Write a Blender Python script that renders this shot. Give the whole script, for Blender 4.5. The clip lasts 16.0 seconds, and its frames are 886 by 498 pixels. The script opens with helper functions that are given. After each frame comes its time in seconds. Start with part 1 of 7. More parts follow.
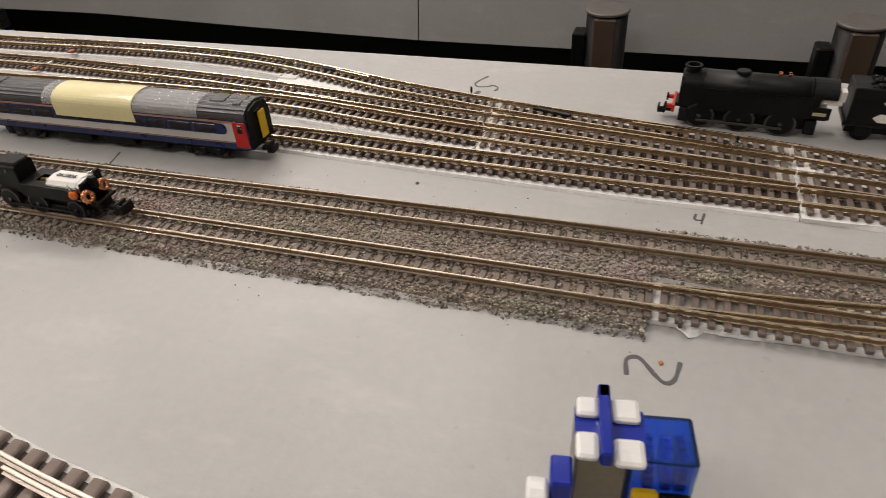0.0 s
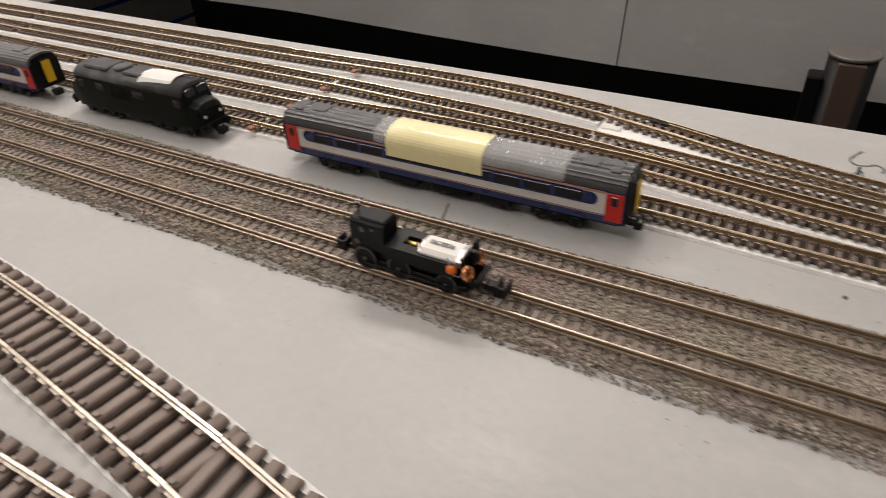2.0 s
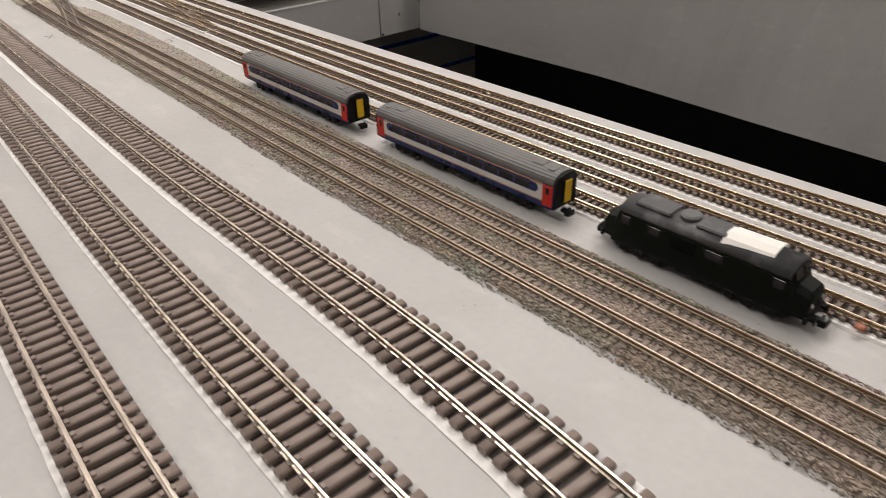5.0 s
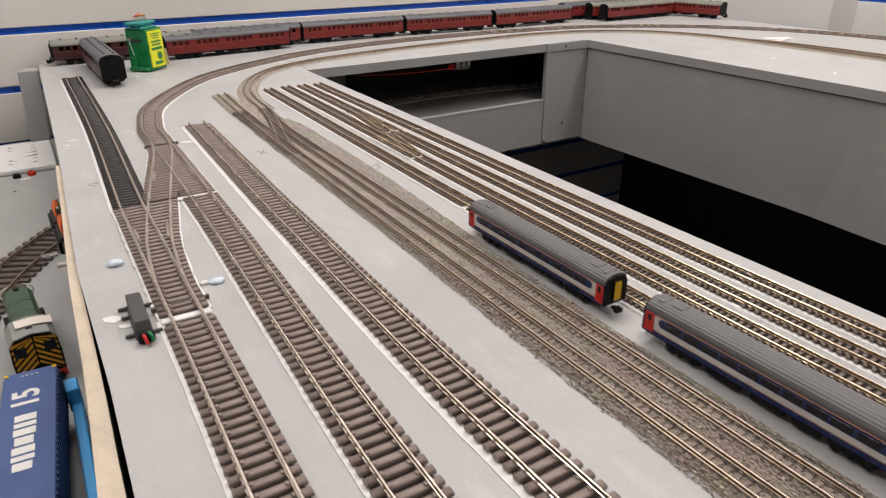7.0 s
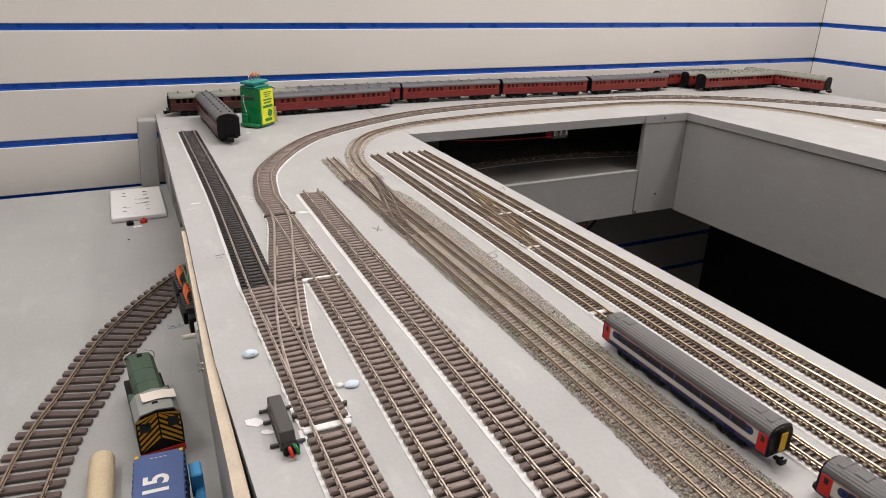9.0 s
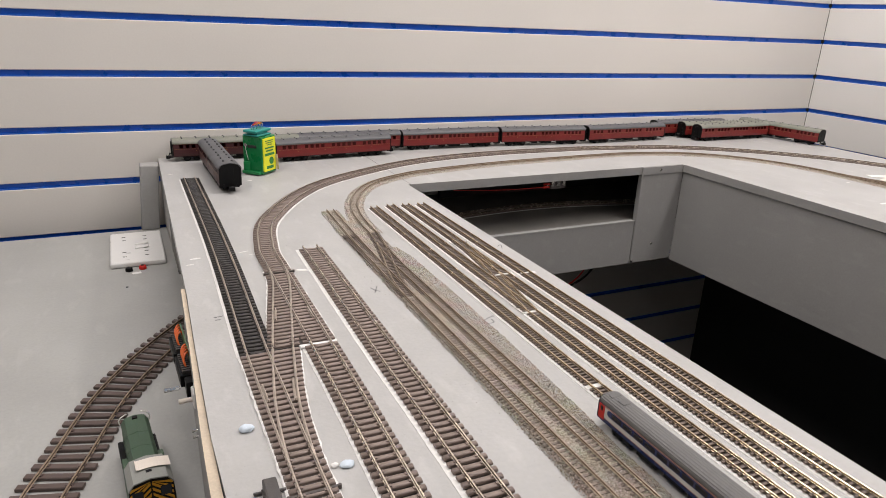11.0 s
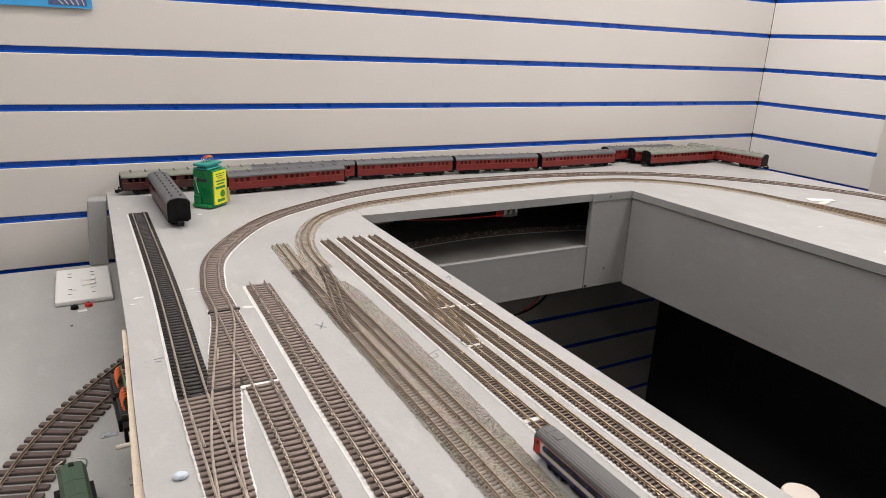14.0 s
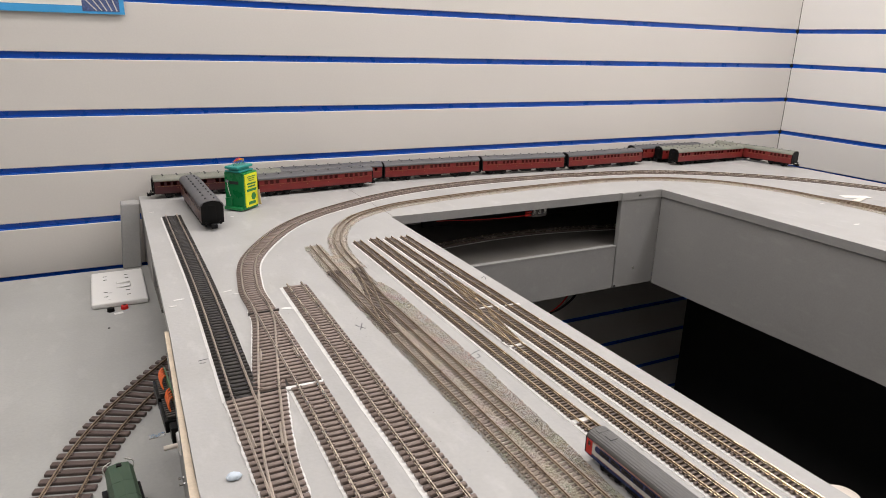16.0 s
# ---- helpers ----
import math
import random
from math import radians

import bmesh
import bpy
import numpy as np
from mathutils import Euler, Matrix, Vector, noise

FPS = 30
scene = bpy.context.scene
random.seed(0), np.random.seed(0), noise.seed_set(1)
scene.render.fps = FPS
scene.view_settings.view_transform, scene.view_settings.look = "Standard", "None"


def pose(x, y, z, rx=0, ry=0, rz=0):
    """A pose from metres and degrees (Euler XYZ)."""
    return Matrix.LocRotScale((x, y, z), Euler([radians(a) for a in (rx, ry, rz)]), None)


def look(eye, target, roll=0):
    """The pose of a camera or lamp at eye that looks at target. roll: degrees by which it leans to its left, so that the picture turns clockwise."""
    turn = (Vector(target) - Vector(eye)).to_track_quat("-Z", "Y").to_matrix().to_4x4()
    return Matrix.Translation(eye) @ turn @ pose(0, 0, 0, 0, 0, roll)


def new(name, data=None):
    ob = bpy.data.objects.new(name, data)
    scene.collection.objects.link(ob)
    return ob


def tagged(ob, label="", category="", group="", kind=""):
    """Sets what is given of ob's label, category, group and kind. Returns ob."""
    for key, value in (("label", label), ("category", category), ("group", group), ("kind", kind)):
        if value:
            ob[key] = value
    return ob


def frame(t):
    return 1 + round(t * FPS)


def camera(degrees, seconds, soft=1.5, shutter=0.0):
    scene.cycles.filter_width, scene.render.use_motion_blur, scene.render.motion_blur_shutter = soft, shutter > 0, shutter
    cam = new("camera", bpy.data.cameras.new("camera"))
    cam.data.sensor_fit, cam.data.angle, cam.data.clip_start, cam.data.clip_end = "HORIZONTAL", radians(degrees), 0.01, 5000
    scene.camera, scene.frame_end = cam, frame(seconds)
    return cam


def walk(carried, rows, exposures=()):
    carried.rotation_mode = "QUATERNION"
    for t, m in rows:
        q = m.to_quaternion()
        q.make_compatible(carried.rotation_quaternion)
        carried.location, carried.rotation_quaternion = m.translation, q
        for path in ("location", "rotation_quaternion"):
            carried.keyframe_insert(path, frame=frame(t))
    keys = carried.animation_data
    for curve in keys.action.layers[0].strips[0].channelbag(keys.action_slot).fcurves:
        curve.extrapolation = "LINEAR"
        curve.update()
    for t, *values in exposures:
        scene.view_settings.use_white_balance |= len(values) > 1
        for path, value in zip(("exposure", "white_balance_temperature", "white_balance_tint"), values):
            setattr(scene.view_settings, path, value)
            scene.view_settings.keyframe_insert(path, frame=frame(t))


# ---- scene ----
cam = camera(67.53, 16.0, soft=0.45, shutter=0.35)
PATH = [
    (0, (-0.1594, -0.0565, 0.1424), (1.3418, 0.4849, -1.0631), -3.98),
    (0.5, (-0.1584, -0.0366, 0.1419), (1.3307, 0.5452, -1.0598), -3.63),
    (1, (-0.1557, -0.0101, 0.1440), (1.3089, 0.6319, -1.0571), -3.12),
    (1.5, (-0.1510, 0.0231, 0.1447), (1.2841, 0.7441, -1.0472), -2.98),
    (2, (-0.1489, 0.0622, 0.1470), (1.2470, 0.8798, -1.0289), -3.01),
    (2.5, (-0.1479, 0.1082, 0.1468), (1.1875, 1.0362, -1.0174), -3.15),
    (3, (-0.1511, 0.1377, 0.1523), (1.1345, 1.1439, -1.0030), -3.09),
    (3.5, (-0.1622, 0.1765, 0.1540), (1.0722, 1.2557, -0.9913), -3.19),
    (4, (-0.1720, 0.2027, 0.1619), (1.0171, 1.3453, -0.9696), -2.83),
    (6.5, (-0.2054, 0.3448, 0.1957), (0.7902, 1.8174, -0.7209), -0.12),
    (7, (-0.2139, 0.3707, 0.2114), (0.7278, 1.9102, -0.6507), -0.37),
    (7.5, (-0.2284, 0.3898, 0.2226), (0.6714, 1.9804, -0.5901), -0.30),
    (8, (-0.2396, 0.4030, 0.2313), (0.6207, 2.0277, -0.5563), 0.08),
    (8.5, (-0.2454, 0.4155, 0.2431), (0.5837, 2.0633, -0.5298), 0.80),
    (9, (-0.2498, 0.4236, 0.2524), (0.5610, 2.0882, -0.5039), 1.44),
    (11.5, (-0.2474, 0.4298, 0.2920), (0.5947, 2.1238, -0.3571), 2.70),
    (12, (-0.2416, 0.4282, 0.2951), (0.6199, 2.1196, -0.3351), 2.70),
    (12.5, (-0.2368, 0.4231, 0.2995), (0.6503, 2.1052, -0.3196), 2.50),
    (13, (-0.2325, 0.4180, 0.2989), (0.6733, 2.0922, -0.3148), 2.36),
    (13.5, (-0.2300, 0.4167, 0.3017), (0.6909, 2.0834, -0.3100), 2.47),
    (14, (-0.2291, 0.4163, 0.3032), (0.6973, 2.0828, -0.3006), 2.37),
    (14.5, (-0.2308, 0.4155, 0.3029), (0.6983, 2.0832, -0.2934), 2.00),
    (15, (-0.2335, 0.4155, 0.3040), (0.6948, 2.0840, -0.2912), 1.99),
    (15.5, (-0.2410, 0.4218, 0.3054), (0.6705, 2.0997, -0.2895), 1.81),
    (16, (-0.2495, 0.4294, 0.3002), (0.6325, 2.1207, -0.3012), 1.48),
]
walk(cam, [(t, look(eye, target, roll)) for t, eye, target, roll in PATH], [(0.0, -0.03, 7050, 10), (2.5, -0.03, 7020, 10), (4.0, -0.06, 7000, 10), (7.0, -0.06, 6700, 10), (9.0, -0.05, 6650, 10), (16.0, -0.07, 6650, 9)])

# ---- world and light ----
world = bpy.data.worlds.new("room_dark")
scene.world = world
world.use_nodes = True
world.node_tree.nodes["Background"].inputs[0].default_value = (0.9, 0.95, 1.0, 1)
world.node_tree.nodes["Background"].inputs[1].default_value = 0.02

FAR, RIGHT, LEFT, BACK = 1.80, 1.64, -2.2, -2.6      # room walls
FLOOR, CEIL = -1.0, 1.55
EDGE_L, EDGE_R = -0.197, 0.192                        # baseboard edges
WELL_Y, WELL_X = 1.478, 0.833                         # the well's far corner
LOW = -0.123                                          # lower board


def lamp(name, x, y, w, d, watts, colour):
    data = bpy.data.lights.new(name, "AREA")
    data.shape, data.size, data.size_y, data.energy, data.color = "RECTANGLE", w, d, watts, colour
    ob = new(name, data)
    ob.matrix_world = pose(x, y, CEIL - 0.06, 0, 0, 0)
    return ob


NEUTRAL = (1.0, 0.955, 0.955)
# unseen panels, set to balance brightness; the second is inferred from glare
LAMPS = [(1.22, 0.80, 0.30, 1.2, 19.0), (0.25, 1.32, 1.20, 0.25, 16.0), (-0.85, 0.85, 0.30, 1.2, 11.0), (0.70, -1.1, 0.30, 1.2, 6.5), (-0.85, -1.1, 0.30, 1.2, 2.5)]
for x, y, w, d, watts in LAMPS:
    lamp("unseen_ceiling_lamp", x, y, w, d, watts, NEUTRAL)

# ---- materials ----
def nodes_of(name):
    m = bpy.data.materials.new(name)
    m.use_nodes = True
    nt = m.node_tree
    return m, nt, nt.nodes["Principled BSDF"]


def material(name, colour, rough=0.6, metal=0.0, vary=0.12, scale=60.0, fine=900.0, bump=0.15, depth=0.0004, spread=0.0, coat=0.0, second=None, amount=0.0, dirt_scale=9.0, scuff=0.0, sheen=0.5):
    """Colour with slow stains, fine grain and relief at true size. second: a colour of stains, over the given amount of it. spread: change from piece to piece."""
    m, nt, p = nodes_of(name)
    add, link = nt.nodes.new, nt.links.new
    where = add("ShaderNodeNewGeometry")
    slow, grain = add("ShaderNodeTexNoise"), add("ShaderNodeTexNoise")
    slow.inputs["Scale"].default_value, slow.inputs["Detail"].default_value = scale, 4
    grain.inputs["Scale"].default_value, grain.inputs["Detail"].default_value = fine, 3
    for n in (slow, grain):
        link(where.outputs["Position"], n.inputs["Vector"])
    mix = add("ShaderNodeMath")
    mix.operation = "ADD"
    link(slow.outputs["Fac"], mix.inputs[0])
    link(grain.outputs["Fac"], mix.inputs[1])
    last = mix.outputs[0]
    if spread:
        info, times, plus = add("ShaderNodeObjectInfo"), add("ShaderNodeMath"), add("ShaderNodeMath")
        times.operation, plus.operation = "MULTIPLY", "ADD"
        times.inputs[1].default_value = spread
        link(info.outputs["Random"], times.inputs[0])
        link(times.outputs[0], plus.inputs[0])
        link(last, plus.inputs[1])
        last = plus.outputs[0]
    span = add("ShaderNodeMapRange")
    span.inputs[1].default_value, span.inputs[2].default_value = 0.6, 1.4 + spread
    span.inputs[3].default_value, span.inputs[4].default_value = 1 - vary, 1 + vary
    link(last, span.inputs[0])
    tint = add("ShaderNodeMix")
    tint.data_type, tint.blend_type = "RGBA", "MULTIPLY"
    tint.inputs[0].default_value = 1.0
    link(span.outputs[0], tint.inputs[7])
    if second:
        patch, ramp, two = add("ShaderNodeTexNoise"), add("ShaderNodeMapRange"), add("ShaderNodeMix")
        patch.inputs["Scale"].default_value, patch.inputs["Detail"].default_value = dirt_scale, 7
        patch.inputs["Roughness"].default_value = 0.65
        link(where.outputs["Position"], patch.inputs["Vector"])
        ramp.inputs[1].default_value, ramp.inputs[2].default_value, ramp.inputs[4].default_value = 0.5, 0.75, amount
        link(patch.outputs["Fac"], ramp.inputs[0])
        two.data_type = "RGBA"
        two.inputs[6].default_value, two.inputs[7].default_value = (*colour, 1), (*second, 1)
        link(ramp.outputs[0], two.inputs[0])
        link(two.outputs[2], tint.inputs[6])
    else:
        tint.inputs[6].default_value = (*colour, 1)
    last_colour = tint.outputs[2]
    if scuff:
        # sparse pale scuffs and a few dark specks
        for k, (size, low, high, tone) in enumerate(((46.0, 0.56, 0.68, 1.13), (170.0, 0.66, 0.74, 0.78), (7.0, 0.42, 0.68, 0.90))):
            patch, ramp, over = add("ShaderNodeTexNoise"), add("ShaderNodeMapRange"), add("ShaderNodeMix")
            patch.inputs["Scale"].default_value, patch.inputs["Detail"].default_value, patch.inputs["Roughness"].default_value = size, 6, 0.6
            shift = add("ShaderNodeMapping")
            shift.inputs["Location"].default_value, shift.inputs["Scale"].default_value = (k * 3.1, k * 1.7, 0), (1.0, 0.35 if k == 0 else 1.0, 1.0)
            link(where.outputs["Position"], shift.inputs["Vector"])
            link(shift.outputs["Vector"], patch.inputs["Vector"])
            ramp.inputs[1].default_value, ramp.inputs[2].default_value, ramp.inputs[4].default_value = low, high, scuff
            link(patch.outputs["Fac"], ramp.inputs[0])
            over.data_type, over.blend_type = "RGBA", "MULTIPLY"
            over.inputs[7].default_value = (tone, tone, tone, 1)
            link(ramp.outputs[0], over.inputs[0])
            link(last_colour, over.inputs[6])
            last_colour = over.outputs[2]
    link(last_colour, p.inputs["Base Color"])
    gloss = add("ShaderNodeMapRange")
    gloss.inputs[1].default_value, gloss.inputs[2].default_value = 0.3, 0.7
    gloss.inputs[3].default_value, gloss.inputs[4].default_value = max(0.03, rough - 0.08), min(1, rough + 0.08)
    link(slow.outputs["Fac"], gloss.inputs[0])
    link(gloss.outputs[0], p.inputs["Roughness"])
    p.inputs["Metallic"].default_value = metal
    p.inputs["Specular IOR Level"].default_value = sheen
    p.inputs["Coat Weight"].default_value = coat
    if bump:
        b = add("ShaderNodeBump")
        b.inputs["Strength"].default_value, b.inputs["Distance"].default_value = bump, depth
        link(grain.outputs["Fac"], b.inputs["Height"])
        link(b.outputs["Normal"], p.inputs["Normal"])
    return m


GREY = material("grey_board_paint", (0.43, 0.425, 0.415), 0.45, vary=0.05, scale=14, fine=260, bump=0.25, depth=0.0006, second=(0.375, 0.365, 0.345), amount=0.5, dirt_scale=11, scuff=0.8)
FASCIA = material("darker_grey_paint", (0.335, 0.33, 0.32), 0.5, vary=0.06, scale=9, fine=300, bump=0.25, depth=0.0006, second=(0.30, 0.295, 0.285), amount=0.6, dirt_scale=5, scuff=0.5)
LOWPAINT = material("grey_lower_paint", (0.37, 0.37, 0.355), 0.45, vary=0.06, scale=8, fine=260, bump=0.2, depth=0.0006, second=(0.33, 0.325, 0.31), amount=0.5, scuff=0.6)
EDGEDARK = material("bare_board_edge", (0.23, 0.215, 0.2), 0.7, vary=0.2, scale=40, fine=500)
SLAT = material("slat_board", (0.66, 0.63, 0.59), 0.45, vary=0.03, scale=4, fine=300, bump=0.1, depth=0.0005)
SLATPALE = material("paler_slat_board", (0.80, 0.78, 0.75), 0.45, vary=0.03, scale=4, fine=300, bump=0.1, depth=0.0005)
SLATBLUE = material("blue_slat_insert", (0.005, 0.105, 0.54), 0.32, vary=0.08, scale=30)
CEILING = material("white_ceiling", (0.75, 0.74, 0.72), 0.8, vary=0.03, scale=6)
FLOORING = material("shade_black_floor", (0.012, 0.012, 0.013), 0.9, vary=0.3, scale=25)
# near black: stands for deep shade and holes, also colours a nail head
SHADEDARK = material("shade_and_dark_fittings", (0.03, 0.03, 0.03), 0.8, vary=0.2, scale=20)
ROOMWALL = material("room_wall", (0.6, 0.58, 0.55), 0.7, vary=0.04, scale=5)
RAIL = material("nickel_rail", (0.90, 0.75, 0.54), 0.22, 1.0, vary=0.2, scale=120, fine=1500, bump=0.1, depth=0.0001)
# tarnish, darkened further for the shade under the rail head
RAILSIDE = material("tarnished_shaded_rail_side", (0.20, 0.135, 0.080), 0.5, 0.4, vary=0.25, scale=150, fine=1500)
SLEEPER = material("brown_sleeper_plastic", (0.245, 0.193, 0.168), 0.36, sheen=0.32, vary=0.2, scale=200, fine=2500, bump=0.3, depth=0.0002, spread=0.5)
SLEEPERBLACK = material("black_sleeper_plastic", (0.045, 0.041, 0.039), 0.40, sheen=0.28, vary=0.2, scale=200, fine=2500, bump=0.3, depth=0.0002, spread=0.4)
SLEEPERN = material("brown_small_sleeper", (0.150, 0.115, 0.096), 0.45, vary=0.25, scale=260, fine=3000, bump=0.3, depth=0.0002, spread=0.5)
CARD = material("white_underlay", (0.74, 0.73, 0.71), 0.7, vary=0.12, scale=70, fine=700, bump=0.3, depth=0.0004)
FOAM = material("white_foam_underlay", (0.83, 0.82, 0.80), 0.75, vary=0.1, scale=80, fine=900, bump=0.4, depth=0.0005)
BLACKPL = material("black_plastic", (0.005, 0.005, 0.0053), 0.42, sheen=0.18, vary=0.25, scale=150, fine=2500, bump=0.2, depth=0.0001)
MAROON = material("crimson_coach_side", (0.175, 0.013, 0.012), 0.4, vary=0.2, scale=60, fine=1500)
WOODRAW = material("raw_pine", (0.62, 0.50, 0.33), 0.65, vary=0.15, scale=40, fine=500, second=(0.5, 0.37, 0.22), amount=0.7, dirt_scale=30)
WHITE = material("white_plastic", (0.78, 0.77, 0.75), 0.35, vary=0.04)
# the shade between sleepers is put into this web's colour
UNDER = material("shaded_underlay_web", (0.062, 0.052, 0.046), 0.75, vary=0.16, scale=80, fine=900, bump=0.3, depth=0.0004)
SLEEPERDUST = material("dusty_brown_sleeper", (0.215, 0.174, 0.143), 0.65, vary=0.3, scale=260, fine=3000, bump=0.3, depth=0.0002, spread=0.6)
SLEEPERPALE = material("ballast_dusted_sleeper", (0.36, 0.31, 0.26), 0.75, vary=0.35, scale=260, fine=3000, bump=0.3, depth=0.0002, spread=0.6)
SLEEPERRED = material("red_brown_sleeper", (0.095, 0.066, 0.057), 0.4, vary=0.25, scale=100, fine=1500, bump=0.3, depth=0.0002, spread=0.5)
NICKEL = material("worn_nickel_rail", (0.72, 0.64, 0.53), 0.26, 0.9, vary=0.2, scale=120, fine=1500, bump=0.1, depth=0.0001)
NICKELSIDE = material("dull_shaded_nickel_side", (0.115, 0.088, 0.065), 0.5, 0.3, vary=0.25, scale=150, fine=1500)
WEATHERRAIL = material("weathered_rail", (0.42, 0.345, 0.265), 0.34, 0.75, vary=0.25, scale=120, fine=1500, bump=0.1, depth=0.0001)
# brown bed taken near black for the shaded gaps of small-gauge track
UNDERBROWN = material("shaded_trackbed", (0.065, 0.046, 0.037), 0.8, vary=0.35, scale=300, fine=1500, bump=0.4, depth=0.0003)
UNDERPALE = material("grey_underlay_card", (0.30, 0.285, 0.265), 0.75, vary=0.16, scale=80, fine=900, bump=0.3, depth=0.0004)
WORNRAIL = material("dull_grey_rail", (0.52, 0.45, 0.385), 0.38, 0.75, vary=0.25, scale=120, fine=1500, bump=0.1, depth=0.0001)
TIEGREY = material("dark_tie_bar", (0.075, 0.062, 0.055), 0.5, vary=0.15, scale=150)
# foam colour greyed for the shade between one turnout's sleepers
FOAMSHADE = material("shaded_grey_foam", (0.30, 0.275, 0.25), 0.8, vary=0.3, scale=200, fine=1200)
OLDRAIL = material("dull_brown_rail", (0.34, 0.26, 0.19), 0.4, 0.8, vary=0.2, scale=100, fine=1200)
# grey shelf colour darkened for the shade inside the tunnel, with paler dusty patches
TUNNELFLOOR = material("dusty_shaded_shelf", (0.19, 0.18, 0.165), 0.7, vary=0.15, scale=12, fine=300, bump=0.2, depth=0.0005, second=(0.29, 0.275, 0.255), amount=0.6, dirt_scale=9)
# turnout web, its colour darkened for the shade between close sleepers
UNDERDARK = material("shaded_brown_web", (0.046, 0.038, 0.033), 0.7, vary=0.3, scale=200, fine=1500, bump=0.4, depth=0.0003)

# ---- tools ----
def empty(name, x=0, y=0, z=0, rz=0, rx=0, ry=0):
    ob = new(name)
    ob.empty_display_size = 0.01
    ob.matrix_world = pose(x, y, z, rx, ry, rz)
    return ob


def mesh_of(name, bm, material):
    me = bpy.data.meshes.new(name)
    bm.normal_update()
    bm.to_mesh(me)
    bm.free()
    for m in material if isinstance(material, (list, tuple)) else [material]:
        me.materials.append(m)
    return me


def part(name, bm, material, parent=None, label="", at=None):
    """One mesh object under a thing, in the thing's own axes."""
    me = bm if isinstance(bm, bpy.types.Mesh) else mesh_of(name, bm, material)
    ob = new(name, me)
    if parent:
        ob.parent = parent
    if at is not None:
        ob.matrix_local = at if isinstance(at, Matrix) else Matrix.Translation(at)
    if label:
        ob["label"] = label
    return ob


def structure(name, bm, material, label, category=""):
    return tagged(part(name, bm, material), label, category or name.split("_")[0], kind="structure")


def box(bm, x0, x1, y0, y1, z0, z1, bevel=0.0, index=0, m=None, segments=1):
    g = bmesh.ops.create_cube(bm, size=1.0, matrix=(m or Matrix()) @ Matrix.Translation(((x0 + x1) / 2, (y0 + y1) / 2, (z0 + z1) / 2)) @ Matrix.Diagonal((x1 - x0, y1 - y0, z1 - z0, 1)))
    faces = {f for v in g["verts"] for f in v.link_faces}
    if bevel:
        edges = list({e for v in g["verts"] for e in v.link_edges})
        r = bmesh.ops.bevel(bm, geom=edges, offset=bevel, segments=segments, affect="EDGES", profile=0.5)
        faces = {f for f in faces if f.is_valid} | set(r["faces"])
    for f in faces:
        f.material_index = index
    return bm


def rod(bm, x, y, z0, z1, r, sides=16, r2=None, index=0, m=None, bevel=0.0):
    """A round bar along z, or along z of m."""
    g = bmesh.ops.create_cone(bm, cap_ends=True, segments=sides, radius1=r, radius2=r if r2 is None else r2, depth=z1 - z0, matrix=(m or Matrix()) @ Matrix.Translation((x, y, (z0 + z1) / 2)))
    faces = {f for v in g["verts"] for f in v.link_faces}
    if bevel:
        caps = [e for f in faces if len(f.verts) > 4 for e in f.edges]
        rr = bmesh.ops.bevel(bm, geom=list(set(caps)), offset=bevel, segments=2, affect="EDGES", profile=0.5)
        faces = {f for f in faces if f.is_valid} | set(rr["faces"])
    for f in faces:
        f.material_index = index
        f.smooth = len(f.verts) == 4
    return bm


def fresh():
    return bmesh.new()


def smooth_line(points, step):
    """A smooth line through a few points (Catmull-Rom), at even steps."""
    p = [np.array(q, float) for q in points]
    p = [2 * p[0] - p[1], *p, 2 * p[-1] - p[-2]]
    out = []
    for a, b, c, d in zip(p, p[1:], p[2:], p[3:]):
        for s in np.linspace(0, 1, 24, endpoint=False):
            out.append(0.5 * (2 * b + (c - a) * s + (2 * a - 5 * b + 4 * c - d) * s * s + (3 * b - a - 3 * c + d) * s**3))
    out = np.array([*out, p[-2]])
    run = np.r_[0, np.cumsum(np.linalg.norm(np.diff(out, axis=0), axis=1))]
    n = max(2, round(run[-1] / step) + 1)
    return np.stack([np.interp(np.linspace(0, run[-1], n), run, c) for c in out.T], 1)


def sides_of(line):
    way = np.gradient(line, axis=0)
    way /= np.linalg.norm(way, axis=1, keepdims=True)
    return way, np.stack([way[:, 1], -way[:, 0]], 1)


def sweep(bm, line, offset, profile, z=0.0, indices=None, closed=True):
    """A profile of (across, up) swept along a flat line, offset to its right."""
    _, right = sides_of(line)
    rings = []
    for q, r in zip(line, right):
        rings.append([bm.verts.new((q[0] + r[0] * (offset + a), q[1] + r[1] * (offset + a), z + u)) for a, u in profile])
    n = len(profile)
    for a, b in zip(rings, rings[1:]):
        for k in range(n if closed else n - 1):
            f = bm.faces.new((a[k], a[(k + 1) % n], b[(k + 1) % n], b[k]))
            if indices:
                f.material_index = indices[k]
    if closed:
        bm.faces.new(rings[0][::-1])
        bm.faces.new(rings[-1])
    return bm


def rail_profile(h, head, foot):
    w = head * 0.28
    return [(-foot / 2, 0), (foot / 2, 0), (foot / 2, h * 0.14), (w, h * 0.24), (w, h * 0.62), (head / 2, h * 0.72), (head / 2, h * 0.95), (head * 0.3, h), (-head * 0.3, h), (-head / 2, h * 0.95), (-head / 2, h * 0.72), (-w, h * 0.62), (-w, h * 0.24), (-foot / 2, h * 0.14)]


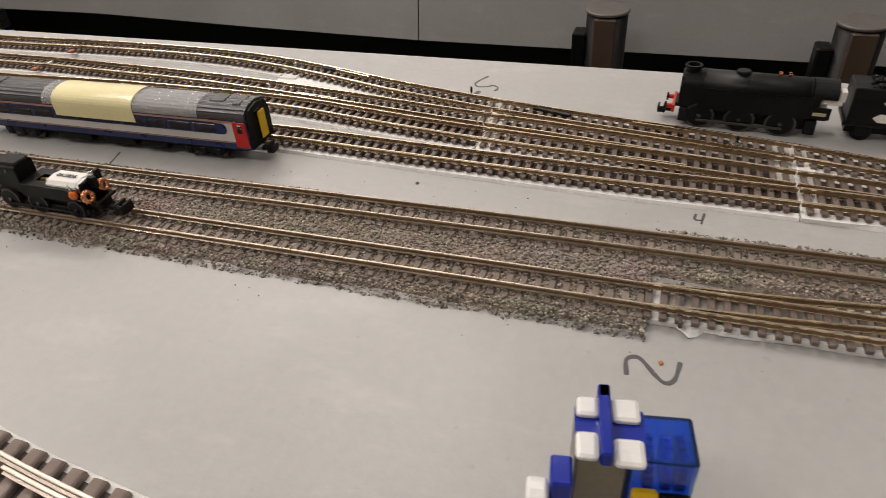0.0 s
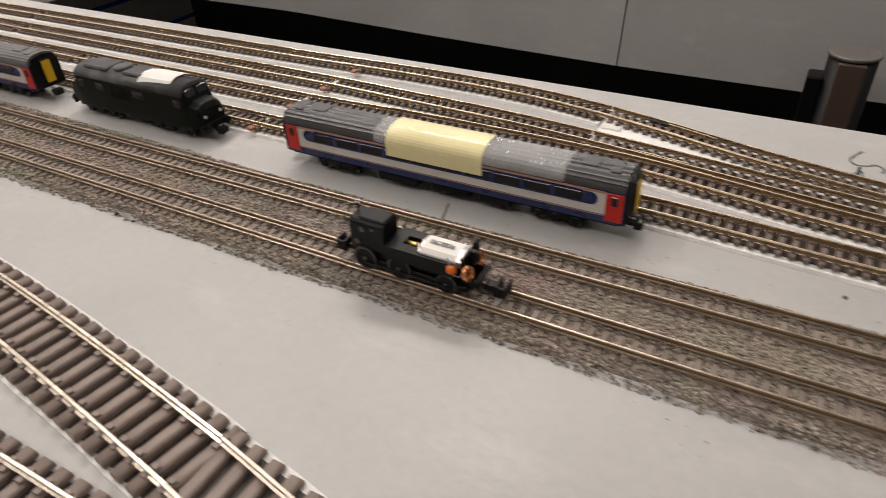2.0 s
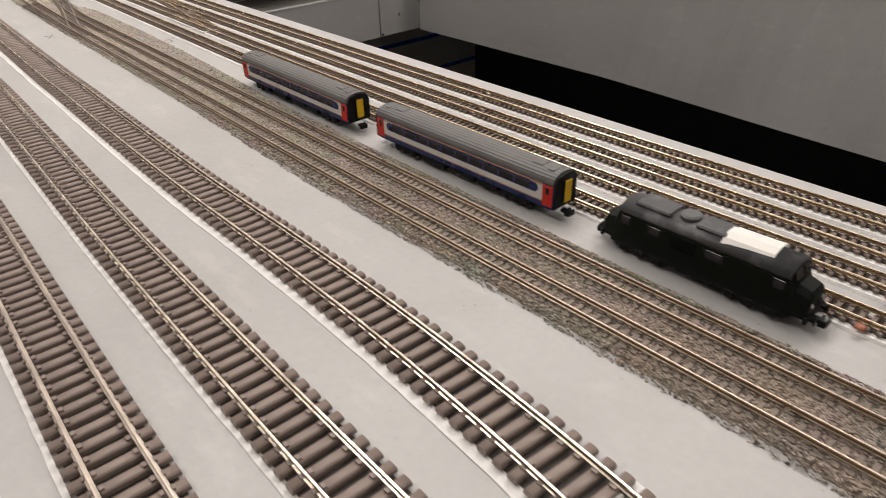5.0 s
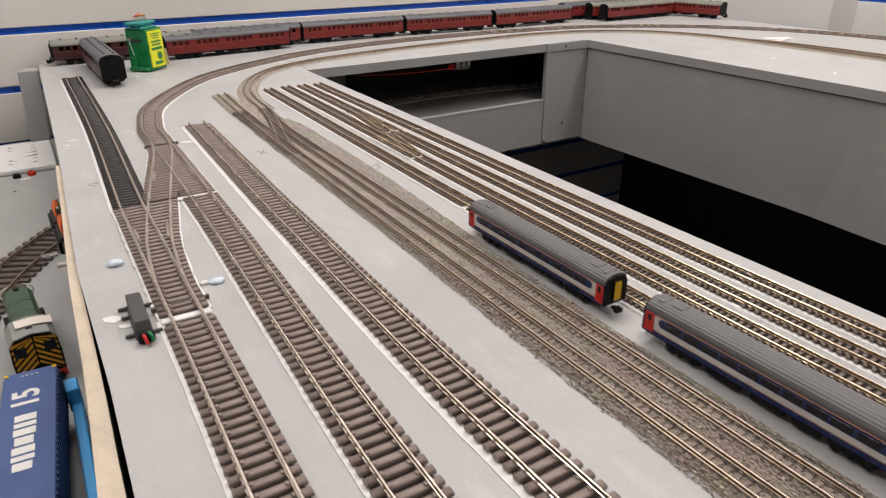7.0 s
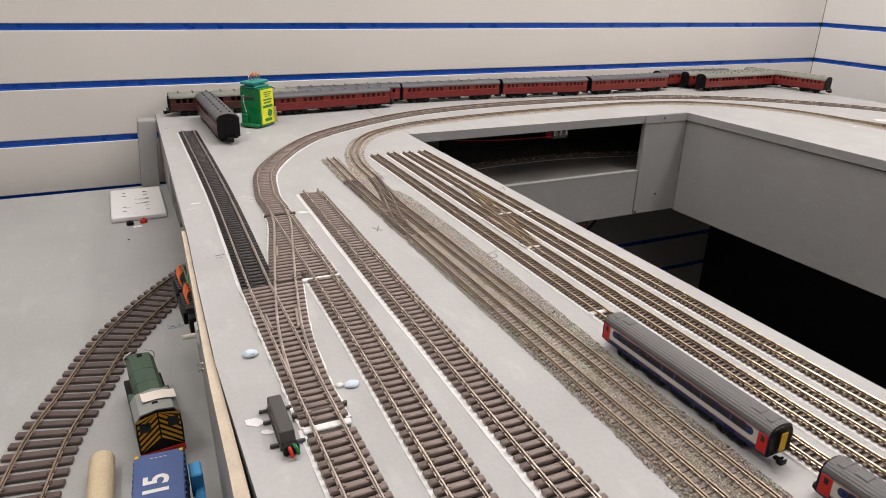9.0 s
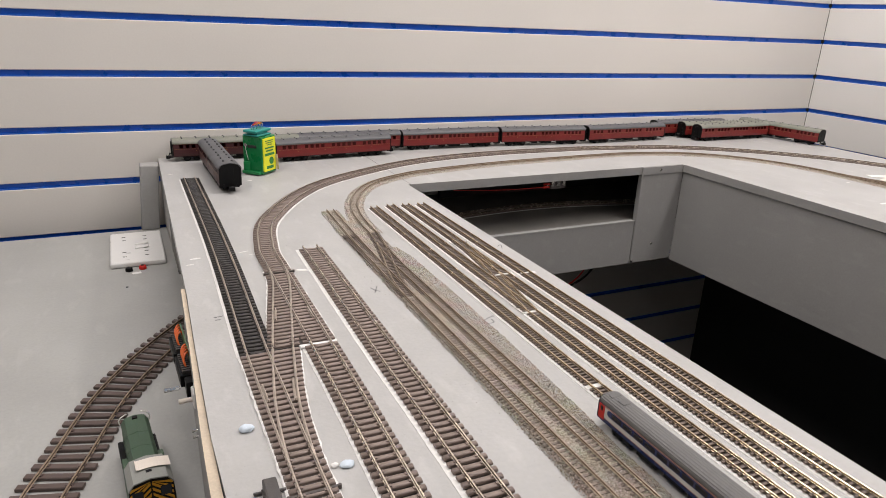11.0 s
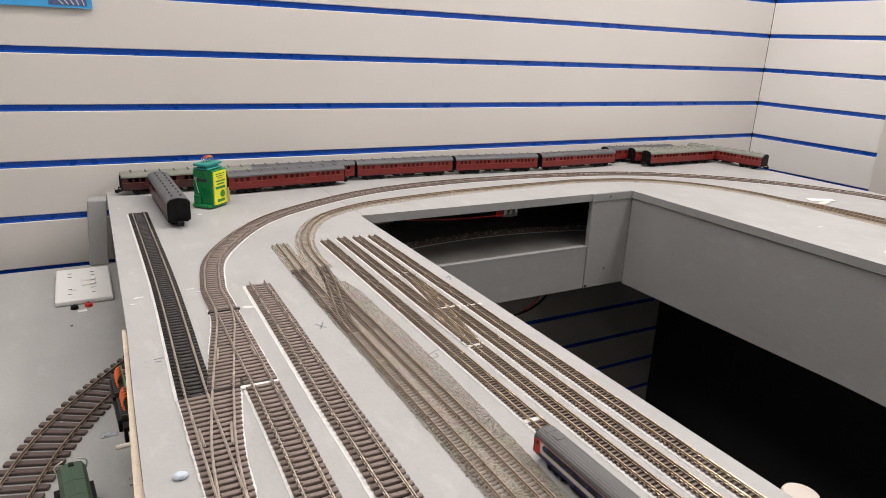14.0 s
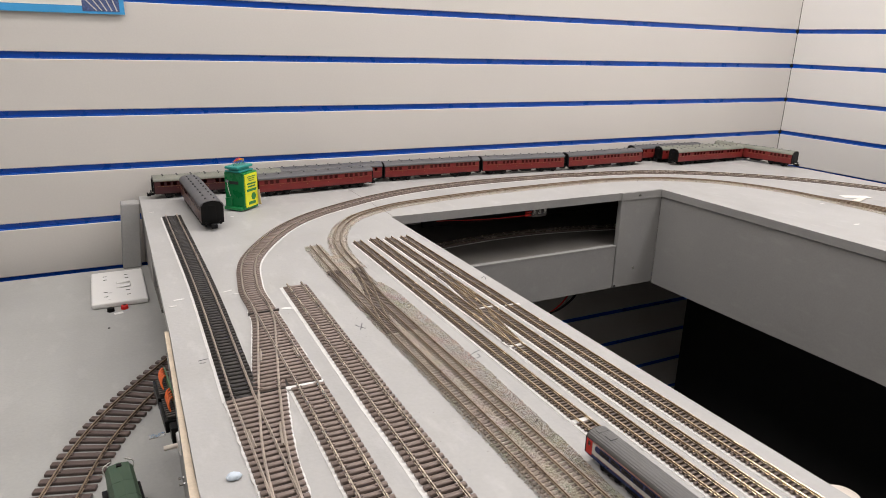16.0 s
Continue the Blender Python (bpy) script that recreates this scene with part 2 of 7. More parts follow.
RAILS = ([RAIL, RAILSIDE], [NICKEL, NICKELSIDE])
# head and foot faces bright as if lit, the web dark for its shade
RAILFACES = [1, 0, 0, 1, 1, 0, 0, 0, 0, 0, 1, 1, 0, 0]
OO = dict(gauge=0.0165, rail=0.0023, head=0.0011, foot=0.0022, long=0.0295, wide=0.0044, thick=0.0024, pitch=0.00736)
NN = dict(gauge=0.009, rail=0.0021, head=0.0008, foot=0.0016, long=0.0165, wide=0.0022, thick=0.0016, pitch=0.0046)
OG = dict(gauge=0.032, rail=0.0030, head=0.0016, foot=0.003, long=0.057, wide=0.0072, thick=0.0036, pitch=0.0138)
SLEEPER_MESH = {}


def rounded_bar(bm, L, w, t):
    """A sleeper: a bar with worn, rounded upper edges."""
    outline = [(-w, 0), (w, 0), (w * 0.97, t * 0.62), (w * 0.82, t * 0.90), (w * 0.48, t), (-w * 0.48, t), (-w * 0.82, t * 0.90), (-w * 0.97, t * 0.62)]
    ends = [[bm.verts.new((s * L * (1 if z < t * 0.7 else 0.985), y, z)) for y, z in outline] for s in (-1, 1)]
    for i in range(8):
        j = (i + 1) % 8
        f = bm.faces.new((ends[0][i], ends[0][j], ends[1][j], ends[1][i]))
        f.smooth = 2 <= i <= 6
    bm.faces.new(ends[0][::-1])
    bm.faces.new(ends[1])
    bmesh.ops.recalc_face_normals(bm, faces=bm.faces)


def sleeper_mesh(k, mat):
    key = (k["gauge"], mat.name)
    if key not in SLEEPER_MESH:
        bm = fresh()
        L, w, t, g = k["long"] / 2, k["wide"] / 2, k["thick"], k["gauge"] / 2
        if k is not OO:
            box(bm, -L, L, -w, w, 0, t, 0.0006 if k is OG else 0.0002)
        else:
            rounded_bar(bm, L, w, t)
        for s in (-1, 1):
            for e in (-1, 1):
                c = s * g + e * k["foot"] * 0.72
                box(bm, c - k["foot"] * 0.32, c + k["foot"] * 0.32, -w * 0.5, w * 0.5, t * 0.9, t + k["rail"] * 0.32)
        SLEEPER_MESH[key] = mesh_of("sleeper", bm, mat)
    return SLEEPER_MESH[key]


def track(label, points, k, mat, base=0.0, underlay=None, under=(0.0, 0.0, 0.0015), group="", rails=(0, 1), sink=0.0, skip=(), step=0.01, name="track", dull=False):
    """Track along a line: two rails, every sleeper, and its underlay. under: overhang to the left, to the right, thickness."""
    line = smooth_line(points, step)
    top = base + (under[2] if underlay else 0)
    thing = empty(name, *line[0], base)
    back = Matrix.Translation((-line[0][0], -line[0][1], -base))
    if underlay:
        bm = fresh()
        a, b, h = k["long"] / 2 + under[0], k["long"] / 2 + under[1], under[2]
        if underlay is CARD:
            a = b = k["long"] / 2 - 0.0012
        sweep(bm, line, 0, [(-a, 0), (b, 0), (b - h * 0.4, h), (-a + h * 0.4, h)], base - 0.0005)
        rim = random.Random(len(points))
        for v in bm.verts:
            v.co.x += rim.uniform(-1, 1) * 0.0001
        bmesh.ops.transform(bm, matrix=back, verts=bm.verts)
        part("underlay", bm, underlay if underlay is not CARD else UNDERPALE if mat is SLEEPERBLACK else UNDER, thing, "grey card under the sleepers" if mat is SLEEPERBLACK else "web under the sleepers, darkened for the shade between them" if underlay is CARD else "white foam underlay")
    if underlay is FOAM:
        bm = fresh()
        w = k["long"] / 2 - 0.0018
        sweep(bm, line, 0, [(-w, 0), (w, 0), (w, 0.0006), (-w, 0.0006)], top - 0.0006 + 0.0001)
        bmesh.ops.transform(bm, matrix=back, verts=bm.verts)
        part("trackbed", bm, UNDERBROWN, thing, "brown track bed, darkened for shade between the sleepers")
    if underlay is CARD:
        # white card edges show where they lap out
        for side, over in ((-1, under[0]), (1, under[1])):
            if over <= 0:
                continue
            e0, e1 = sorted((side * (k["long"] / 2 + over), side * (k["long"] / 2 - 0.0015)))
            bm = fresh()
            sweep(bm, line, 0, [(e0, 0), (e1, 0), (e1, under[2] * 0.8), (e0, under[2] * 0.8)], base - 0.0005)
            for v in bm.verts:
                v.co.x += rim.uniform(-1, 1) * 0.00025
            bmesh.ops.transform(bm, matrix=back, verts=bm.verts)
            part("card_edge", bm, CARD, thing, "white card edge")
    for s in rails:
        bm = fresh()
        sweep(bm, line, (-0.5 + s) * (k["gauge"] + k["head"]), rail_profile(k["rail"], k["head"], k["foot"]), top + k["thick"], RAILFACES)
        bmesh.ops.transform(bm, matrix=back, verts=bm.verts)
        part("rail", bm, [OLDRAIL if k["gauge"] > 0.03 else WORNRAIL, NICKELSIDE] if dull else [WEATHERRAIL, RAILSIDE] if sink else RAILS[k["gauge"] > 0.01], thing, "brassy nickel rail")
    even = smooth_line(points, k["pitch"])
    way, right = sides_of(even)
    me = sleeper_mesh(k, mat)
    rnd = random.Random(round(abs(even[0][0]) * 1e4))
    for q, w in zip(even[:-1], way):
        if any(a <= q[1] <= b for a, b in skip):
            continue
        ob = new("sleeper", me)
        ob.parent = thing
        ob.matrix_local = back @ pose(q[0], q[1], top - sink, 0, 0, math.degrees(math.atan2(-w[0], w[1])) + rnd.uniform(-0.5, 0.5))
    return tagged(thing, label, "model track", group)


def at_y(line, y):
    return float(np.interp(y, line[:, 1], line[:, 0]))


def turnout(label, lines, k, mat, y0, y1, base=0.0, underlay=None, thick=0.0012, frog=None, motor=0, sink=0.0, web=None):
    """Routes that share their sleepers between y0 and y1. frog: where the inner rails cross, with check rails beside it."""
    top = base + (thick if underlay else 0)
    routes = [smooth_line(p, 0.008) for p in lines]
    routes = [r if r[0][1] < r[-1][1] else r[::-1] for r in routes]
    thing = empty("turnout", at_y(routes[0], y0), y0, base)
    back = thing.matrix_world.inverted()
    if underlay:
        bm = fresh()
        ys = np.linspace(y0, y1, 24)
        over = -0.0012 if web else 0.0013
        rows = [(min(at_y(r, y) for r in routes) - k["long"] / 2 - over, max(at_y(r, y) for r in routes) + k["long"] / 2 + over) for y in ys]
        rnd = random.Random(5)
        rings = [[bm.verts.new((a + rnd.uniform(-9, 7) * 1e-4, y, z)) if s == 0 else bm.verts.new((b + rnd.uniform(-8, 8) * 1e-4, y, z)) for s, z in ((0, base - 0.0004), (1, base - 0.0004), (1, top - 0.0001), (0, top - 0.0001))] for y, (a, b) in zip(ys, rows)]
        for p, q in zip(rings, rings[1:]):
            for n in range(4):
                bm.faces.new((p[n], p[(n + 1) % 4], q[(n + 1) % 4], q[n]))
        bm.faces.new(rings[0][::-1])
        bm.faces.new(rings[-1])
        bmesh.ops.transform(bm, matrix=back, verts=bm.verts)
        part("underlay", bm, underlay, thing)
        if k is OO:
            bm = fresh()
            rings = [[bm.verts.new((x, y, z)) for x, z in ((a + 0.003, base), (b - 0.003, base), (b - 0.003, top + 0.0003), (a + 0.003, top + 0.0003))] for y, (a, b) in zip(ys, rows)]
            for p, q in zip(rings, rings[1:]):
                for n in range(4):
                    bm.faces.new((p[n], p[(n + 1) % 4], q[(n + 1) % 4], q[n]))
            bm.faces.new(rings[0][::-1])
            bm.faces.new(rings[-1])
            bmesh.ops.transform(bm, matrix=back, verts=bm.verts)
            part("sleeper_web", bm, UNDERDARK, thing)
    # a bare gap is left at each end on foam
    gap = 0.0006 if underlay is FOAM and not web else 0.0
    if k is NN and underlay is FOAM:
        for r in routes:
            seg = r[(r[:, 1] > y0 + gap) & (r[:, 1] < y1 - gap)]
            w, lift = k["long"] / 2 - 0.0030, top - 0.0004 + 0.00005 * (1 + len(thing.children))
            bm = fresh()
            sweep(bm, seg, 0, [(-w, 0), (w, 0), (w, 0.0006), (-w, 0.0006)], lift - 0.0003)
            bmesh.ops.transform(bm, matrix=back, verts=bm.verts)
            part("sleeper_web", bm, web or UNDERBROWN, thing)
    for r in routes:
        c0, c1 = max(y0, r[0][1]), min(y1, r[-1][1])
        inside = r[(r[:, 1] > c0 + 0.001) & (r[:, 1] < c1 - 0.001)]
        cut = np.array([(at_y(r, c0), c0), *inside, (at_y(r, c1), c1)])
        for s in (-0.5, 0.5):
            bm = fresh()
            sweep(bm, cut, s * (k["gauge"] + k["head"]), rail_profile(k["rail"], k["head"], k["foot"]), top + k["thick"] + (0.00002 if r is routes[0] else 0), RAILFACES)
            bmesh.ops.transform(bm, matrix=back, verts=bm.verts)
            part("rail", bm, [WEATHERRAIL, RAILSIDE] if sink else [WORNRAIL, NICKELSIDE] if k is OO else RAILS[0], thing)
    me = sleeper_mesh(k, mat)
    plain = sleeper_plain(k, mat)
    n = round((y1 - y0 - 2 * gap) / k["pitch"])
    for i in range(n):
        y = y0 + gap + (i + 0.5) * (y1 - y0 - 2 * gap) / n
        xs = sorted(at_y(r, y) for r in routes)
        runs = [[xs[0], xs[0]]]
        for x in xs[1:]:
            if x - runs[-1][1] < k["long"] * 1.03:
                runs[-1][1] = x
            else:
                runs.append([x, x])
        for a, b in runs:
            ob = new("sleeper", plain if b - a > 0.0015 else me)
            ob.parent = thing
            ob.matrix_local = back @ pose((a + b) / 2, y, top - sink) @ Matrix.Diagonal(((b - a + k["long"]) / k["long"], 1, 1, 1))
    if frog is not None:
        g = (k["gauge"] + k["head"]) / 2
        for r, s in ((routes[0], -1), (routes[-1], 1)):
            bm = fresh()
            seg = r[(r[:, 1] > frog - 0.016) & (r[:, 1] < frog + 0.016)]
            left = -1 if at_y(routes[0], frog) < at_y(routes[-1], frog) else 1
            sweep(bm, seg, (left if r is routes[0] else -left) * (g - k["head"] * 2.2), rail_profile(k["rail"] * 0.9, k["head"], k["foot"]), top + k["thick"], RAILFACES)
            bmesh.ops.transform(bm, matrix=back, verts=bm.verts)
            part("check_rail", bm, [WORNRAIL, NICKELSIDE] if k is OO else RAILS[0], thing)
    if motor:
        y = y1 - 0.012 if motor > 0 else y0 + 0.012
        x = at_y(routes[0], y)
        bm = fresh()
        box(bm, x - k["long"] * 0.58, x + k["long"] * 0.58, y - k["wide"] * 0.26, y + k["wide"] * 0.26, top + k["thick"] * 0.5, top + k["thick"] * 1.1)
        for s in (-1, 1):
            rod(bm, x + s * k["long"] * 0.55, y, top, top + k["thick"] + k["rail"] * 0.3, k["wide"] * 0.3, 8)
        bmesh.ops.transform(bm, matrix=back, verts=bm.verts)
        part("tie_bar", bm, TIEGREY, thing, "dark plastic tie bar")
    return tagged(thing, label, "turnout", "turnouts")


def sleeper_plain(k, mat):
    key = (k["gauge"], mat.name, "plain")
    if key not in SLEEPER_MESH:
        bm = fresh()
        if k is OO:
            rounded_bar(bm, k["long"] / 2, k["wide"] / 2, k["thick"])
        else:
            box(bm, -k["long"] / 2, k["long"] / 2, -k["wide"] / 2, k["wide"] / 2, 0, k["thick"], 0.0002)
        SLEEPER_MESH[key] = mesh_of("sleeper", bm, mat)
    return SLEEPER_MESH[key]


def strip(name, x0, x1, y0, y1, z, h, mat, label, category, rz=0.0):
    bm = fresh()
    box(bm, -(x1 - x0) / 2, (x1 - x0) / 2, -(y1 - y0) / 2, (y1 - y0) / 2, 0, h, h * 0.3)
    ob = part(name, bm, mat, None, "", pose((x0 + x1) / 2, (y0 + y1) / 2, z, 0, 0, rz))
    return tagged(ob, label, category)

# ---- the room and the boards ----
# the floor is coloured near black for the shade down in the well
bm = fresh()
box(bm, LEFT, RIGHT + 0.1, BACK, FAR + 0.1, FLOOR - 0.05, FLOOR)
structure("floor", bm, FLOORING, "floor of the operating well, coloured black for its shade", "floor")
bm = fresh()
box(bm, LEFT - 0.1, RIGHT + 0.1, BACK - 0.1, FAR + 0.1, CEIL, CEIL + 0.05)
structure("ceiling", bm, CEILING, "plain white ceiling", "ceiling")
bm = fresh()
box(bm, LEFT - 0.1, LEFT, BACK, FAR, FLOOR, CEIL)
structure("wall_west", bm, ROOMWALL, "plain pale room wall", "wall")
bm = fresh()
box(bm, LEFT - 0.1, RIGHT + 0.1, BACK - 0.1, BACK, FLOOR, CEIL)
structure("wall_south", bm, ROOMWALL, "plain pale room wall", "wall")
# frames added round the unseen lamps
for x, y, w, d, watts in LAMPS:
    thing = empty("unseen_ceiling_light", x, y, CEIL)
    for a in (-1, 1):
        bm = fresh()
        box(bm, a * (w / 2 + 0.012) - 0.012, a * (w / 2 + 0.012) + 0.012, -d / 2 - 0.024, d / 2 + 0.024, -0.05, 0, 0.002)
        part("frame_bar", bm, WHITE, thing)
        bm = fresh()
        box(bm, -w / 2, w / 2, a * (d / 2 + 0.012) - 0.012, a * (d / 2 + 0.012) + 0.012, -0.05, 0, 0.002)
        part("frame_bar", bm, WHITE, thing)
    tagged(thing, "unseen ceiling light panel with an added white frame", "ceiling light", "ceiling lights")

SLAT0, PITCH = 0.0560, 0.0993


def sag(bm):
    """The boards of the far wall run down a little towards the corner."""
    for v in bm.verts:
        v.co.z -= 0.0037 * (v.co.x - 0.65)


def slat_wall(name, a, b, along, label, mat):
    """Slat boards with blue grooves between them, along x at FAR or along y at RIGHT."""
    bm = fresh()
    if along == "x":
        box(bm, a, b, FAR + 0.006, FAR + 0.1, FLOOR, CEIL)
    else:
        box(bm, RIGHT + 0.006, RIGHT + 0.1, a, b, FLOOR, CEIL)
    wall = structure(name, bm, SLATBLUE, label, "wall")
    # the lower boards are spaced a little wider than the upper ones
    grooves = [-0.451 - 0.1022 * k for k in range(6, -2, -1)] + [SLAT0 + k * PITCH for k in range(-3, 16)]
    if along == "y":
        grooves = [z - 0.0036 for z in grooves]
    for z, above in zip(grooves, grooves[1:]):
        lo, hi = max(z + 0.0058, FLOOR), min(above - 0.0058, CEIL)
        if hi > lo:
            bm = fresh()
            if along == "x":
                box(bm, a, b, FAR, FAR + 0.0075, lo, hi, 0.0012)
                sag(bm)
            else:
                box(bm, RIGHT, RIGHT + 0.0075, a, b, lo, hi, 0.0012)
            part("slat_panel", bm, mat, wall)
            # the blue insert has a lip along the groove
            bm = fresh()
            if along == "x":
                box(bm, a, b, FAR + 0.0015, FAR + 0.0066, z - 0.0054, z - 0.0036)
                sag(bm)
            else:
                box(bm, RIGHT + 0.0015, RIGHT + 0.0066, a, b, z - 0.0054, z - 0.0036)
            part("groove_lip", bm, SLATBLUE, wall)
    return wall


slat_wall("wall_north", LEFT, RIGHT, "x", "off-paler slatwall with bright blue groove inserts", SLAT)
# east wall, its boards paler than those of the far wall
slat_wall("wall_east", BACK, FAR, "y", "paler slatwall with bright blue groove inserts", SLATPALE)
# the U of the upper baseboards, darker grey on every face but the top
T = 0.016
EAST = 1.395


def west_edge(y):
    """The main board's side edge, which is not cut quite straight."""
    return float(np.interp(y, (-2.2, 0.57, 0.70, 0.85, 0.99, 1.12, 1.75), (-0.235, -0.2178, -0.2158, -0.2172, -0.2132, -0.2085, -0.1965)))


bm = fresh()
for x0, x1, y0, y1 in ((EDGE_L, EDGE_R, BACK + 0.4, 0.57), (EDGE_L, EDGE_R, 0.57, 0.70), (EDGE_L, EDGE_R, 0.70, 0.85), (EDGE_L, EDGE_R, 0.85, 0.99), (EDGE_L, EDGE_R, 0.99, 1.12), (EDGE_L, EDGE_R, 1.12, FAR), (EDGE_R, WELL_X, WELL_Y, FAR), (WELL_X, EAST, -1.4, FAR)):
    box(bm, x0, x1, y0, y1, -T, 0)
bmesh.ops.remove_doubles(bm, verts=bm.verts, dist=1e-5)
for v in bm.verts:
    if abs(v.co.x - EDGE_L) < 1e-4:
        v.co.x = west_edge(v.co.y)
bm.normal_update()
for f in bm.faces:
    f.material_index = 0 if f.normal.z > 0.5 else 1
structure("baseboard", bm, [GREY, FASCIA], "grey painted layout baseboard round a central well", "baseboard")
bm = fresh()
box(bm, LEFT + 0.3, EDGE_L + 0.1, -1.4, FAR - 0.052, LOW - 0.016, LOW)
structure("lower_board", bm, LOWPAINT, "grey painted lower baseboard beside the main board", "baseboard")
# fascias of the well
def long_panel(y0, y1):
    """A length of the fascia, which bows a little into the well at its lower edge."""
    bm = fresh()
    ys = np.linspace(y0, y1, 24)
    rows = []
    for y in ys:
        lean = float(np.interp(y, (-1.4, 0.30, 0.62, 0.95, 1.478), (-0.042, -0.042, -0.024, 0.002, 0.0)))
        rows.append([bm.verts.new((WELL_X + 0.004 + u + lean * k, y, z)) for u, z, k in ((0, -T - 0.002, 0), (0, -0.2185, 1), (0.012, -0.2185, 1), (0.012, -T - 0.002, 0))])
    for p, q in zip(rows, rows[1:]):
        for n in range(4):
            bm.faces.new((p[n], p[(n + 1) % 4], q[(n + 1) % 4], q[n]))
    bm.faces.new(rows[0][::-1])
    bm.faces.new(rows[-1])
    bmesh.ops.recalc_face_normals(bm, faces=bm.faces)
    return bm


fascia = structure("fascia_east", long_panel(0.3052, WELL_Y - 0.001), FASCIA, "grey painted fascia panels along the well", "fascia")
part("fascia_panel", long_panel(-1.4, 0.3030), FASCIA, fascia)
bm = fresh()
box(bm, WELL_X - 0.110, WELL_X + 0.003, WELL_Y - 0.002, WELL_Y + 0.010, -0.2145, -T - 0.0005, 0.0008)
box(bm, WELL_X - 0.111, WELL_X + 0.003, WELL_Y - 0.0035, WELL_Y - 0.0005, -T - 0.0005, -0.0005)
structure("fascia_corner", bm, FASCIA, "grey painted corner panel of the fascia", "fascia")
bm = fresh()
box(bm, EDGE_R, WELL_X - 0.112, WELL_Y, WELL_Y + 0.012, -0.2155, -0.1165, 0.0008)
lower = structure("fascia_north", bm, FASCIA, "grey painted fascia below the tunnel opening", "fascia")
bm = fresh()
box(bm, EDGE_R + 0.001, WELL_X - 0.113, WELL_Y - 0.0006, WELL_Y + 0.0012, -0.1185, -0.1160)
part("pale_edge", bm, GREY, lower, "pale top edge")
bm = fresh()
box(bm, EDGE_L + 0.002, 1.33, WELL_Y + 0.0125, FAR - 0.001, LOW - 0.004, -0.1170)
structure("tunnel_floor", bm, TUNNELFLOOR, "grey shelf inside the tunnel opening, darkened for its shade", "shelf")
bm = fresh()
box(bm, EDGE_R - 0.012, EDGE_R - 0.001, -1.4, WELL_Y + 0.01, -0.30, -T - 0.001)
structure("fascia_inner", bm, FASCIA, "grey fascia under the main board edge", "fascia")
# a near-black sheet stands for the shade at the back of the tunnel
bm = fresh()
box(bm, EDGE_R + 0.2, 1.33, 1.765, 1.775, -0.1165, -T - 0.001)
structure("tunnel_back", bm, SHADEDARK, "near-black sheet standing for the shade deep in the tunnel", "wall")
# black sheets added down to the floor, to keep the well in shade
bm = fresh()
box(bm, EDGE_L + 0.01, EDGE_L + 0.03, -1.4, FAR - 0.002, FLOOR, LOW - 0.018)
structure("skirt_west", bm, SHADEDARK, "black sheet added to shade the space under the main board", "skirt")
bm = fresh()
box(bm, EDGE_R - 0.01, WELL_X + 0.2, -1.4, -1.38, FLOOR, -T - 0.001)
structure("skirt_south", bm, SHADEDARK, "unseen black sheet added to keep light out of the well", "skirt")
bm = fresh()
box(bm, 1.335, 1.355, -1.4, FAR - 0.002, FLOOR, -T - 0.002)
structure("skirt_east", bm, SHADEDARK, "black sheet added for the shade under the far side board", "skirt")
# west side of the main board
bm = fresh()
box(bm, EDGE_L + 0.001, EDGE_L + 0.013, -1.4, 1.137, LOW + 0.0005, -T - 0.001)
box(bm, EDGE_L + 0.001, EDGE_L + 0.013, 1.60, FAR - 0.001, LOW + 0.0005, -T - 0.001)
structure("fascia_west", bm, FASCIA, "grey side panel of the main board", "fascia")
# another near-black sheet gives the side tunnel its shade
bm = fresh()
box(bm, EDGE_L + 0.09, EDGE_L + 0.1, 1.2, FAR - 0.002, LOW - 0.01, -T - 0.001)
structure("tunnel_dark", bm, SHADEDARK, "near-black sheet for the shade inside the side tunnel", "wall")
bm = fresh()
box(bm, RIGHT - 0.004, RIGHT - 0.0005, 1.352, 1.412, -0.3, CEIL, 0.0005)
structure("wall_cover", bm, SLAT, "white cover strip on the slatwall joint", "trim")
bm = fresh()
box(bm, 0.1963, 0.1973, WELL_Y + 0.001, FAR - 0.001, -0.002, 0.00015)
structure("board_joint", bm, EDGEDARK, "thin dark joint between two baseboards", "joint")

# ---- tracks on the main board ----
TAGRED = material("faded_red_tag", (0.32, 0.10, 0.055), 0.5, vary=0.15)


def upto(line, a, b):
    full = smooth_line(line, 0.004)
    full = full if full[0][1] < full[-1][1] else full[::-1]
    n = max(2, round((min(b, full[-1][1]) - max(a, full[0][1])) / 0.03) + 1)
    return [(float(np.interp(y, full[:, 1], full[:, 0])), float(y)) for y in np.linspace(max(a, full[0][1]), min(b, full[-1][1]), n)]


track("straight siding with black sleepers on white underlay", [(-0.1657, 0.9556), (-0.158, 1.25), (-0.157, 1.615)], OO, SLEEPERBLACK, 0.0002, CARD, (0.0026, -0.002, 0.0012), "sidings", dull=True)
track("straight running track with brown sleepers", [(-0.1755, -0.3), (-0.1735, 0.2), (-0.1716, 0.40), (-0.1672, 0.62), (-0.1662, 0.7517)], OO, SLEEPER, 0, CARD, (0.0022, -0.001, 0.0012), "running tracks", dull=True, skip=((0.742, 0.76),))
track("straight running track with brown sleepers", [(-0.1205, 0.1750), (-0.1203, 0.40), (-0.1192, 0.53), (-0.1177, 0.62), (-0.1134, 0.78), (-0.1112, 0.86), (-0.1097, 0.9577)], OO, SLEEPER, 0, CARD, (0.0020, -0.001, 0.0012), "running tracks", skip=((0.9505, 0.97),))
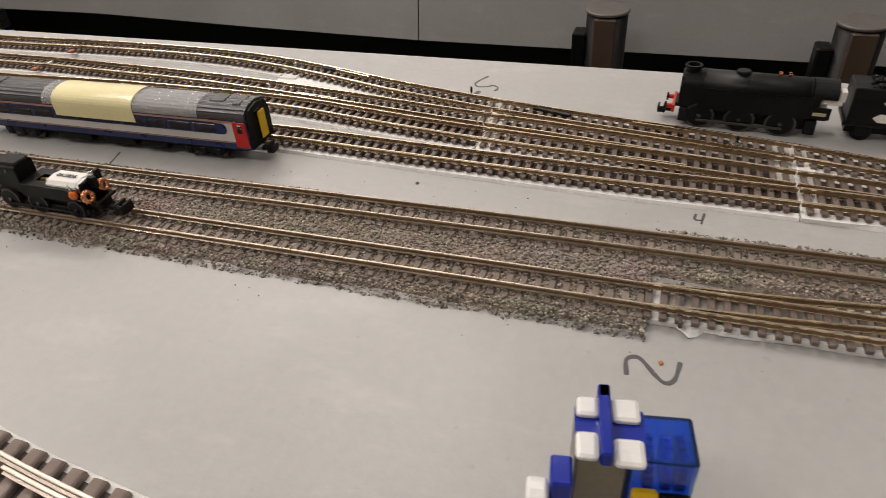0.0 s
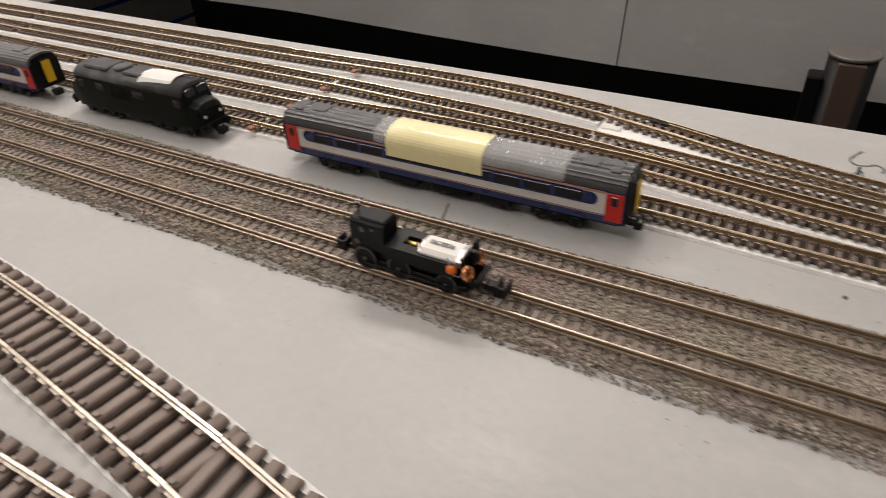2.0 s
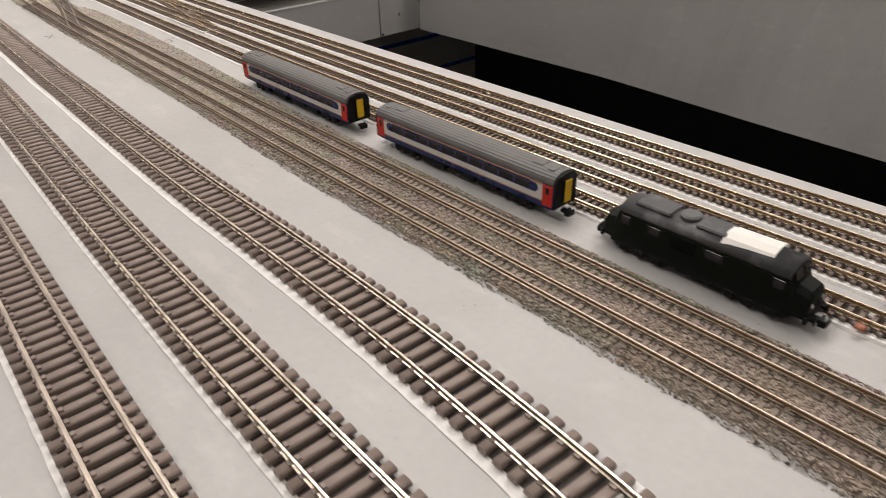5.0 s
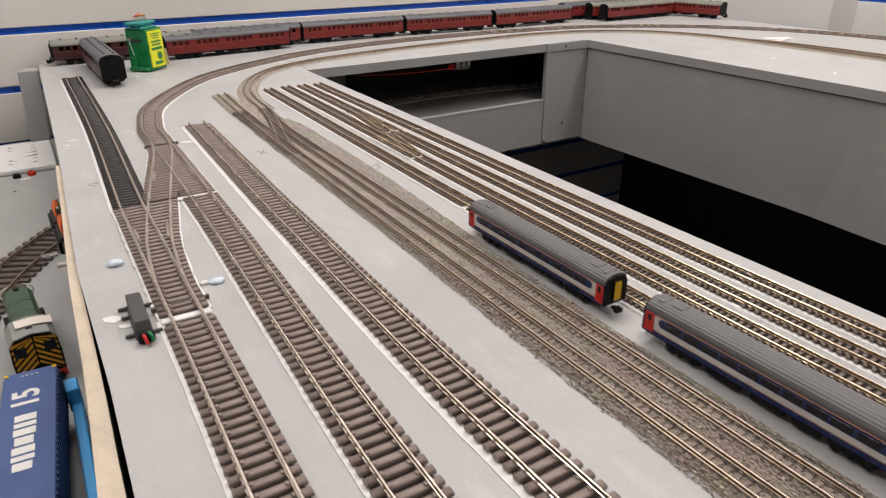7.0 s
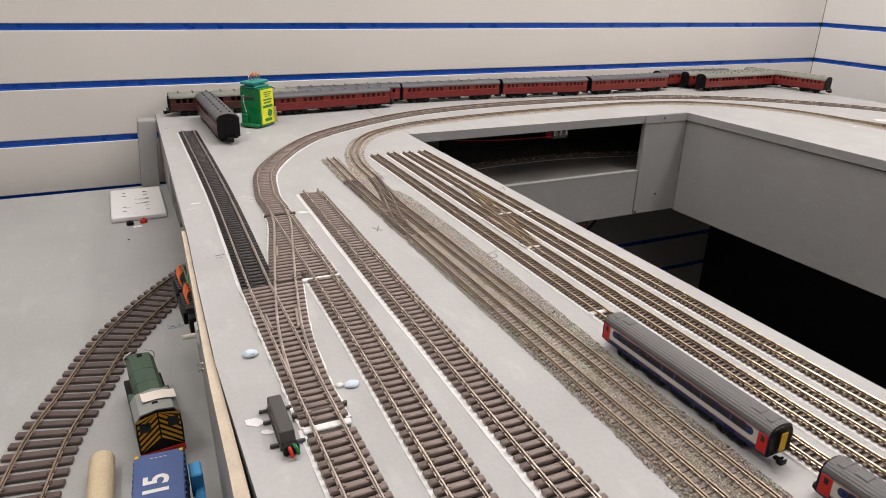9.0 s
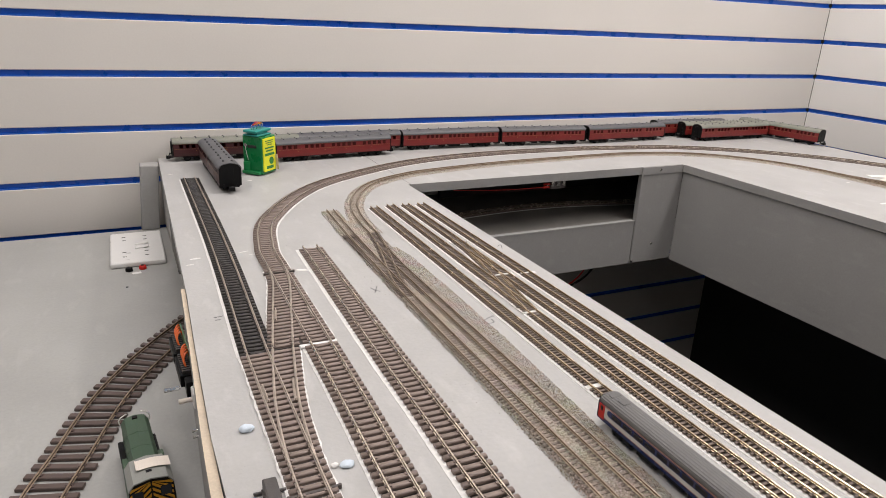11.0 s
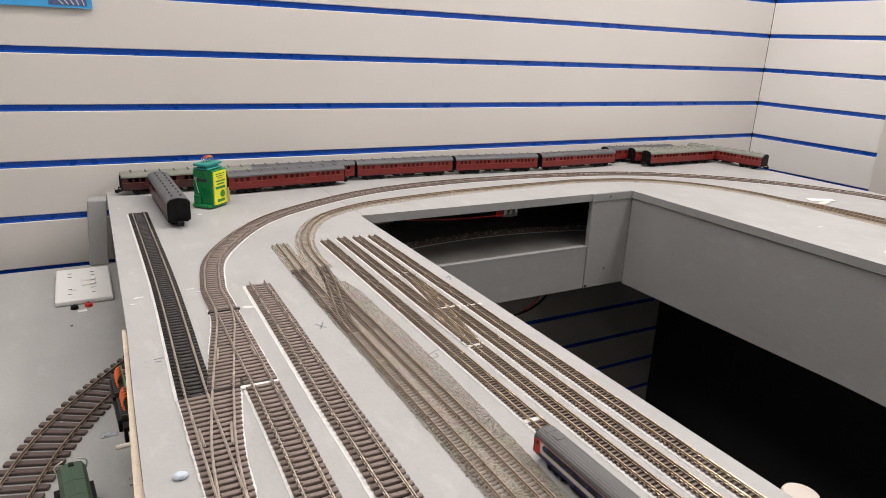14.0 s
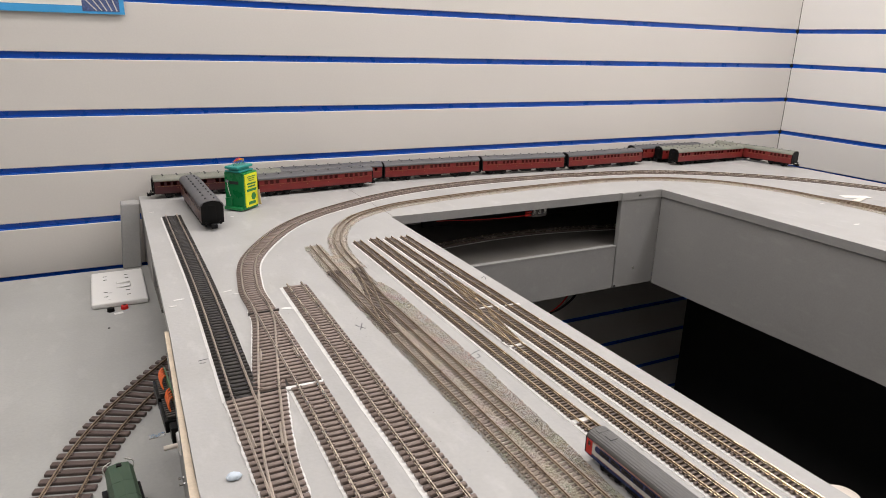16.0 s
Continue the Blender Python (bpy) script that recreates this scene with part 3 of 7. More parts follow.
CSIDING = [(-0.1205, -0.204), (-0.1172, -0.0372), (-0.1085, 0.0722), (-0.0884, 0.1808), (-0.0712, 0.3036), (-0.0640, 0.4050), (-0.0627, 0.50), (-0.0643, 0.61), (-0.0635, 0.72), (-0.0616, 0.83), (-0.0606, 0.92), (-0.0540, 1.207)]
track("short curved length of siding on white underlay", upto(CSIDING, 0.1750, 0.3214), OO, SLEEPER, 0, CARD, (0.0008, 0.0016, 0.0012), "sidings", skip=((0.3175, 0.335),))
track("long siding curving in beside the running track", upto(CSIDING, 0.3216, 1.207), OO, SLEEPER, 0, CARD, (0.0036, -0.001, 0.0012), "sidings")
turnout("turnout where the long siding leaves", [[(-0.1210, -0.4), (-0.1205, 0.1745)], [(-0.1208, -0.4), *CSIDING[:4]]], OO, SLEEPER, -0.4, 0.1747, 0, CARD, frog=0.0722)
CURVE = [(-0.108, 1.148), (-0.1044, 1.2263), (-0.075, 1.345), (0.0226, 1.494), (0.16, 1.59), (0.30, 1.648), (0.48, 1.674), (0.70, 1.672), (0.92, 1.636), (1.06, 1.572), (1.18, 1.48), (1.27, 1.37), (1.335, 1.22), (1.36, 1.0), (1.36, 0.4)]
track("curved running track round the back of the board", CURVE[:8], OO, SLEEPER, 0, CARD, (-0.001, 0.0020, 0.0012), "running tracks", dull=True)
track("curved running track round the corner of the board", CURVE[7:], OO, SLEEPER, 0, CARD, (-0.001, 0.0020, 0.0012), "running tracks")
CROSS = [(-0.1662, 0.752), (-0.1655, 0.80), (-0.1590, 0.87), (-0.1435, 0.955), (-0.1255, 1.04), (-0.1120, 1.105), (-0.108, 1.146)]
turnout("turnout of the crossover, worn rails", [[(-0.1662, 0.752), (-0.1657, 0.9555)], CROSS[:4]], OO, SLEEPER, 0.752, 0.955, 0, CARD, frog=0.885, motor=-1)
turnout("turnout of the crossover, worn rails", [[(-0.1097, 0.958), (-0.108, 1.146)], CROSS[3:]], OO, SLEEPER, 0.958, 1.146, 0, CARD, frog=1.02, motor=1)

# ballasted tracks of the smaller gauge
NB = 0.0022
track("straight small-gauge track set in ballast", [(0.0038, -0.0614), (0.0030, 0.1), (0.0028, 0.25), (0.0014, 0.5)], NN, SLEEPERDUST, NB, None, group="ballasted tracks", sink=0.0008)
track("straight small-gauge track set in ballast", [(0.0014, 0.5), (0.0014, 0.62), (0.0030, 0.80), (0.0045, 1.022)], NN, SLEEPERDUST, NB, None, group="ballasted tracks", sink=0.0008)
track("short ballasted siding ending on the bare board", [(0.0052, 1.10), (0.0085, 1.22), (0.0145, 1.354)], NN, SLEEPERPALE, NB, None, group="ballasted tracks", sink=0.0008)
track("straight small-gauge track set in ballast", [(0.0345, -0.6), (0.0319, -0.0615), (0.0295, 0.16), (0.0288, 0.25), (0.0280, 0.3)], NN, SLEEPERDUST, NB, None, group="ballasted tracks", sink=0.0008)
track("straight small-gauge track set in ballast", [(0.0280, 0.3), (0.0266, 0.45), (0.0264, 0.62), (0.0270, 0.80), (0.0272, 1.10)], NN, SLEEPERDUST, NB, None, group="ballasted tracks", sink=0.0008)
turnout("small-gauge turnout set in grey ballast", [[(0.0045, 1.022), (0.0045, 1.06), (0.0052, 1.10)], [(0.0045, 1.022), (0.0072, 1.06), (0.0148, 1.10), (0.0240, 1.14), (0.0335, 1.19), (0.0394, 1.236)], [(0.0272, 1.10), (0.0295, 1.15), (0.0348, 1.195), (0.0394, 1.236)]], NN, SLEEPERN, 1.022, 1.236, NB, motor=1, sink=0.0002)
NCURVE = [(0.0394, 1.236), (0.0406, 1.267), (0.0445, 1.31), (0.0545, 1.3605), (0.0715, 1.407), (0.0985, 1.455), (0.136, 1.496), (0.19, 1.5275), (0.26, 1.552), (0.43, 1.578), (0.60, 1.588), (0.76, 1.592), (0.89, 1.565), (0.985, 1.508), (1.045, 1.43), (1.08, 1.33), (1.09, 1.18), (1.095, 0.9), (1.095, 0.4)]
track("curved ballasted track round the board", NCURVE[:12], NN, SLEEPERPALE, NB, None, group="ballasted tracks", sink=0.0008)
track("curved ballasted track round the corner", NCURVE[11:], NN, SLEEPERPALE, NB, None, group="ballasted tracks", sink=0.0008)
track("ballasted track merging beside the curve", [(1.082, 1.30), (1.112, 1.18), (1.122, 1.0), (1.122, 0.4)], NN, SLEEPERPALE, NB, None, group="ballasted tracks", sink=0.0008)
turnout("turnout on foam beside the ballast", [[(0.0060, -0.6), (0.0038, -0.0614)], [(0.0367, -0.3677), (0.0218, -0.2243), (0.0095, -0.1307), (0.0038, -0.0614)]], NN, SLEEPERN, -0.4, -0.0614, 0.0006, FOAM, 0.0016, frog=-0.165, motor=1, web=FOAMSHADE)

# storage sidings, joined by a ladder of turnouts at the near end
Y4 = [(0.1590, 1.3490), (0.1612, 0.7500), (0.1648, 0.3662), (0.1672, 0.2724), (0.1655, 0.1931), (0.1567, 0.1347), (0.1400, 0.0727), (0.1267, 0.0105), (0.1178, -0.0449), (0.1107, -0.0956), (0.1029, -0.1357), (0.0898, -0.2109), (0.0719, -0.3178), (0.0678, -0.5384)]
Y3 = [(0.1345, 1.3520), (0.1340, 0.7500), (0.1367, 0.3368), (0.1349, 0.2476), (0.1309, 0.1678), (0.1224, 0.0958), (0.1137, 0.0327), (0.1073, -0.0214), (0.1007, -0.0689), (0.0946, -0.1220), (0.0871, -0.1877), (0.0719, -0.3178), (0.0678, -0.5384)]
Y2 = [(0.1105, 1.3560), (0.1075, 0.7500), (0.1097, 0.3383), (0.1131, 0.2218), (0.1117, 0.1221), (0.1027, 0.0571), (0.0962, 0.0020), (0.0923, -0.0470), (0.0879, -0.0911), (0.0839, -0.1301), (0.0749, -0.2347), (0.0697, -0.3179), (0.0678, -0.5384)]
Y1 = [(0.0826, 1.3520), (0.0795, 0.8100), (0.0802, 0.3190), (0.0810, 0.2124), (0.0808, 0.1044), (0.0778, 0.0477), (0.0755, -0.0033), (0.0738, -0.0492), (0.0733, -0.0900), (0.0714, -0.1648), (0.0686, -0.3179), (0.0678, -0.5384)]
FEET = (0.0022, 0.0022, 0.0018)


for line, joints in ((Y4, (0.1425, 0.60, 1.041, 1.36)), (Y3, (0.1425, 0.58, 1.045, 1.045, 1.1725, 1.36)), (Y2, (0.0150, 0.48, 0.945, 0.945, 1.042, 1.36)), (Y1, (-0.1127, 0.33, 0.803, 1.36))):
    for a, b in zip(joints, joints[1:]):
        if b - a > 0.01 and not (line is Y3 and a == 1.045 and b < 1.2) and not (line is Y2 and a == 0.945 and b < 1.1):
            track("straight storage siding on white foam", upto(line, a + 0.0002, b - 0.0002), NN, SLEEPERN, 0, FOAM, FEET, "storage sidings", skip=[(j - 0.0028, j + 0.0028) for j in joints])
SCISSOR = [(0.1340, 1.1715), (0.1325, 1.13), (0.1240, 1.05), (0.1140, 0.985), (0.1085, 0.946)]
turnout("turnout between two storage sidings", [upto(Y3, 1.045, 1.1725), upto(SCISSOR, 1.044, 1.1715)], NN, SLEEPERN, 1.047, 1.1715, 0, CARD, 0.0018, frog=1.09, motor=1)
turnout("turnout between two storage sidings", [upto(Y2, 0.945, 1.045), upto(SCISSOR, 0.946, 1.046)], NN, SLEEPERN, 0.947, 1.043, 0, CARD, 0.0018, frog=1.02, motor=-1)
turnout("ladder turnout of the storage sidings", [upto(Y3, 0.014, 0.1425), upto(Y4, 0.014, 0.1425)], NN, SLEEPERN, 0.0152, 0.1423, 0, FOAM, 0.0018, frog=0.103, motor=-1)
turnout("ladder turnout of the storage sidings", [upto(Y2, -0.1127, 0.015), upto(Y3, -0.1127, 0.015), upto(Y4, -0.1127, 0.015)], NN, SLEEPERN, -0.1125, 0.0148, 0, FOAM, 0.0018, frog=-0.062, motor=-1)
turnout("ladder turnout of the storage sidings", [upto(Y1, -0.4, -0.1127), upto(Y2, -0.4, -0.1127), upto(Y4, -0.4, -0.1127)], NN, SLEEPERN, -0.39, -0.1129, 0, FOAM, 0.0018)

# tunnel and lower tracks
OGLINE = [(-0.385, 0.72), (-0.371, 0.86), (-0.357, 0.9465), (-0.345, 0.995), (-0.3275, 1.0427), (-0.3017, 1.1186), (-0.2735, 1.179), (-0.236, 1.2395), (-0.17, 1.33)]
track("wide track curving into the side tunnel", OGLINE, OG, SLEEPERRED, LOW, group="lower tracks", dull=True)
track("curved track inside the tunnel opening", [(0.1044, 1.5448), (0.2463, 1.5935), (0.3679, 1.6198), (0.5097, 1.6340), (0.6516, 1.6279), (0.8137, 1.5955), (0.9657, 1.5448)], OO, SLEEPER, -0.1170, CARD, (0.0, 0.003, 0.0012), "lower tracks")

# white joints left open between lengths of track
for x0, x1, y0, y1 in ((-0.0782, -0.0612, 0.3175, 0.3212), (-0.1810, -0.1515, 0.7450, 0.7510), (-0.1285, -0.0945, 0.9522, 0.9580), (0.070, 0.089, 0.800, 0.806), (0.154, 0.174, 1.037, 1.043), (0.125, 0.146, 1.040, 1.048), (0.1, 0.118, 0.938, 0.947), (0.13, 0.14, 1.171, 1.175), (0.1435, 0.1515, 0.1315, 0.1420), (0.1290, 0.1340, 0.1305, 0.1385), (0.1105, 0.1185, 0.0065, 0.0152), (0.1010, 0.1065, 0.0070, 0.0148), (0.0915, 0.1005, -0.1215, -0.1140), (0.0800, 0.0860, -0.1225, -0.1150)):
    strip("joint_strip", x0, x1, y0, y1, 0.0002, 0.0022, CARD, "bare white strip in a gap between track lengths", "track joint", -2)


# black plastic let in beside the far rails of the ladder, and the pivots of its levers
STEEL = material("bright_steel", (0.55, 0.54, 0.52), 0.25, 1.0, vary=0.1, scale=200)
INLAY = material("black_crossing_inlay", (0.012, 0.011, 0.010), 0.5, vary=0.15)
for x, y, turn in ((0.1553, 0.1123, -12), (0.1262, -0.0122, -16)):
    bm = fresh()
    box(bm, -0.0009, 0.0009, -0.0095, 0.0095, 0.0030, 0.0047, 0.0002)
    tagged(part("crossing_inlay", bm, INLAY, None, "", pose(x, y, 0, 0, 0, turn)), "black plastic inlay beside the crossing rails", "track inlay", "crossing inlays")
for x, y in ((0.1112, -0.0926), (0.1406, 0.0314)):
    pivot = empty("lever_pivot", x, y, 0.0018)
    bm = fresh()
    rod(bm, 0, 0, 0, 0.0020, 0.0026, 18, 0.0022, bevel=0.0003)
    part("washer", bm, STEEL, pivot, "bright steel washer")
    bm = fresh()
    rod(bm, 0.0022, 0.0, 0, 0.0040, 0.0006, 8)
    part("peg", bm, BLACKPL, pivot, "thin black peg")
    tagged(pivot, "steel washer with a black peg beside the ladder", "lever pivot", "lever pivots")

# red insulating tags on the rails of the sidings
for x, y in ((0.1560, 0.2952), (0.1270, 0.2961), (0.1005, 0.2981), (0.0712, 0.2996)):
    strip("rail_tag", x - 0.0019, x + 0.0019, y - 0.0019, y + 0.0019, 0.0028, 0.0016, TAGRED, "small faded red tag beside the rail", "tag")
for x, y in ((0.1640, 0.2955), (0.1389, 0.2960), (0.1129, 0.2969), (0.0855, 0.2992)):
    strip("joint_strip", x - 0.0026, x + 0.0026, y - 0.0016, y + 0.0016, 0.0012, 0.0022, CARD, "bare white strip in a gap between the rails", "track joint")

# ---- ballast: a low bed and its loose grains ----
def grains(name, areas, count, size, mat, label, seed):
    """Small broken stones strewn over the areas (line, half width left, half width right, height)."""
    rng = np.random.default_rng(seed)
    shape = np.array([(1, 0, 0), (-0.9, 0.15, 0), (0.1, 1, 0), (0, -0.95, 0.1), (0.1, 0, 0.9), (0, 0.1, -0.9)])
    faces = np.array([(0, 2, 4), (2, 1, 4), (1, 3, 4), (3, 0, 4), (2, 0, 5), (1, 2, 5), (3, 1, 5), (0, 3, 5)])
    spots = []
    for line, left, right, height, density in areas:
        run = np.linalg.norm(np.diff(line, axis=0), axis=1).sum()
        left, right = np.broadcast_to(left, len(line)), np.broadcast_to(right, len(line))
        n = int(run * (left + right).mean() * density * count)
        t = rng.uniform(0, len(line) - 1.001, n)
        i = t.astype(int)
        f = (t - i)[:, None]
        _, side = sides_of(line)
        mid = line[i] * (1 - f) + line[i + 1] * f
        u = rng.uniform(-1, 1, n)
        wob = 0.0004 * np.sin(mid[:, 1] * 90 + mid[:, 0] * 40) + 0.0003 * np.sin(mid[:, 1] * 263 + 1.3) + rng.normal(0, 0.0004, n)
        across = np.where(u < 0, u * left[i], u * right[i]) + np.sign(u) * np.abs(u) ** 6 * wob
        z = height * np.clip((1 - np.abs(u)) * 11.0, 0.10, 1) - 0.0001 + rng.uniform(-0.0002, 0.0002, n)
        spots.append(np.c_[mid + side[i] * across[:, None], z])
    spots = np.concatenate(spots)
    n = len(spots)
    angle = rng.uniform(0, 2 * np.pi, n)
    tilt = rng.uniform(-1.2, 1.2, n)
    scale = size * rng.lognormal(0, 0.3, n)
    v = shape[None] * rng.uniform(0.6, 1.15, (n, 6, 1)) * scale[:, None, None]
    x, y, z = v[..., 0], v[..., 1], v[..., 2]
    y, z = y * np.cos(tilt)[:, None] - z * np.sin(tilt)[:, None], y * np.sin(tilt)[:, None] + z * np.cos(tilt)[:, None]
    x, y = x * np.cos(angle)[:, None] - y * np.sin(angle)[:, None], x * np.sin(angle)[:, None] + y * np.cos(angle)[:, None]
    verts = (np.stack([x, y, z], -1) + spots[:, None]).reshape(-1, 3)
    tris = (faces[None] + 6 * np.arange(n)[:, None, None]).reshape(-1, 3)
    me = bpy.data.meshes.new(name)
    me.vertices.add(len(verts))
    me.vertices.foreach_set("co", verts.ravel())
    me.loops.add(tris.size)
    me.loops.foreach_set("vertex_index", tris.ravel().astype(np.int32))
    me.polygons.add(len(tris))
    me.polygons.foreach_set("loop_start", np.arange(0, tris.size, 3, dtype=np.int32))
    me.update(calc_edges=True)
    for m in mat:
        me.materials.append(m)
    pale = rng.uniform(0, 1, n) < np.interp(spots[:, 1], (0.45, 0.82), (0.0, 0.95))
    me.polygons.foreach_set("material_index", np.repeat(pale, 8).astype(np.int32))
    return tagged(new(name, me), label, "ballast", kind="stuff")


def island_material(name, colours, rough):
    m, nt, p = nodes_of(name)
    geo, ramp, grain, mul = nt.nodes.new("ShaderNodeNewGeometry"), nt.nodes.new("ShaderNodeValToRGB"), nt.nodes.new("ShaderNodeTexNoise"), nt.nodes.new("ShaderNodeMix")
    nt.links.new(geo.outputs["Random Per Island"], ramp.inputs[0])
    e = ramp.color_ramp.elements
    e[0].color, e[1].color = (*colours[0], 1), (*colours[-1], 1)
    for i, c in enumerate(colours[1:-1], 1):
        e.new(i / (len(colours) - 1)).color = (*c, 1)
    grain.inputs["Scale"].default_value = 45
    nt.links.new(geo.outputs["Position"], grain.inputs["Vector"])
    mul.data_type, mul.blend_type = "RGBA", "MULTIPLY"
    mul.inputs[0].default_value = 0.35
    nt.links.new(ramp.outputs[0], mul.inputs[6])
    nt.links.new(grain.outputs["Color"], mul.inputs[7])
    nt.links.new(mul.outputs[2], p.inputs["Base Color"])
    p.inputs["Roughness"].default_value = rough
    return m


STONE = island_material("grey_ballast_grains", [(0.085, 0.067, 0.053), (0.345, 0.287, 0.236), (0.575, 0.50, 0.42), (0.20, 0.162, 0.132), (0.70, 0.615, 0.53)], 0.85)
STONEPALE = island_material("pale_ballast_grains", [(0.13, 0.105, 0.083), (0.60, 0.53, 0.445), (0.76, 0.69, 0.60), (0.38, 0.32, 0.26), (0.82, 0.76, 0.68)], 0.85)
BEDPALE = material("pale_ballast_bed", (0.50, 0.45, 0.39), 0.9, vary=0.4, scale=300, fine=1400, bump=0.8, depth=0.0008)
BED = material("glued_ballast_bed", (0.29, 0.242, 0.20), 0.9, vary=0.4, scale=300, fine=1400, bump=0.8, depth=0.0008)


def bed(name, line, left, right, height, label, mat=None):
    bm = fresh()
    _, side = sides_of(line)
    left, right = np.broadcast_to(left, len(line)), np.broadcast_to(right, len(line))
    rings = []
    for p, s, a, b in zip(line, side, left, right):
        rings.append([bm.verts.new((*(p + s * u), z)) for u, z in ((-a, -0.0003), (b, -0.0003), (b - 0.003, height), (-a + 0.003, height))])
    for p, q in zip(rings, rings[1:]):
        for n in range(4):
            bm.faces.new((p[n], p[(n + 1) % 4], q[(n + 1) % 4], q[n]))
    bmesh.ops.recalc_face_normals(bm, faces=bm.faces)
    rnd = random.Random(3)
    for v in bm.verts:
        v.co.x += 0.0007 * math.sin(v.co.y * 90) + rnd.uniform(-1, 1) * 0.0004
    return tagged(part(name, bm, mat or BED), label, "ballast", kind="stuff")


def span(ys, west, east):
    """A line up the board midway between two edges, and its half width."""
    y = np.arange(ys[0], ys[-1], 0.006)
    a, b = np.interp(y, ys, west), np.interp(y, ys, east)
    return np.c_[(a + b) / 2, y], (b - a) / 2


main, half = span((-0.0636, 0.25, 0.58, 0.76, 0.90, 1.12, 1.30), (-0.0112, -0.0122, -0.0132, -0.0080, -0.0068, -0.0050, 0.0015), (0.0437, 0.0424, 0.0415, 0.0415, 0.0430, 0.0455, 0.0475))
spill, thin = span((0.30, 0.60, 0.73, 0.80, 0.90, 1.01, 1.14, 1.18), (0.0410, 0.0400, 0.0400, 0.0405, 0.0420, 0.0430, 0.0440, 0.0445), (0.0430, 0.0435, 0.0455, 0.0505, 0.0550, 0.0570, 0.0570, 0.0500))
twin = smooth_line([(0.0335, -0.6), (0.0309, -0.0636)], 0.006)
stub = smooth_line([(0.0085, 1.22), (0.0145, 1.357)], 0.006)
loop_a = smooth_line(NCURVE, 0.006)
loop_b = smooth_line([(1.09, 1.27), (1.120, 1.14), (1.122, 0.6)], 0.006)
cut = int(np.searchsorted(main[:, 1], 0.74))
for piece, mat in ((slice(0, cut), BED), (slice(cut - 1, None), BEDPALE)):
    bed("ballast_bed", main[piece], half[piece] - 0.0025, half[piece] - 0.0025, 0.0021, "glued grey ballast bed under the twin tracks", mat)
bed("ballast_bed", stub, 0.011, 0.011, 0.0019, "glued pale ballast bed under the short siding", BEDPALE)
bed("ballast_bed", twin, 0.012, 0.013, 0.0021, "glued grey ballast bed under one track")
bed("ballast_bed", loop_a, 0.0135, 0.0135, 0.0020, "glued pale ballast bed under the curved track", BEDPALE)
bed("ballast_bed", loop_b, 0.012, 0.016, 0.0019, "glued pale ballast bed under the merging tracks", BEDPALE)
grains("ballast_grains", [(main, half, half, 0.0024, 1.05), (spill, thin, thin, 0.0010, 1.2), (twin, 0.013, 0.014, 0.0024, 0.9), (stub, 0.013, 0.013, 0.0023, 0.8), (loop_a, 0.015, 0.015, 0.0022, 0.6), (loop_b, 0.013, 0.017, 0.0021, 0.4)], 1.5e6, 0.00053, (STONE, STONEPALE), "loose grey and brown ballast grains between the rails", 4)

# ---- small-gauge rolling stock ----
NAVY = material("navy_coach_paint", (0.014, 0.027, 0.105), 0.3, vary=0.12, scale=90, fine=2000, bump=0.05)
PALE = material("pale_grey_stripe", (0.62, 0.60, 0.57), 0.35, vary=0.06, scale=90)
PINK = material("salmon_line", (0.42, 0.235, 0.18), 0.45, vary=0.12, scale=200)
REDPAINT = material("bright_red_door", (0.55, 0.022, 0.014), 0.35, vary=0.1, scale=120)
YELLOW = material("warning_yellow", (0.72, 0.44, 0.01), 0.4, vary=0.08, scale=120)
SMOKED = material("smoked_glazing", (0.020, 0.020, 0.027), 0.10, vary=0.1, scale=100, bump=0)
ROOFDARK = material("dark_grey_roof", (0.055, 0.055, 0.058), 0.36, vary=0.15, scale=80, fine=1500)
ROOFPALE = material("mid_grey_roof", (0.130, 0.127, 0.124), 0.55, sheen=0.35, vary=0.2, scale=80, fine=1500)
DARKSTEEL = material("blackened_steel", (0.10, 0.095, 0.09), 0.35, 0.9, vary=0.2, scale=200)
TAPE = material("cream_masking_tape", (0.88, 0.80, 0.46), 0.15, vary=0.06, scale=60, fine=800, bump=0.25, depth=0.0002)
PAPER = material("white_paper", (0.80, 0.78, 0.74), 0.6, vary=0.05, scale=60)
DUSTYROOF = material("dusty_loco_roof", (0.035, 0.036, 0.038), 0.5, vary=0.2, scale=90, fine=1500, second=(0.20, 0.205, 0.215), amount=0.7, dirt_scale=60)
DIESEL = material("black_green_loco_paint", (0.004, 0.006, 0.0046), 0.45, sheen=0.13, vary=0.25, scale=120, fine=2000)
LOCOBLACK = material("satin_black_paint", (0.0055, 0.0055, 0.0054), 0.44, sheen=0.2, vary=0.25, scale=120, fine=2000, bump=0.15, depth=0.0001)
COPPER = material("copper_wire", (0.80, 0.34, 0.16), 0.28, 1.0, vary=0.15, scale=300)
ORANGE = material("orange_capacitor", (0.75, 0.17, 0.02), 0.35, vary=0.08, scale=200)
INK = material("black_ink", (0.02, 0.02, 0.022), 0.6, vary=0.1)


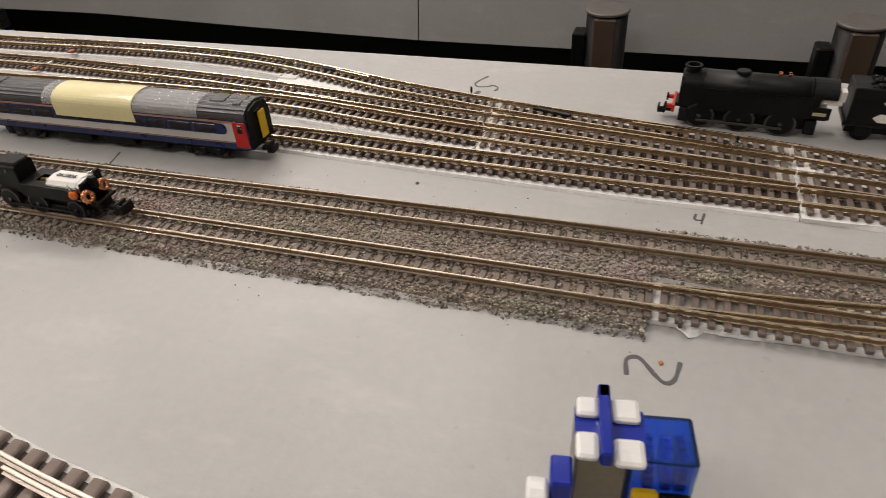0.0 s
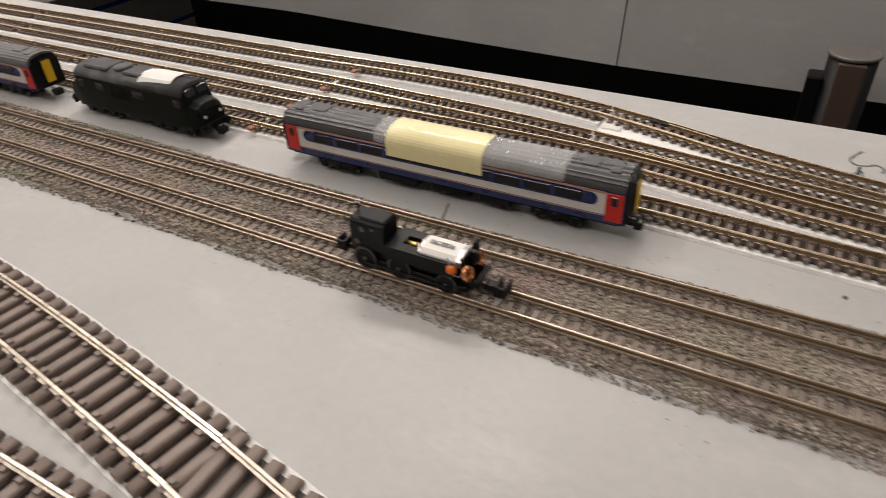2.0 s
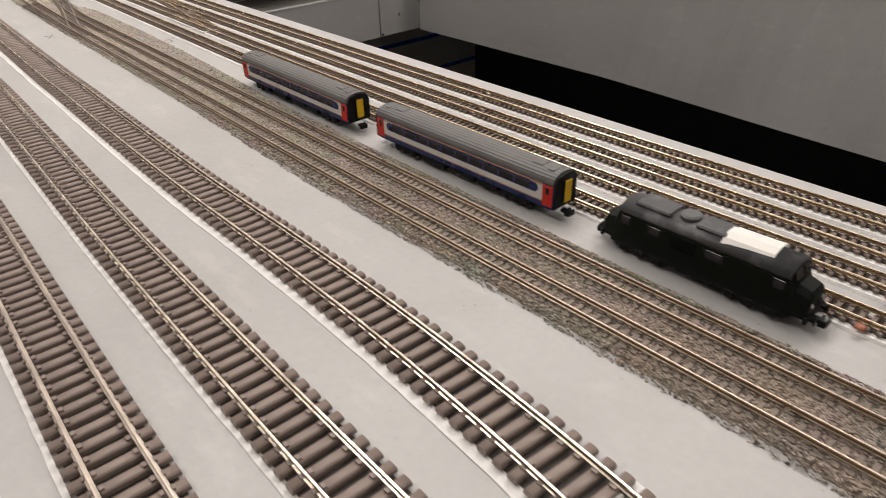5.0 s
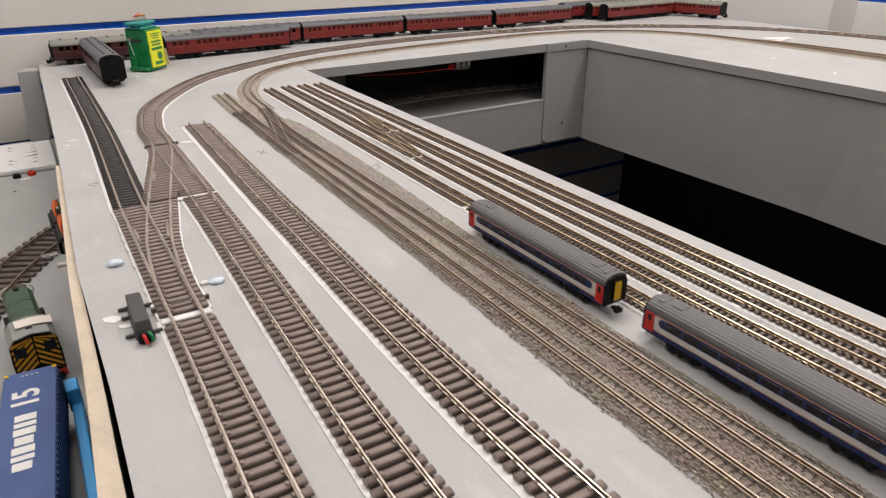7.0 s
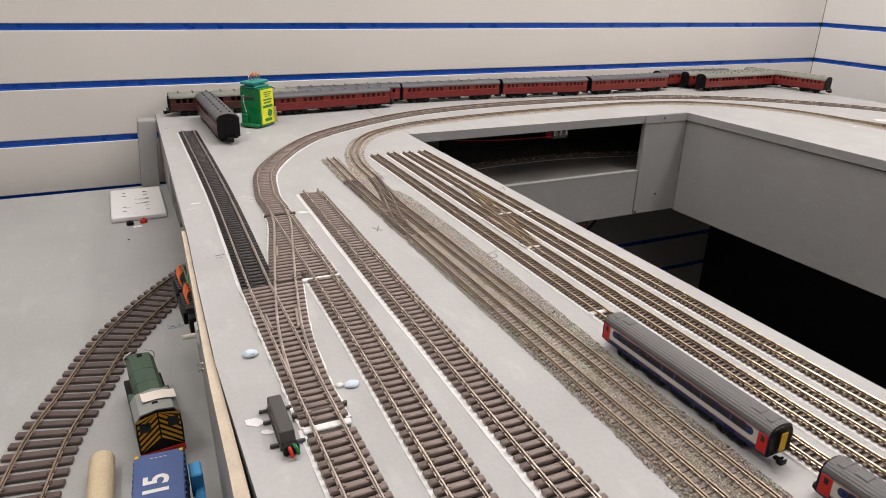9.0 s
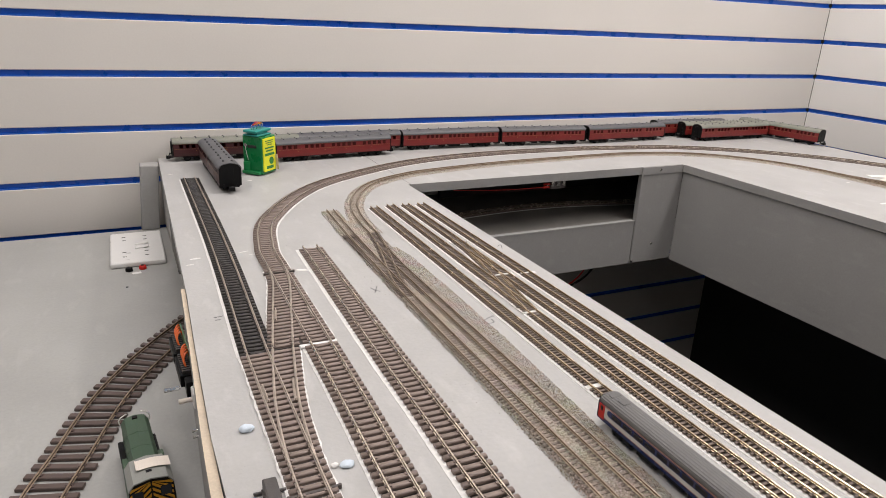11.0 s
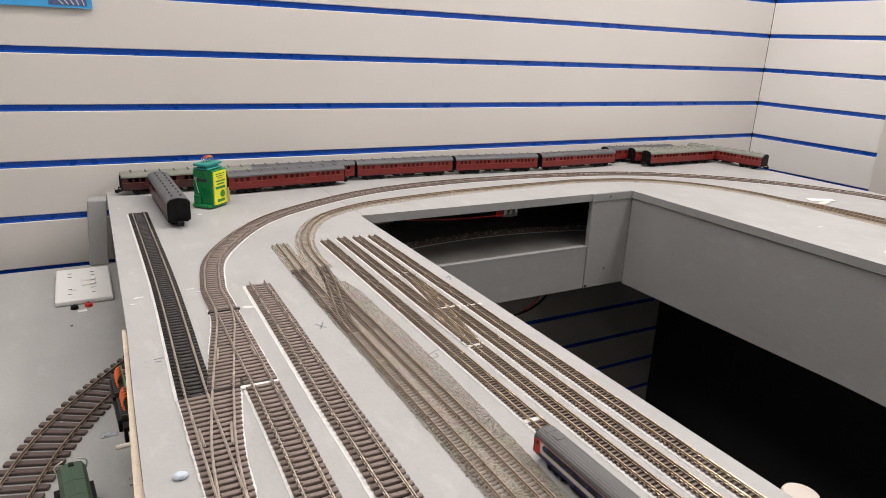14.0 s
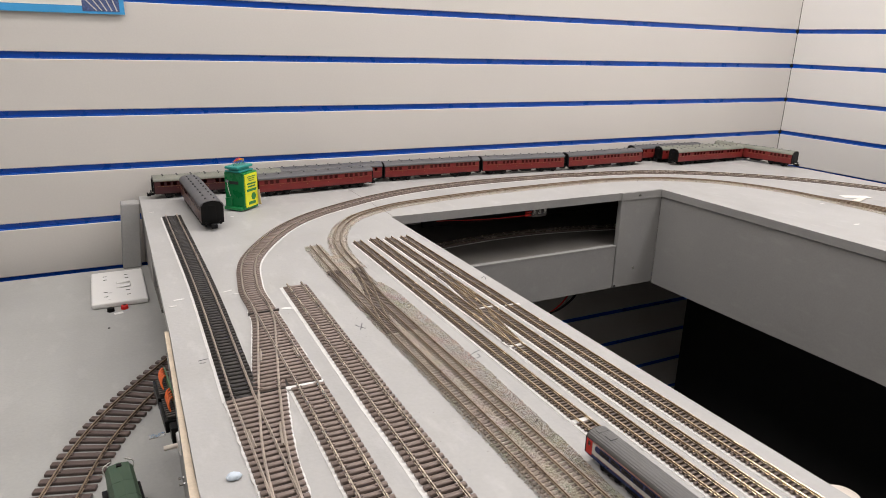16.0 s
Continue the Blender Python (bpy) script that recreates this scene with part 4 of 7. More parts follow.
def clear_tape():
    m, nt, p = nodes_of("clear_tape")
    p.inputs["Base Color"].default_value = (0.9, 0.9, 0.9, 1)
    p.inputs["Roughness"].default_value = 0.10
    p.inputs["IOR"].default_value = 1.6
    p.inputs["Alpha"].default_value = 0.20
    wrinkle, bump = nt.nodes.new("ShaderNodeTexNoise"), nt.nodes.new("ShaderNodeBump")
    wrinkle.inputs["Scale"].default_value = 180
    bump.inputs["Strength"].default_value, bump.inputs["Distance"].default_value = 0.35, 0.0006
    nt.links.new(wrinkle.outputs["Fac"], bump.inputs["Height"])
    nt.links.new(bump.outputs["Normal"], p.inputs["Normal"])
    return m


CLEAR = clear_tape()


def turn_y():
    """Lays a bar made along z across the thing, along x."""
    return Matrix.Rotation(radians(90), 4, "Y")


def wheelset(parent, y, r, half, mat=None):
    for s in (-1, 1):
        bm = fresh()
        rod(bm, 0, 0, -0.0006, 0.0006, r, 20, m=turn_y())
        rod(bm, 0, 0, -0.0009 if s > 0 else 0.0006, -0.0006 if s > 0 else 0.0009, r * 1.14, 20, m=turn_y())
        part("wheel", bm, mat or DARKSTEEL, parent, "", (s * half, y, r))
    bm = fresh()
    rod(bm, 0, 0, -half, half, r * 0.22, 8, m=turn_y())
    part("axle", bm, mat or DARKSTEEL, parent, "", (0, y, r))


def coupling(parent, y, way, z, k=1.0):
    bm = fresh()
    box(bm, -0.0012 * k, 0.0012 * k, 0, way * 0.0032 * k, z - 0.0008 * k, z + 0.0006 * k)
    box(bm, -0.0023 * k, 0.0023 * k, way * 0.0030 * k, way * 0.0042 * k, z - 0.0016 * k, z + 0.0016 * k, 0.0003 * k)
    box(bm, -0.0023 * k, -0.0014 * k, way * 0.0040 * k, way * 0.0062 * k, z - 0.0014 * k, z + 0.0014 * k, 0.0002 * k)
    box(bm, -0.0016 * k, 0.0022 * k, way * 0.0056 * k, way * 0.0064 * k, z - 0.0014 * k, z + 0.0016 * k, 0.0002 * k)
    for v in bm.verts:
        v.co.y += y
    part("coupling", bm, BLACKPL, parent, "black plastic coupling")


def extrude_y(bm, outline, y0, y1, index=0, caps=True):
    a = [bm.verts.new((x, y0, z)) for x, z in outline]
    b = [bm.verts.new((x, y1, z)) for x, z in outline]
    n = len(outline)
    for i in range(n):
        f = bm.faces.new((a[i], b[i], b[(i + 1) % n], a[(i + 1) % n]))
        f.material_index = index
        f.smooth = False
    if caps:
        bm.faces.new(a).material_index = index
        bm.faces.new(b[::-1]).material_index = index
    return bm


def sprinter(y0, y1, x, roof, label, rz=0.0):
    """A modern coach: ribbed roof, navy sides with a pale band, red doors and yellow gangway ends."""
    L, h = (y1 - y0) / 2, 0.0081
    thing = empty("coach", x, (y0 + y1) / 2, 0, rz)
    thing.scale = (1.1, 1.0, 1.1)
    bm = fresh()
    extrude_y(bm, [(-h, 0.0068), (h, 0.0068), (h, 0.0190), (h * 0.97, 0.0196), (-h * 0.97, 0.0196), (-h, 0.0190)], -L, L)
    part("body", bm, NAVY, thing, "navy blue body side")
    bm = fresh()
    outline = []
    for a in np.linspace(0, math.pi, 36):
        rib = (0.00028 if roof is ROOFDARK else 0.00018) if (int(a / math.pi * 36) % 3 == 0 and 0.35 < a < 2.8) else 0
        outline.append(((h + 0.0003 + rib) * math.cos(a), 0.0193 + (0.0051 + rib) * max(0, math.sin(a)) ** 0.75))
    extrude_y(bm, outline[::-1], -L + 0.0004, L - 0.0004)
    part("roof", bm, roof, thing, "ribbed grey roof")
    for e in (-1, 1):
        bm = fresh()
        box(bm, -0.003, 0.003, e * (L - 0.016) - 0.0035, e * (L - 0.016) + 0.0035, 0.0239, 0.0248, 0.0003)
        box(bm, -0.0040, 0.0040, e * (L - 0.006) - 0.002, e * (L - 0.006) + 0.002, 0.0233, 0.0246, 0.0003)
        part("roof_hatch", bm, roof, thing)
    for s in (-1, 1):
        xx = s * h
        def plate(name, a, b, z0, z1, mat, proud=0.00015, bevel=0.0, lab=""):
            bm = fresh()
            box(bm, min(xx, xx + s * proud), max(xx, xx + s * proud), a, b, z0, z1, bevel)
            return part(name, bm, mat, thing, lab)
        plate("pale_band", -L + 0.0095, L - 0.0095, 0.0100, 0.0131, PALE, 0.00020, lab="pale grey waist band")
        plate("end_band", -L + 0.0072, -L + 0.0160, 0.0100, 0.0184, PALE, 0.00012)
        plate("end_band", L - 0.0160, L - 0.0072, 0.0100, 0.0184, PALE, 0.00012)
        plate("salmon_line", -L + 0.0075, L - 0.0075, 0.0180, 0.0188, PINK, 0.00024, lab="salmon line under the roof")
        plate("salmon_line", -L + 0.0075, L - 0.0075, 0.0094, 0.0097, PINK, 0.00018)
        # the window band has rounded ends on a pale ground
        bm = fresh()
        ring = [(side_end * (L - 0.0125) + side_end * 0.0023 * math.cos(a), 0.01535 + 0.0023 * math.sin(a)) for side_end, turn in ((1, 1), (-1, -1)) for a in np.linspace(-math.pi / 2, math.pi / 2, 9)[::turn]]
        near = [bm.verts.new((xx + s * 0.00034, py, pz)) for py, pz in ring]
        back = [bm.verts.new((xx - s * 0.0001, py, pz)) for py, pz in ring]
        bm.faces.new(near)
        for i in range(len(ring)):
            j = (i + 1) % len(ring)
            bm.faces.new((near[i], back[i], back[j], near[j]))
        bmesh.ops.recalc_face_normals(bm, faces=bm.faces)
        part("window_band", bm, NAVY, thing, "navy window band with rounded ends")
        count = 10
        span = (2 * L - 0.030) / count
        for i in range(count):
            a = -L + 0.015 + i * span
            plate("window", a + span * 0.07, a + span * 0.93, 0.0136, 0.0171, SMOKED, 0.00046, 0.0001)
        for e in (-1, 1):
            a, b = sorted((e * (L - 0.0006), e * (L - 0.0071)))
            door = plate("door", a, b, 0.0078, 0.0186, REDPAINT, 0.00030, 0.0001, "bright red door")
            bm = fresh()
            m0 = (a + b) / 2
            box(bm, min(xx, xx + s * 0.0005), max(xx, xx + s * 0.0005), m0 - 0.0012, m0 + 0.0012, 0.0140, 0.0175, 0.0002)
            part("door_window", bm, SMOKED, door)
    for e in (-1, 1):
        bm = fresh()
        extrude_y(bm, [(-h * 0.99, 0.0070), (h * 0.99, 0.0070), (h * 0.99, 0.0192), (h * 0.7, 0.0228), (0, 0.0239), (-h * 0.7, 0.0228), (-h * 0.99, 0.0192)], e * L, e * (L + 0.0009))
        part("coach_end", bm, BLACKPL, thing, "black coach end")
        bm = fresh()
        box(bm, -0.0032, 0.0032, e * (L + 0.0008) - 0.0006, e * (L + 0.0008) + 0.0016, 0.0085, 0.0215, 0.0007)
        gang = part("gangway", bm, BLACKPL, thing)
        bm = fresh()
        y = e * (L + 0.0024)
        box(bm, -0.0024, 0.0024, y - 0.0003, y + 0.0003, 0.0095, 0.0208, 0.0004)
        part("gangway_panel", bm, YELLOW, gang, "yellow gangway door")
        bogie = e * (L - 0.026)
        bm = fresh()
        box(bm, -0.0072, 0.0072, bogie - 0.0105, bogie + 0.0105, 0.0030, 0.0062, 0.0005)
        for q in (-0.0075, 0, 0.0075):
            box(bm, -0.0076, 0.0076, bogie + q - 0.0014, bogie + q + 0.0014, 0.0022, 0.0056, 0.0003)
        frame_part = part("bogie", bm, BLACKPL, thing, "black plastic bogie")
        for q in (-0.0072, 0.0072):
            wheelset(frame_part, bogie + q, 0.0026, 0.0042)
        coupling(thing, e * (L - 0.0005), e, 0.0042)
    bm = fresh()
    box(bm, -0.0075, 0.0075, -L + 0.002, L - 0.002, 0.0060, 0.0069)
    for a, b, w in ((-0.032, -0.018, 0.0072), (-0.014, 0.004, 0.0068), (0.010, 0.030, 0.0074)):
        box(bm, -w, w, a, b, 0.0026, 0.0062, 0.0006)
    part("underframe", bm, BLACKPL, thing, "black underframe equipment")
    return tagged(thing, label, "model coach", "modern coaches")


taped = sprinter(0.1061, 0.2609, 0.0649, ROOFDARK, "navy model coach with cream tape over its dark roof", 0.8)
sprinter(0.4415, 0.5850, 0.0600, ROOFPALE, "navy and pale model coach with a grey roof", 1.0)
sprinter(0.6150, 0.7600, 0.0570, ROOFPALE, "navy and pale model coach with a grey roof", 0.0)


def over_roof(a0, a1, u0, u1, lift, drop=0.0):
    """A film laid over the roof between two places along the coach; drop: how far it hangs down the near side."""
    h = 0.0081 + lift
    outline = [(-h, 0.0193 - drop)] if drop else []
    outline += [(h * math.cos(a), 0.0195 + (0.0052 + lift) * max(0, math.sin(a)) ** 0.75) for a in np.linspace(math.pi * a1, math.pi * a0, 18)]
    inner = [(x * 0.985, z - 0.00012) for x, z in outline]
    bm = fresh()
    return extrude_y(bm, outline + inner[::-1], u0, u1)


part("masking_tape", over_roof(0.05, 1.0, -0.0207, 0.0233, 0.0007, 0.0045), TAPE, taped, "cream masking tape hanging over the window")
part("clear_tape", over_roof(0.35, 1.0, -0.0540, -0.0195, 0.0005), CLEAR, taped, "glossy clear tape")
part("clear_tape", over_roof(0.35, 1.0, 0.0222, 0.0292, 0.0005), CLEAR, taped, "glossy clear tape")


def diesel(y0, y1, x):
    L, h = (y1 - y0) / 2, 0.0085
    thing = empty("diesel_locomotive", x, (y0 + y1) / 2, 0)
    bm = fresh()
    side = [(-h, 0.0062), (h, 0.0062), (h, 0.0190), (h * 0.93, 0.0205), (-h * 0.93, 0.0205), (-h, 0.0190)]
    extrude_y(bm, side, -L + 0.0092, L - 0.0092)
    part("body", bm, DIESEL, thing, "black-green body side")
    for e in (-1, 1):
        # raked windscreen above a lower nose
        bm = fresh()
        rings = []
        for d, w, top in ((0.0094, 1.0, 0.0240), (0.0068, 0.97, 0.0176), (0.0016, 0.90, 0.0164), (0.0, 0.82, 0.0142)):
            y = e * (L - d)
            rings.append([bm.verts.new((px * h * w, y, z)) for px, z in ((-1, 0.0062), (1, 0.0062), (1, top - 0.0042), (0.86, top - 0.0018), (0.5, top - 0.0003), (0, top), (-0.5, top - 0.0003), (-0.86, top - 0.0018), (-1, top - 0.0042))])
        for p, q in zip(rings, rings[1:]):
            for i in range(9):
                bm.faces.new((p[i], p[(i + 1) % 9], q[(i + 1) % 9], q[i]))
        bm.faces.new(rings[0])
        bm.faces.new(rings[-1])
        bmesh.ops.recalc_face_normals(bm, faces=bm.faces)
        nose = part("cab_nose", bm, DIESEL, thing, "low nose under the windscreen")
        for s in (-0.0036, 0.0036):
            bm = fresh()
            box(bm, s - 0.0027, s + 0.0027, -0.0003, 0.0003, -0.0017, 0.0017, 0.0002)
            part("cab_window", bm, SMOKED, nose, "", Matrix.Translation((0, e * (L - 0.0080), 0.0206)) @ Matrix.Rotation(radians(e * 22), 4, "X"))
            bm = fresh()
            rod(bm, 0, 0, 0, 0.0008, 0.0008, 10, m=Matrix.Rotation(radians(-90 * e), 4, "X"))
            part("marker_lamp", bm, PALE, nose, "", (s * 1.3, e * (L - 0.0003), 0.0110))
        bm = fresh()
        box(bm, -0.0080, 0.0080, e * L - 0.0008, e * L + 0.0008, 0.0046, 0.0075, 0.0003)
        beam = part("buffer_beam", bm, BLACKPL, thing)
        for s in (-0.0055, 0.0055):
            bm = fresh()
            rod(bm, 0, 0, 0, 0.0024, 0.0008, 10, m=Matrix.Rotation(radians(-90 * e), 4, "X"))
            rod(bm, 0, 0, 0.0022, 0.0028, 0.0017, 12, m=Matrix.Rotation(radians(-90 * e), 4, "X"))
            part("buffer", bm, BLACKPL, beam, "", (s, e * (L + 0.0004), 0.0062))
        coupling(thing, e * L, e, 0.0040)
        c = e * (L - 0.022)
        bm = fresh()
        box(bm, -0.0076, 0.0076, c - 0.014, c + 0.014, 0.0028, 0.0064, 0.0005)
        for q in (-0.009, 0.0, 0.009):
            box(bm, -0.0086, 0.0086, c + q - 0.0022, c + q + 0.0022, 0.0024, 0.0058, 0.0004)
        frame_part = part("bogie", bm, BLACKPL, thing, "black bogie")
        for q in (-0.009, 0.009):
            wheelset(frame_part, c + q, 0.0030, 0.0045)
    outline = [(h * 1.01 * math.cos(a), 0.0200 + 0.0046 * max(0, math.sin(a)) ** 0.8) for a in np.linspace(0, math.pi, 20)]
    bm = fresh()
    extrude_y(bm, outline[::-1], -L + 0.0090, L - 0.0090)
    for q in bm.faces:
        q.smooth = len(q.verts) == 4
    roof = part("roof", bm, DUSTYROOF, thing, "dusty dark grey roof")
    for a, b, w, mat in ((-0.010, 0.004, 0.0055, DUSTYROOF), (0.016, 0.034, 0.0058, DUSTYROOF)):
        bm = fresh()
        box(bm, -w, w, a, b, 0.0234, 0.0252, 0.0006)
        part("roof_panel", bm, mat, roof)
    bm = fresh()
    rod(bm, 0, 0, 0.0234, 0.0256, 0.0045, 20)
    rod(bm, 0, 0, 0.0250, 0.0258, 0.0036, 20)
    part("roof_fan", bm, ROOFDARK, roof, "", (0, 0.0095, 0))
    for s in (-1, 1):
        for a, b, z0, z1, mat, nm in ((-L + 0.0105, -L + 0.0150, 0.0148, 0.0186, SMOKED, "side_window"), (L - 0.0150, L - 0.0105, 0.0148, 0.0186, SMOKED, "side_window"), (-0.012, -0.004, 0.0150, 0.0184, SMOKED, "side_window"), (0.018, 0.024, 0.0150, 0.0184, SMOKED, "side_window")):
            bm = fresh()
            box(bm, min(s * h, s * (h + 0.0002)), max(s * h, s * (h + 0.0002)), a, b, z0, z1, 0.0001)
            part(nm, bm, mat, thing)
        for i in range(6):
            bm = fresh()
            z = 0.0128 + i * 0.0009
            box(bm, min(s * h, s * (h + 0.0004)), max(s * h, s * (h + 0.0004)), 0.001, 0.013, z, z + 0.0005)
            part("louvre", bm, DIESEL, thing)
    bm = fresh()
    base = [(x, z) for x, z in [(0.0060, 0.0242), (0.003, 0.0253), (-0.002, 0.0257), (-0.0058, 0.0247), (-0.0080, 0.0225)]]
    extrude_y(bm, base + [(x, z - 0.00015) for x, z in base[::-1]], -0.0300, -0.0085)
    part("paper_label", bm, PAPER, thing, "white paper stuck on the roof", pose(0, 0, 0, 0, 0, 3))
    bm = fresh()
    box(bm, -0.0085, 0.0085, -L + 0.006, L - 0.006, 0.0050, 0.0063)
    box(bm, -0.0070, 0.0070, -0.009, 0.009, 0.0024, 0.0052, 0.0006)
    part("underframe", bm, BLACKPL, thing)
    return tagged(thing, "black-green model diesel locomotive with white paper on its roof", "model locomotive")


diesel(0.3150, 0.4120, 0.0628).scale = (1.1, 1.0, 1.12)


def driver(parent, y, z, r, half, name="driving_wheel"):
    """A spoked driving wheel on each side, with its tyre and hub."""
    for s in (-1, 1):
        bm = fresh()
        rod(bm, 0, 0, -0.0006, 0.0006, r, 28, m=turn_y())
        rod(bm, 0, 0, -0.0005 if s > 0 else 0.0005 - 0.0009, 0.0009 - 0.0005 if s > 0 else 0.0005, r * 0.28, 14, m=turn_y())
        wheel = part(name, bm, LOCOBLACK, parent, "", (s * half, y, z))
        bm = fresh()
        n = 28
        ring = []
        for i in range(n):
            a = 2 * math.pi * i / n
            ring.append([bm.verts.new((xx, rr * math.cos(a), rr * math.sin(a))) for xx, rr in ((-0.0008, r * 0.88), (0.0008, r * 0.88), (0.0008, r * 1.02), (-0.0004 * s, r * 1.03), (-0.0008, r * (1.02 if s < 0 else 1.12)))])
        for i in range(n):
            p, q = ring[i], ring[(i + 1) % n]
            for j in range(5):
                bm.faces.new((p[j], p[(j + 1) % 5], q[(j + 1) % 5], q[j]))
        bmesh.ops.recalc_face_normals(bm, faces=bm.faces)
        part("tyre", bm, DARKSTEEL, wheel, "dark steel tyre")
        bm = fresh()
        rod(bm, 0, 0, -0.0008, 0.0008, r * 0.14, 10, m=turn_y())
        part("hub", bm, DARKSTEEL, wheel, "dark steel axle end", (s * 0.0005, 0, 0))


def torus(bm, R, r, n=22, m=10, lump=0.0):
    rings = []
    for i in range(n):
        a = 2 * math.pi * i / n
        k = r * (1 + lump * (i % 2))
        rings.append([bm.verts.new(((R + k * math.cos(b)) * math.cos(a), (R + k * math.cos(b)) * math.sin(a), k * math.sin(b))) for b in (2 * math.pi * j / m for j in range(m))])
    for i in range(n):
        p, q = rings[i], rings[(i + 1) % n]
        for j in range(m):
            f = bm.faces.new((p[j], q[j], q[(j + 1) % m], p[(j + 1) % m]))
            f.smooth = True
    return bm


def bar_text(text, size, mat, parent, at, depth=0.00004, label="", bold=0.0):
    """Words in the built-in font, made into a mesh."""
    c = bpy.data.curves.new("words", "FONT")
    c.body, c.size, c.extrude, c.align_x, c.align_y = text, size, depth, "CENTER", "CENTER"
    c.offset = size * bold
    tmp = bpy.data.objects.new("words", c)
    me = bpy.data.meshes.new_from_object(tmp)
    bpy.data.objects.remove(tmp)
    me.materials.clear()
    me.materials.append(mat)
    ob = new("lettering", me)
    ob.parent = parent
    ob.matrix_local = at
    if label:
        ob["label"] = label
    return ob


def chassis(y_mid, x):
    """A bare locomotive chassis: weight, deck, motor with its label, coils, capacitor, wheels and rods."""
    z0 = NB + NN["thick"] + NN["rail"] - 0.0004
    thing = empty("locomotive_chassis", x, y_mid, z0)
    bm = fresh()
    box(bm, -0.0033, 0.0033, -0.0250, 0.0245, 0.0035, 0.0082, 0.0004)
    box(bm, -0.0044, 0.0044, -0.0215, 0.0205, 0.0014, 0.0038, 0.0004)
    for a, b in ((-0.020, -0.016), (-0.012, -0.0075), (0.0045, 0.0065)):
        box(bm, -0.0051, 0.0051, a, b, 0.0016, 0.0040, 0.0003)
    part("frame", bm, LOCOBLACK, thing, "black keeper plate and frame")
    # the weight block
    bm = fresh()
    extrude_y(bm, [(-0.0047, 0.0078), (0.0047, 0.0078), (0.0047, 0.0186), (0.0036, 0.0193), (-0.0034, 0.0193), (-0.0047, 0.0181)], 0.0100, 0.0243)
    bmesh.ops.bevel(bm, geom=list(bm.edges), offset=0.0003, segments=1, affect="EDGES")
    block = part("weight_block", bm, LOCOBLACK, thing, "black metal weight block")
    for y, z in ((0.0188, 0.0160), (0.0145, 0.0168), (0.0215, 0.0105)):
        bm = fresh()
        rod(bm, 0, 0, -0.0003, 0.0003, 0.0011 if y > 0.018 else 0.0006, 12, m=turn_y())
        part("screw", bm, DARKSTEEL, block, "", (-0.0048, y, z))
    bm = fresh()
    box(bm, -0.0038, 0.0038, 0.0098, 0.0206, 0.0190, 0.0202, 0.0005)
    part("block_cap", bm, LOCOBLACK, block)
    bm = fresh()
    rod(bm, 0, 0, 0, 0.0042, 0.0004, 8)
    rod(bm, 0, 0, 0.0038, 0.0046, 0.0010, 10)
    part("upright_screw", bm, DARKSTEEL, thing, "upright screw", (-0.0005, 0.0226, 0.0190))
    # the deck with its slot
    bm = fresh()
    for x0, x1, a, b in ((-0.0064, -0.0024, -0.0175, 0.0092), (0.0024, 0.0064, -0.0175, 0.0092), (-0.0024, 0.0024, 0.0040, 0.0092), (-0.0024, 0.0024, -0.0175, -0.0040)):
        box(bm, x0, x1, a, b, 0.0118, 0.0131)
    box(bm, -0.0064, -0.0058, -0.0175, 0.0092, 0.0080, 0.0120)
    box(bm, 0.0058, 0.0064, -0.0175, 0.0092, 0.0080, 0.0120)
    part("deck", bm, LOCOBLACK, thing, "flat black deck with a slot")
    bm = fresh()
    box(bm, -0.0056, 0.0056, -0.0170, 0.0060, 0.0078, 0.0112, 0.0005)
    part("motor_cradle", bm, LOCOBLACK, thing)
    bm = fresh()
    rod(bm, 0, 0, -0.0020, 0.0040, 0.0012, 10, m=Matrix.Rotation(radians(90), 4, "X"))
    part("worm", bm, material("brass", (0.55, 0.38, 0.12), 0.35, 1.0), thing, "brass worm in the slot", (0, 0.0015, 0.0118))
    # the motor under its label
    bm = fresh()
    flat = [(-0.0050, 0.0116), (0.0050, 0.0116), (0.0050, 0.0138), (0.0036, 0.0150), (0, 0.0155), (-0.0036, 0.0150), (-0.0050, 0.0138)]
    extrude_y(bm, flat, -0.0195, -0.0035)
    motor = part("motor", bm, material("grey_motor_can", (0.42, 0.42, 0.41), 0.3, 1.0, vary=0.08), thing, "small grey can motor")
    bm = fresh()
    skin = [(x * 1.02, z + 0.0001) for x, z in flat[2:]]
    extrude_y(bm, [(-0.0052, 0.0122), (0.0052, 0.0122), *skin], -0.0178, -0.0040)
    sticker = part("label_sticker", bm, PAPER, motor, "white printed label")
    bar_text("062806", 0.0031, INK, motor, Matrix.Translation((-0.0004, -0.0108, 0.01572)) @ Matrix.Rotation(radians(-90), 4, "Z"))
    bm = fresh()
    box(bm, -0.0048, 0.0048, -0.0206, -0.0194, 0.0078, 0.0152, 0.0004)
    part("motor_end", bm, BLACKPL, motor)
    bm = fresh()
    g = bmesh.ops.create_uvsphere(bm, u_segments=16, v_segments=10, radius=0.0019, matrix=Matrix.Diagonal((0.75, 1, 1, 1)))
    for f in bm.faces:
        f.smooth = True
    part("capacitor", bm, ORANGE, thing, "orange disc capacitor", (-0.0062, -0.0168, 0.0112))
    for x0, y0_, z_, rx, ry in ((-0.0046, -0.0222, 0.0103, 70, -25), (0.0034, -0.0226, 0.0110, 75, 20)):
        bm = fresh()
        torus(bm, 0.0019, 0.0009, 24, 8, 0.28)
        part("coil", bm, COPPER, thing, "copper wound choke coil", pose(x0, y0_, z_, rx, ry, 0))
    bm = fresh()
